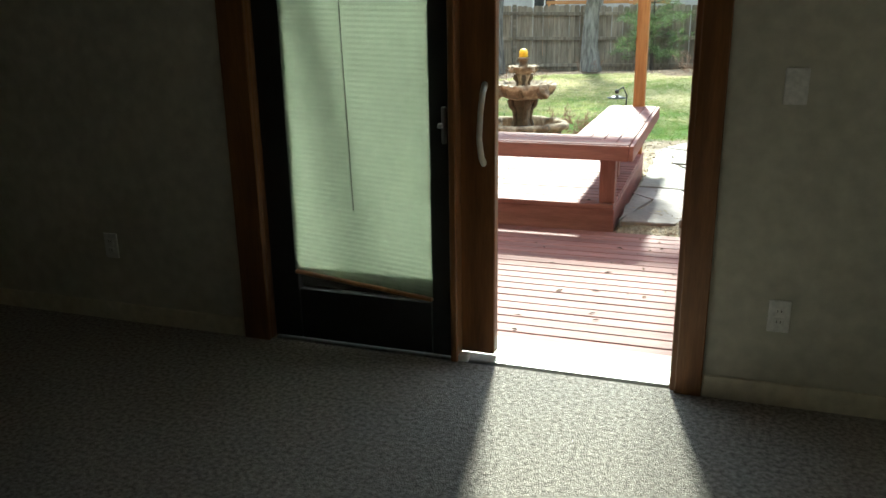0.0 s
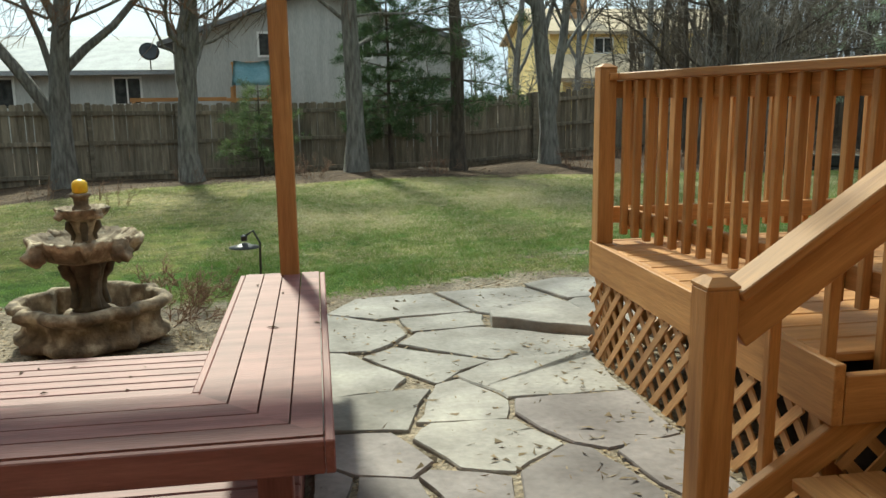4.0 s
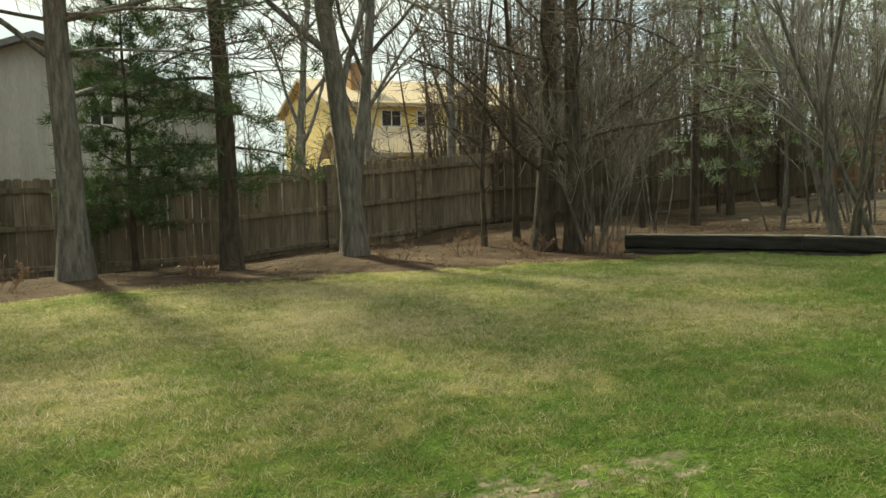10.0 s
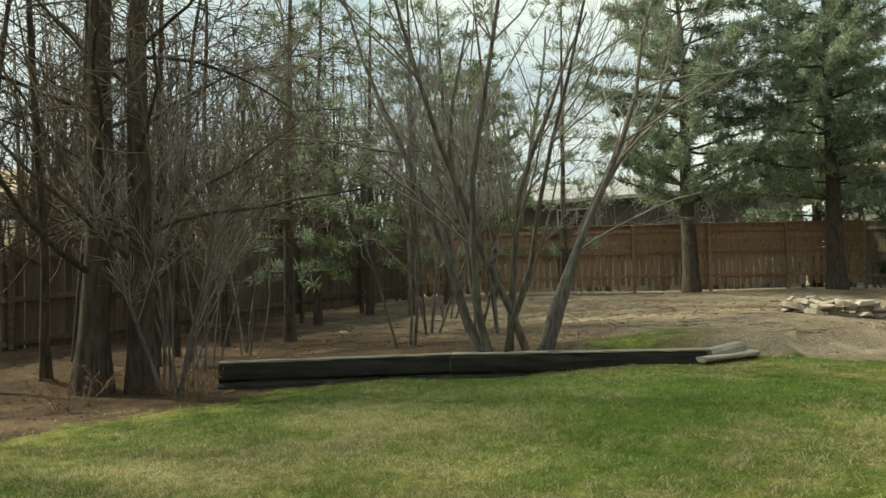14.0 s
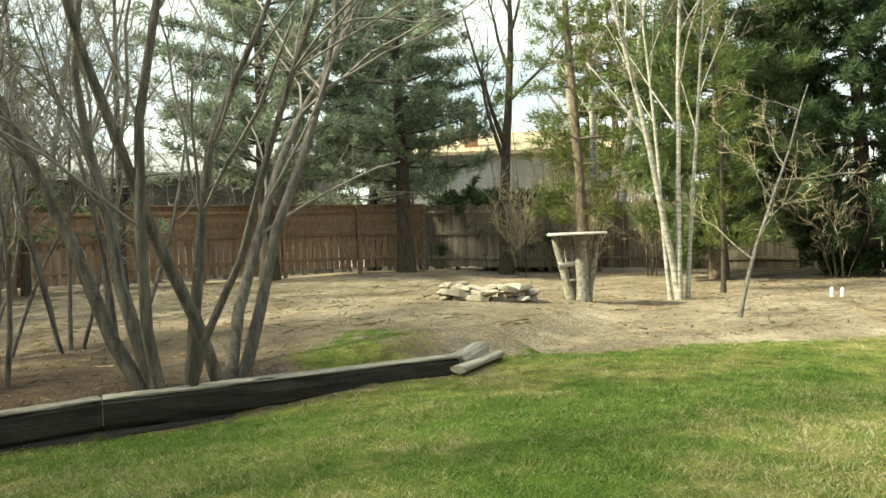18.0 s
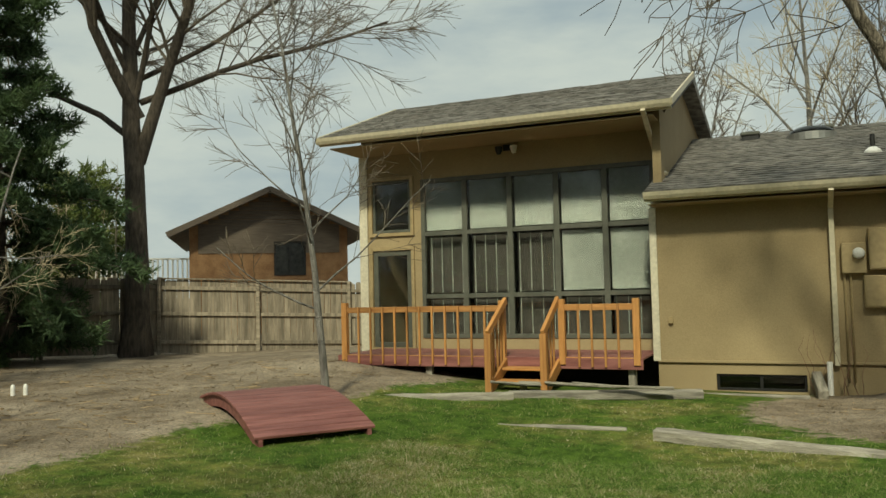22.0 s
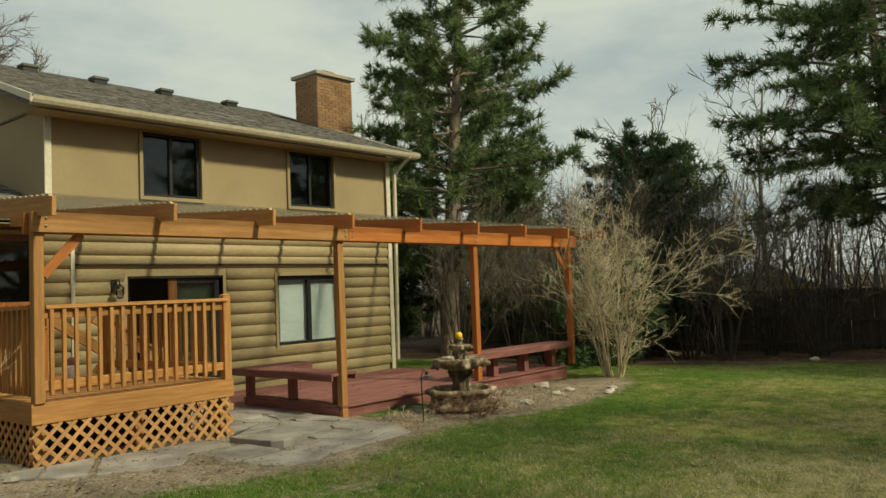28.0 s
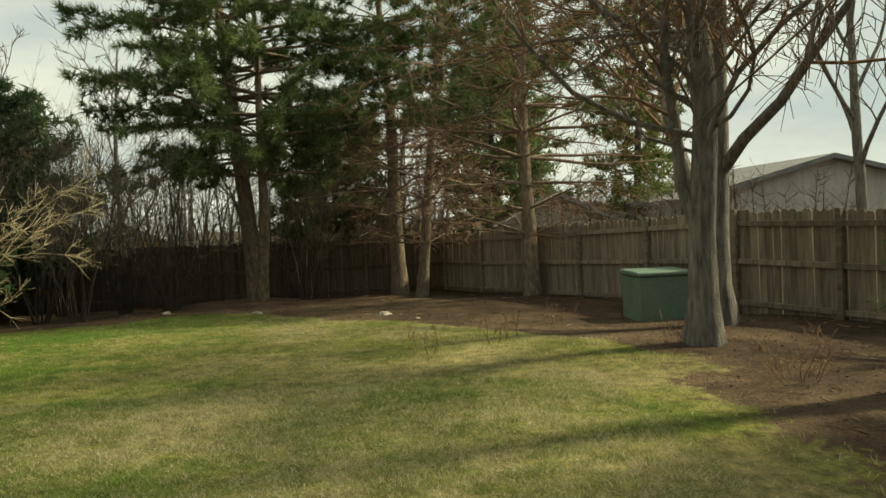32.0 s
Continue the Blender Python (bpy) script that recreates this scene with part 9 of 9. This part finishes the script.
# ---- neighbouring houses ----
def house(name, x0, x1, y0, y1, z0, z1, zr, wall, roofm, label, axis="x", over=0.4, wins=(), ang=0.0, roof_t=0.15, lap=0, gable=None, sash="white"):
    """A plain gabled house: body, gables, roof slopes and windows. wins: (side, u0, u1, z0, z1)."""
    cx, cy = (x0 + x1) / 2, (y0 + y1) / 2
    h = thing(name, (cx, cy, z0), label, "house")
    h.rotation_euler = (0, 0, ang)
    hx, hy = (x1 - x0) / 2, (y1 - y0) / 2

    def add(nm, bm, mt, par=h, lb=""):
        bmesh.ops.recalc_face_normals(bm, faces=bm.faces)
        o = put(nm, to_mesh(bm, nm), mt, par, (cx, cy, z0), None, lb)
        o.location = (0, 0, 0)
        return o
    bm = bmesh.new()
    add_box(bm, -hx, hx, -hy, hy, 0, z1 - z0)
    for s in (-1, 1):
        if axis == "x":
            g = [bm.verts.new(p) for p in ((s * hx, -hy, z1 - z0), (s * hx, hy, z1 - z0), (s * hx, 0, zr - z0))]
        else:
            g = [bm.verts.new(p) for p in ((-hx, s * hy, z1 - z0), (hx, s * hy, z1 - z0), (0, s * hy, zr - z0))]
        bm.faces.new(g)
    add("wall", bm, wall)
    for s in (-1, 1):
        bm = bmesh.new()
        a, c = (hx + over, hy) if axis == "x" else (hy + over, hx)
        sl = (zr - z1) / c
        pr = [(0, zr - z0), (s * (c + over), z1 - z0 - sl * over), (s * (c + over), z1 - z0 - sl * over + roof_t), (0, zr - z0 + roof_t)]
        P = [[bm.verts.new((e, v, z) if axis == "x" else (v, e, z)) for v, z in pr] for e in (-a, a)]
        bm.faces.new(P[0])
        bm.faces.new(P[1][::-1])
        for i in range(4):
            bm.faces.new((P[0][i], P[1][i], P[1][(i + 1) % 4], P[0][(i + 1) % 4]))
        add("roof", bm, roofm)
    for side, u0, u1, a, c in wins:
        for nm, gr, dp, mt in (("window", 0.07, 0.03, sash), ("pane", 0.0, 0.04, "farpane"), ("mullion", None, 0.05, sash)):
            if gr is None:
                gr, um = 0.0, (u0 + u1) / 2
                u0, u1 = um - 0.025, um + 0.025
            bm = bmesh.new()
            if side in "sn":
                yy = -hy if side == "s" else hy
                s = -1 if side == "s" else 1
                lo, hi = sorted((yy, yy + s * dp))
                add_box(bm, u0 - cx - gr, u1 - cx + gr, lo, hi, a - z0 - gr, c - z0 + gr)
            else:
                xx = -hx if side == "w" else hx
                s = -1 if side == "w" else 1
                lo, hi = sorted((xx, xx + s * dp))
                add_box(bm, lo, hi, u0 - cy - gr, u1 - cy + gr, a - z0 - gr, c - z0 + gr)
            add(nm, bm, mt)
    if gable:
        # boarded gable ends and dark barge boards
        for s in (-1, 1):
            for i in range(8):
                u0, u1 = i / 8, (i + 0.92) / 8
                bm = bmesh.new()
                add_box(bm, -hx * (1 - u1) - 0.02, hx * (1 - u1) + 0.02, s * hy - 0.03, s * hy + 0.03, (z1 - z0) + (zr - z1) * u0 - 0.9 * (i == 0), (z1 - z0) + (zr - z1) * u1)
                add("gable_board", bm, gable)
            for e in (-1, 1):
                beam("barge_board", h, "brownwall", (cx + e * (hx + over), cy + s * (hy + over), z1 - (zr - z1) / hx * over + 0.05), (cx, cy + s * (hy + over), zr + 0.05), 0.05, 0.2)
    if lap:
        for i in range(int((z1 - z0) / lap)):
            bm = bmesh.new()
            add_box(bm, -hx - 0.02, hx + 0.02, -hy - 0.02, hy + 0.02, i * lap, i * lap + lap * 0.86)
            add("siding_course", bm, wall)
    return h


house("grey_house", -4.6, 4.2, 26.4, 34, -0.4, 3.2, 4.75, "greywall", "roofg", "grey board-sided gabled house beyond the back fence", "y", wins=(("s", -2.0, -1.15, 2.83, 3.47), ("s", 0.95, 1.45, 2.75, 3.35)))
ps = thing("playset", (-2.2, 24.9, -0.4), "cedar playset with a faded teal canvas canopy behind the back fence", "playset")
bm = bmesh.new()
cols = []
for i in range(9):
    u = i / 8
    sag = 0.05 * math.sin(math.pi * u)
    cols.append([bm.verts.new((-2.72 + (1.02 + 0.18 * v_) * u - 0.02 * v_, 25.35 - 0.75 * v_, 2.62 - 0.74 * v_ - sag * (1 - v_) - 0.03 * math.sin(3.1 * v_))) for v_ in (0.0, 0.25, 0.5, 0.75, 1.0)])
for p, q in zip(cols, cols[1:]):
    for k in range(4):
        bm.faces.new((p[k], p[k + 1], q[k + 1], q[k]))
bmesh.ops.solidify(bm, geom=bm.faces[:], thickness=0.012)
part("canopy", bm, "teal", ps, "faded teal canvas canopy", smooth=True)
bx("ridge", ps, "cedar", -2.80, -1.60, 25.34, 25.42, 2.50, 2.58)
for xx in (-2.74, -1.70):
    for yy in (24.62, 25.38):
        bx("post", ps, "cedar", xx - 0.04, xx + 0.04, yy - 0.04, yy + 0.04, -0.5, 1.84 if yy < 25 else 2.5)
bx("deck_rail", ps, "cedar", -2.9, -1.62, 24.52, 24.575, 1.42, 1.52)
bx("deck_rail", ps, "cedar", -2.9, -1.62, 24.52, 24.575, 1.02, 1.10)
bx("swing_beam", ps, "cedar", -5.6, -2.91, 24.6, 24.69, 1.44, 1.55)
for yy in (24.2, 25.1):
    beam("swing_leg", ps, "cedar", (-5.5, 24.645, 1.44), (-5.7, yy, -0.5), 0.08, 0.08)
dish = thing("satellite_dish", (-5.6, 28.0, 2.6), "dark satellite dish on the pale roof", "dish")
part("bowl", lathe([(0.05, 0.0), (0.2, 0.04), (0.31, 0.10), (0.315, 0.105), (0.2, 0.055), (0.04, 0.02)], 28), "dark", dish, at=(-5.6, 27.95, 3.0), smooth=True)
dish.children[0].rotation_euler = (1.15, 0, 0.3)
beam("mast", dish, "metal", (-5.6, 28.1, 2.35), (-5.6, 28.05, 3.02), 0.04, 0.04)
house("low_house", -14, -4.0, 28.4, 36, -0.4, 2.45, 3.7, "greywall", "roofpale", "low grey house with a pale roof beyond the back fence", "x", wins=(("s", -6.85, -6.05, 1.40, 2.2), ("s", -11.0, -10.0, 1.3, 2.2)))
house("yellow_house", 10.2, 22.0, 36.0, 44, 0.0, 4.3, 5.6, "yelwall", "rooftan", "pale yellow two-storey house beyond the back fence", "x", wins=(("s", 12.3, 13.1, 3.4, 4.0), ("s", 13.9, 14.6, 3.4, 4.0), ("s", 17, 18, 3.4, 4.0)), lap=0.25)
house("yellow_wing", 10.0, 17, 33.4, 35.9, 0.0, 2.3, 3.1, "yelwall", "rooftan", "low yellow wing of the house beyond the fence", "x")
yc = thing("house_chimney", (12.0, 38.2, 5.0), "orange chimney on the yellow house", "chimney")
bx("shaft", yc, "brick", 11.6, 12.5, 37.8, 38.6, 4.6, 6.1)
bx("cap", yc, "mortar", 11.55, 12.55, 37.75, 38.65, 6.101, 6.2)
house("east_house", 32.5, 42, 14, 30, 0.2, 4.0, 5.2, "darkroom", "roofpale", "long low dark house with a pale roof beyond the red fence", "y", wins=(("w", 20.2, 21.8, 2.7, 3.6), ("w", 24, 25.2, 2.7, 3.6)))
house("green_house", 40, 50, 1.5, 12.0, 0.2, 5.2, 6.6, "greywall", "rooftan", "pale house with a brick chimney beyond the trees", "y")
ec = thing("house_chimney", (41.5, 7.2, 4.0), "red brick chimney on the far house", "chimney")
bx("shaft", ec, "brick", 40.6, 41.2, 7.4, 8.0, 5.0, 7.5)
bx("cap", ec, "mortar", 40.55, 41.25, 7.35, 8.05, 7.501, 7.6)
house("brick_house", 23.8, 29.4, -19.0, -11.2, 0.0, 3.95, 5.25, "brick", "roofg", "orange brick gabled house beyond the fence", "y", over=0.7, ang=0.66, wins=(("n", 25.4, 26.4, 2.3, 3.4),), gable="brownwall", sash="dark")
wr_ = thing("white_railing", (27.0, -9.5, 2.2), "white balustrade beside the brick house", "railing")
for i in range(22):
    p = Vector((28.6, -8.2, 0)).lerp(Vector((26.2, -10.7, 0)), i / 21)
    bx("baluster", wr_, "white", p.x - 0.025, p.x + 0.025, p.y - 0.025, p.y + 0.025, 1.9, 2.85)
beam("top_rail", wr_, "white", (28.6, -8.2, 2.88), (26.2, -10.7, 2.88), 0.09, 0.06)
beam("bottom_rail", wr_, "white", (28.6, -8.2, 1.95), (26.2, -10.7, 1.95), 0.06, 0.06)
house("shed", -27, -24.2, 0.6, 3.4, -0.6, 1.2, 1.85, "yelwall", "roofpale", "small yellow shed with a pale roof beyond the side fence", "x")
house("garden_shed", -22.5, -19.2, 15.6, 19.0, -0.6, 1.3, 2.1, "greywall", "roofpale", "pale-roofed shed beyond the corner of the yard", "x")
house("grey_roof_house", -32, -18.2, 21.5, 30, -0.5, 1.8, 2.9, "greywall", "roofg", "low house with a wide grey roof beyond the fence", "x")


# ---- grass and litter ----
def lawn_grass():
    rng = np.random.default_rng(7)
    n, close = 760000, 480000
    x = rng.uniform(-13, 15.2, n)
    y = rng.uniform(1.0, 16.0, n)
    # thicker where the walk crosses the lawn
    x[:close], y[:close] = rng.uniform(-1.5, 10.5, close), rng.uniform(5.0, 14.0, close)
    # a coarse grid of soil and level, read at each blade
    gx, gy = np.arange(-13.5, 16.5, 0.25), np.arange(0.5, 17.0, 0.25)
    B = np.array([[bed(a, b_) for a in gx] for b_ in gy])
    Z = np.array([[gz(a, b_) + lift(a, b_) for a in gx] for b_ in gy])
    i, j = ((x - gx[0]) / 0.25).astype(int), ((y - gy[0]) / 0.25).astype(int)
    u, v = (x - gx[0]) / 0.25 - i, (y - gy[0]) / 0.25 - j

    def at(G):
        return G[j, i] * (1 - u) * (1 - v) + G[j, i + 1] * u * (1 - v) + G[j + 1, i] * (1 - u) * v + G[j + 1, i + 1] * u * v
    keep = (rng.random(n) > at(B) * 1.5 - 0.05) & ~((x < 1.0) & (y < 4.6)) & ~((x < -0.3) & (y < 5.0)) & ~((x < 3.5) & (y < 4.5)) & ~((x < 14) & (y < 1.25))
    x, y, z = x[keep], y[keep], at(Z)[keep]
    m = len(x)
    # tufts: longer blades in clumps
    cx, cy = np.arange(-13.5, 16.5, 0.09), np.arange(0.5, 17.0, 0.09)
    C = np.array([[noise.noise(Vector((p * 5.5, q * 5.5, 1.0))) + 0.5 * noise.noise(Vector((p * 1.6, q * 1.6, 4.0))) for p in cx] for q in cy])
    tuft = C[((y - cy[0]) / 0.09).astype(int), ((x - cx[0]) / 0.09).astype(int)]
    h = rng.uniform(0.012, 0.038, m) * np.clip(1.0 + 1.1 * tuft, 0.35, 1.9)
    a = rng.uniform(0, 2 * math.pi, m)
    lx, ly = rng.normal(0, 0.03, m), rng.normal(0, 0.03, m)
    w = rng.uniform(0.0022, 0.0055, m)
    c = np.stack([x, y, z - 0.004], 1)
    s = np.stack([np.cos(a) * w, np.sin(a) * w, 0 * a], 1)
    tip = c + np.stack([lx, ly, h], 1)
    tri = np.stack([c - s, c + s, tip], 1)
    me = soup("grass", tri, "grass")
    tagged(put("lawn_grass", me, None), "short patchy green and straw-coloured lawn grass", "grass", kind="stuff")
    # dry leaves, bark and twigs on the bare soil
    n = 110000
    x, y = rng.uniform(-17, 26, n), rng.uniform(1.2, 20, n)
    near = 14000
    x[:near], y[:near] = rng.uniform(-4.5, 6, near), rng.uniform(1.0, 6.6, near)
    ok = []
    for k in range(n):
        if bed(x[k], y[k]) > 0.55 and not (x[k] < -0.42 and y[k] < 4.6) and not (y[k] < 2.5 and x[k] < 3.3):
            ok.append(k)
    ok = np.array(ok)
    x, y = x[ok], y[ok]
    z = np.array([gz(a_, b_) for a_, b_ in zip(x, y)]) + noise_lift(x, y) + rng.uniform(0.004, 0.02, len(x))
    c = np.stack([x, y, z], 1)
    p = rng.normal(0, 1, (len(x), 3)) * np.array([0.022, 0.022, 0.004])
    q = rng.normal(0, 1, (len(x), 3)) * np.array([0.022, 0.022, 0.006])
    T = np.stack([c, c + p, c + q], 1)
    back = (x - 0.55 * y < 5.0) & ((y > 9.5) | (x < -7.5))
    tagged(put("leaf_litter", soup("litter", T[~back], "leaf"), None), "dry tan leaf litter and bark chips on the soil", "litter", kind="stuff")
    tagged(put("leaf_litter", soup("litter", T[back], "mulch"), None), "dark reddish-brown leaf mulch along the fences", "litter", kind="stuff")


def ground_twigs():
    """Sticks, bark strips and stones strewn on the soil beds."""
    rng = np.random.default_rng(21)
    n = 3800
    x, y = rng.uniform(-17, 25, n), rng.uniform(0.8, 20, n)
    x[:1500], y[:1500] = rng.uniform(10.5, 22, 1500), rng.uniform(1.0, 18, 1500)
    ok = np.array([k for k in range(n) if bed(x[k], y[k]) > 0.7 and not (y[k] < 4.6 and x[k] < 3.4)])
    x, y = x[ok], y[ok]
    m = len(x)
    z = np.array([gz(a, b_) + lift(a, b_) for a, b_ in zip(x, y)]) + 0.012
    c = np.stack([x, y, z], 1)
    a = rng.uniform(0, 6.28, m)
    ln = rng.uniform(0.04, 0.22, m) * rng.random(m)
    d = np.stack([np.cos(a) * ln, np.sin(a) * ln, rng.normal(0, 0.012, m)], 1)
    w = rng.uniform(0.004, 0.011, m)[:, None]
    s = np.stack([-np.sin(a), np.cos(a), 0 * a], 1) * w
    up = np.array([0, 0, 1.0]) * w * 1.6
    T = np.concatenate([np.stack([c - d - s, c + d, c - d + up], 1), np.stack([c - d + s, c + d, c - d + up], 1), np.stack([c - d - s, c + d + s, c + d + up], 1)])
    tagged(put("ground_twigs", soup("ground_twigs", T, "leaf"), None), "dry sticks and bark strips strewn on the soil", "twigs", kind="stuff")


def noise_lift(x, y):
    return np.array([lift(a, b_) for a, b_ in zip(x, y)])


def grass_material():
    """Blades in mixed straw and green, in patches and tufts, that let some light through."""
    m = bpy.data.materials.new("grass_blades")
    m.use_nodes = True
    n, l = m.node_tree.nodes, m.node_tree.links
    p = n["Principled BSDF"]
    g = n.new("ShaderNodeNewGeometry")

    def tex(s, d=5.0):
        t = n.new("ShaderNodeTexNoise")
        t.inputs["Scale"].default_value, t.inputs["Detail"].default_value = s, d
        l.new(g.outputs["Position"], t.inputs["Vector"])
        return t.outputs["Fac"]

    def plus(a, k, b, off):
        q = n.new("ShaderNodeMath")
        q.operation = "MULTIPLY_ADD"
        q.inputs[1].default_value = k
        l.new(a, q.inputs[0])
        l.new(b, q.inputs[2])
        r = n.new("ShaderNodeMath")
        r.operation = "SUBTRACT"
        r.inputs[1].default_value = off
        l.new(q.outputs[0], r.inputs[0])
        return r.outputs[0]
    f = green_bias(n, l, g.outputs["Position"], tex(0.55), tex(3.2))
    f = plus(tex(9.0, 3.0), 0.7, f, 0.35)
    f = plus(g.outputs["Random Per Island"], 0.55, f, 0.27)
    r = n.new("ShaderNodeValToRGB")
    e = r.color_ramp.elements
    e[0].position, e[0].color = 0.30, (0.56, 0.50, 0.33, 1)
    e[1].position, e[1].color = 0.70, (0.18, 0.27, 0.065, 1)
    k = e.new(0.48)
    k.color = (0.33, 0.335, 0.14, 1)
    l.new(f, r.inputs["Fac"])
    l.new(r.outputs["Color"], p.inputs["Base Color"])
    p.inputs["Roughness"].default_value = 0.7
    p.inputs["Specular IOR Level"].default_value = 0.25
    lit_through(m, 0.35)
    return m


def deck_leaves():
    """Curled dry leaves scattered on the red deck, its platform and the bench."""
    rng = np.random.default_rng(77)
    T = []
    for n, x0, x1, y0, y1, z in ((90, -3.5, 0.6, 0.45, 2.2, -0.048), (110, -5.5, -0.6, 2.45, 4.3, 0.122), (4, -0.75, -0.4, 2.6, 4.3, 0.532)):
        x, y = rng.uniform(x0, x1, n), rng.uniform(y0, y1, n)
        a = rng.uniform(0, 6.28, n)
        ln, w = rng.uniform(0.010, 0.032, n), rng.uniform(0.003, 0.008, n)
        c = np.stack([x, y, np.full(n, z)], 1)
        d = np.stack([np.cos(a), np.sin(a), 0 * a], 1) * ln[:, None]
        s = np.stack([-np.sin(a), np.cos(a), 0 * a], 1) * w[:, None]
        up = np.array([0, 0, 1]) * (w * 0.8)[:, None]
        for e in (-1, 1):
            T.append(np.stack([c - d, c + d, c + e * s + up], 1))
    tagged(put("fallen_leaves", soup("fallen_leaves", np.concatenate(T), "leafd"), None), "dry dark leaves scattered on the red deck boards", "leaves", kind="stuff")


M["leafd"] = surf("dark_dry_leaf", (0.05, 0.03, 0.018), (0.14, 0.085, 0.05), 30, 0.9, 0.0, island=0.5)
deck_leaves()
M["grass"] = grass_material()
lawn_grass()
ground_twigs()
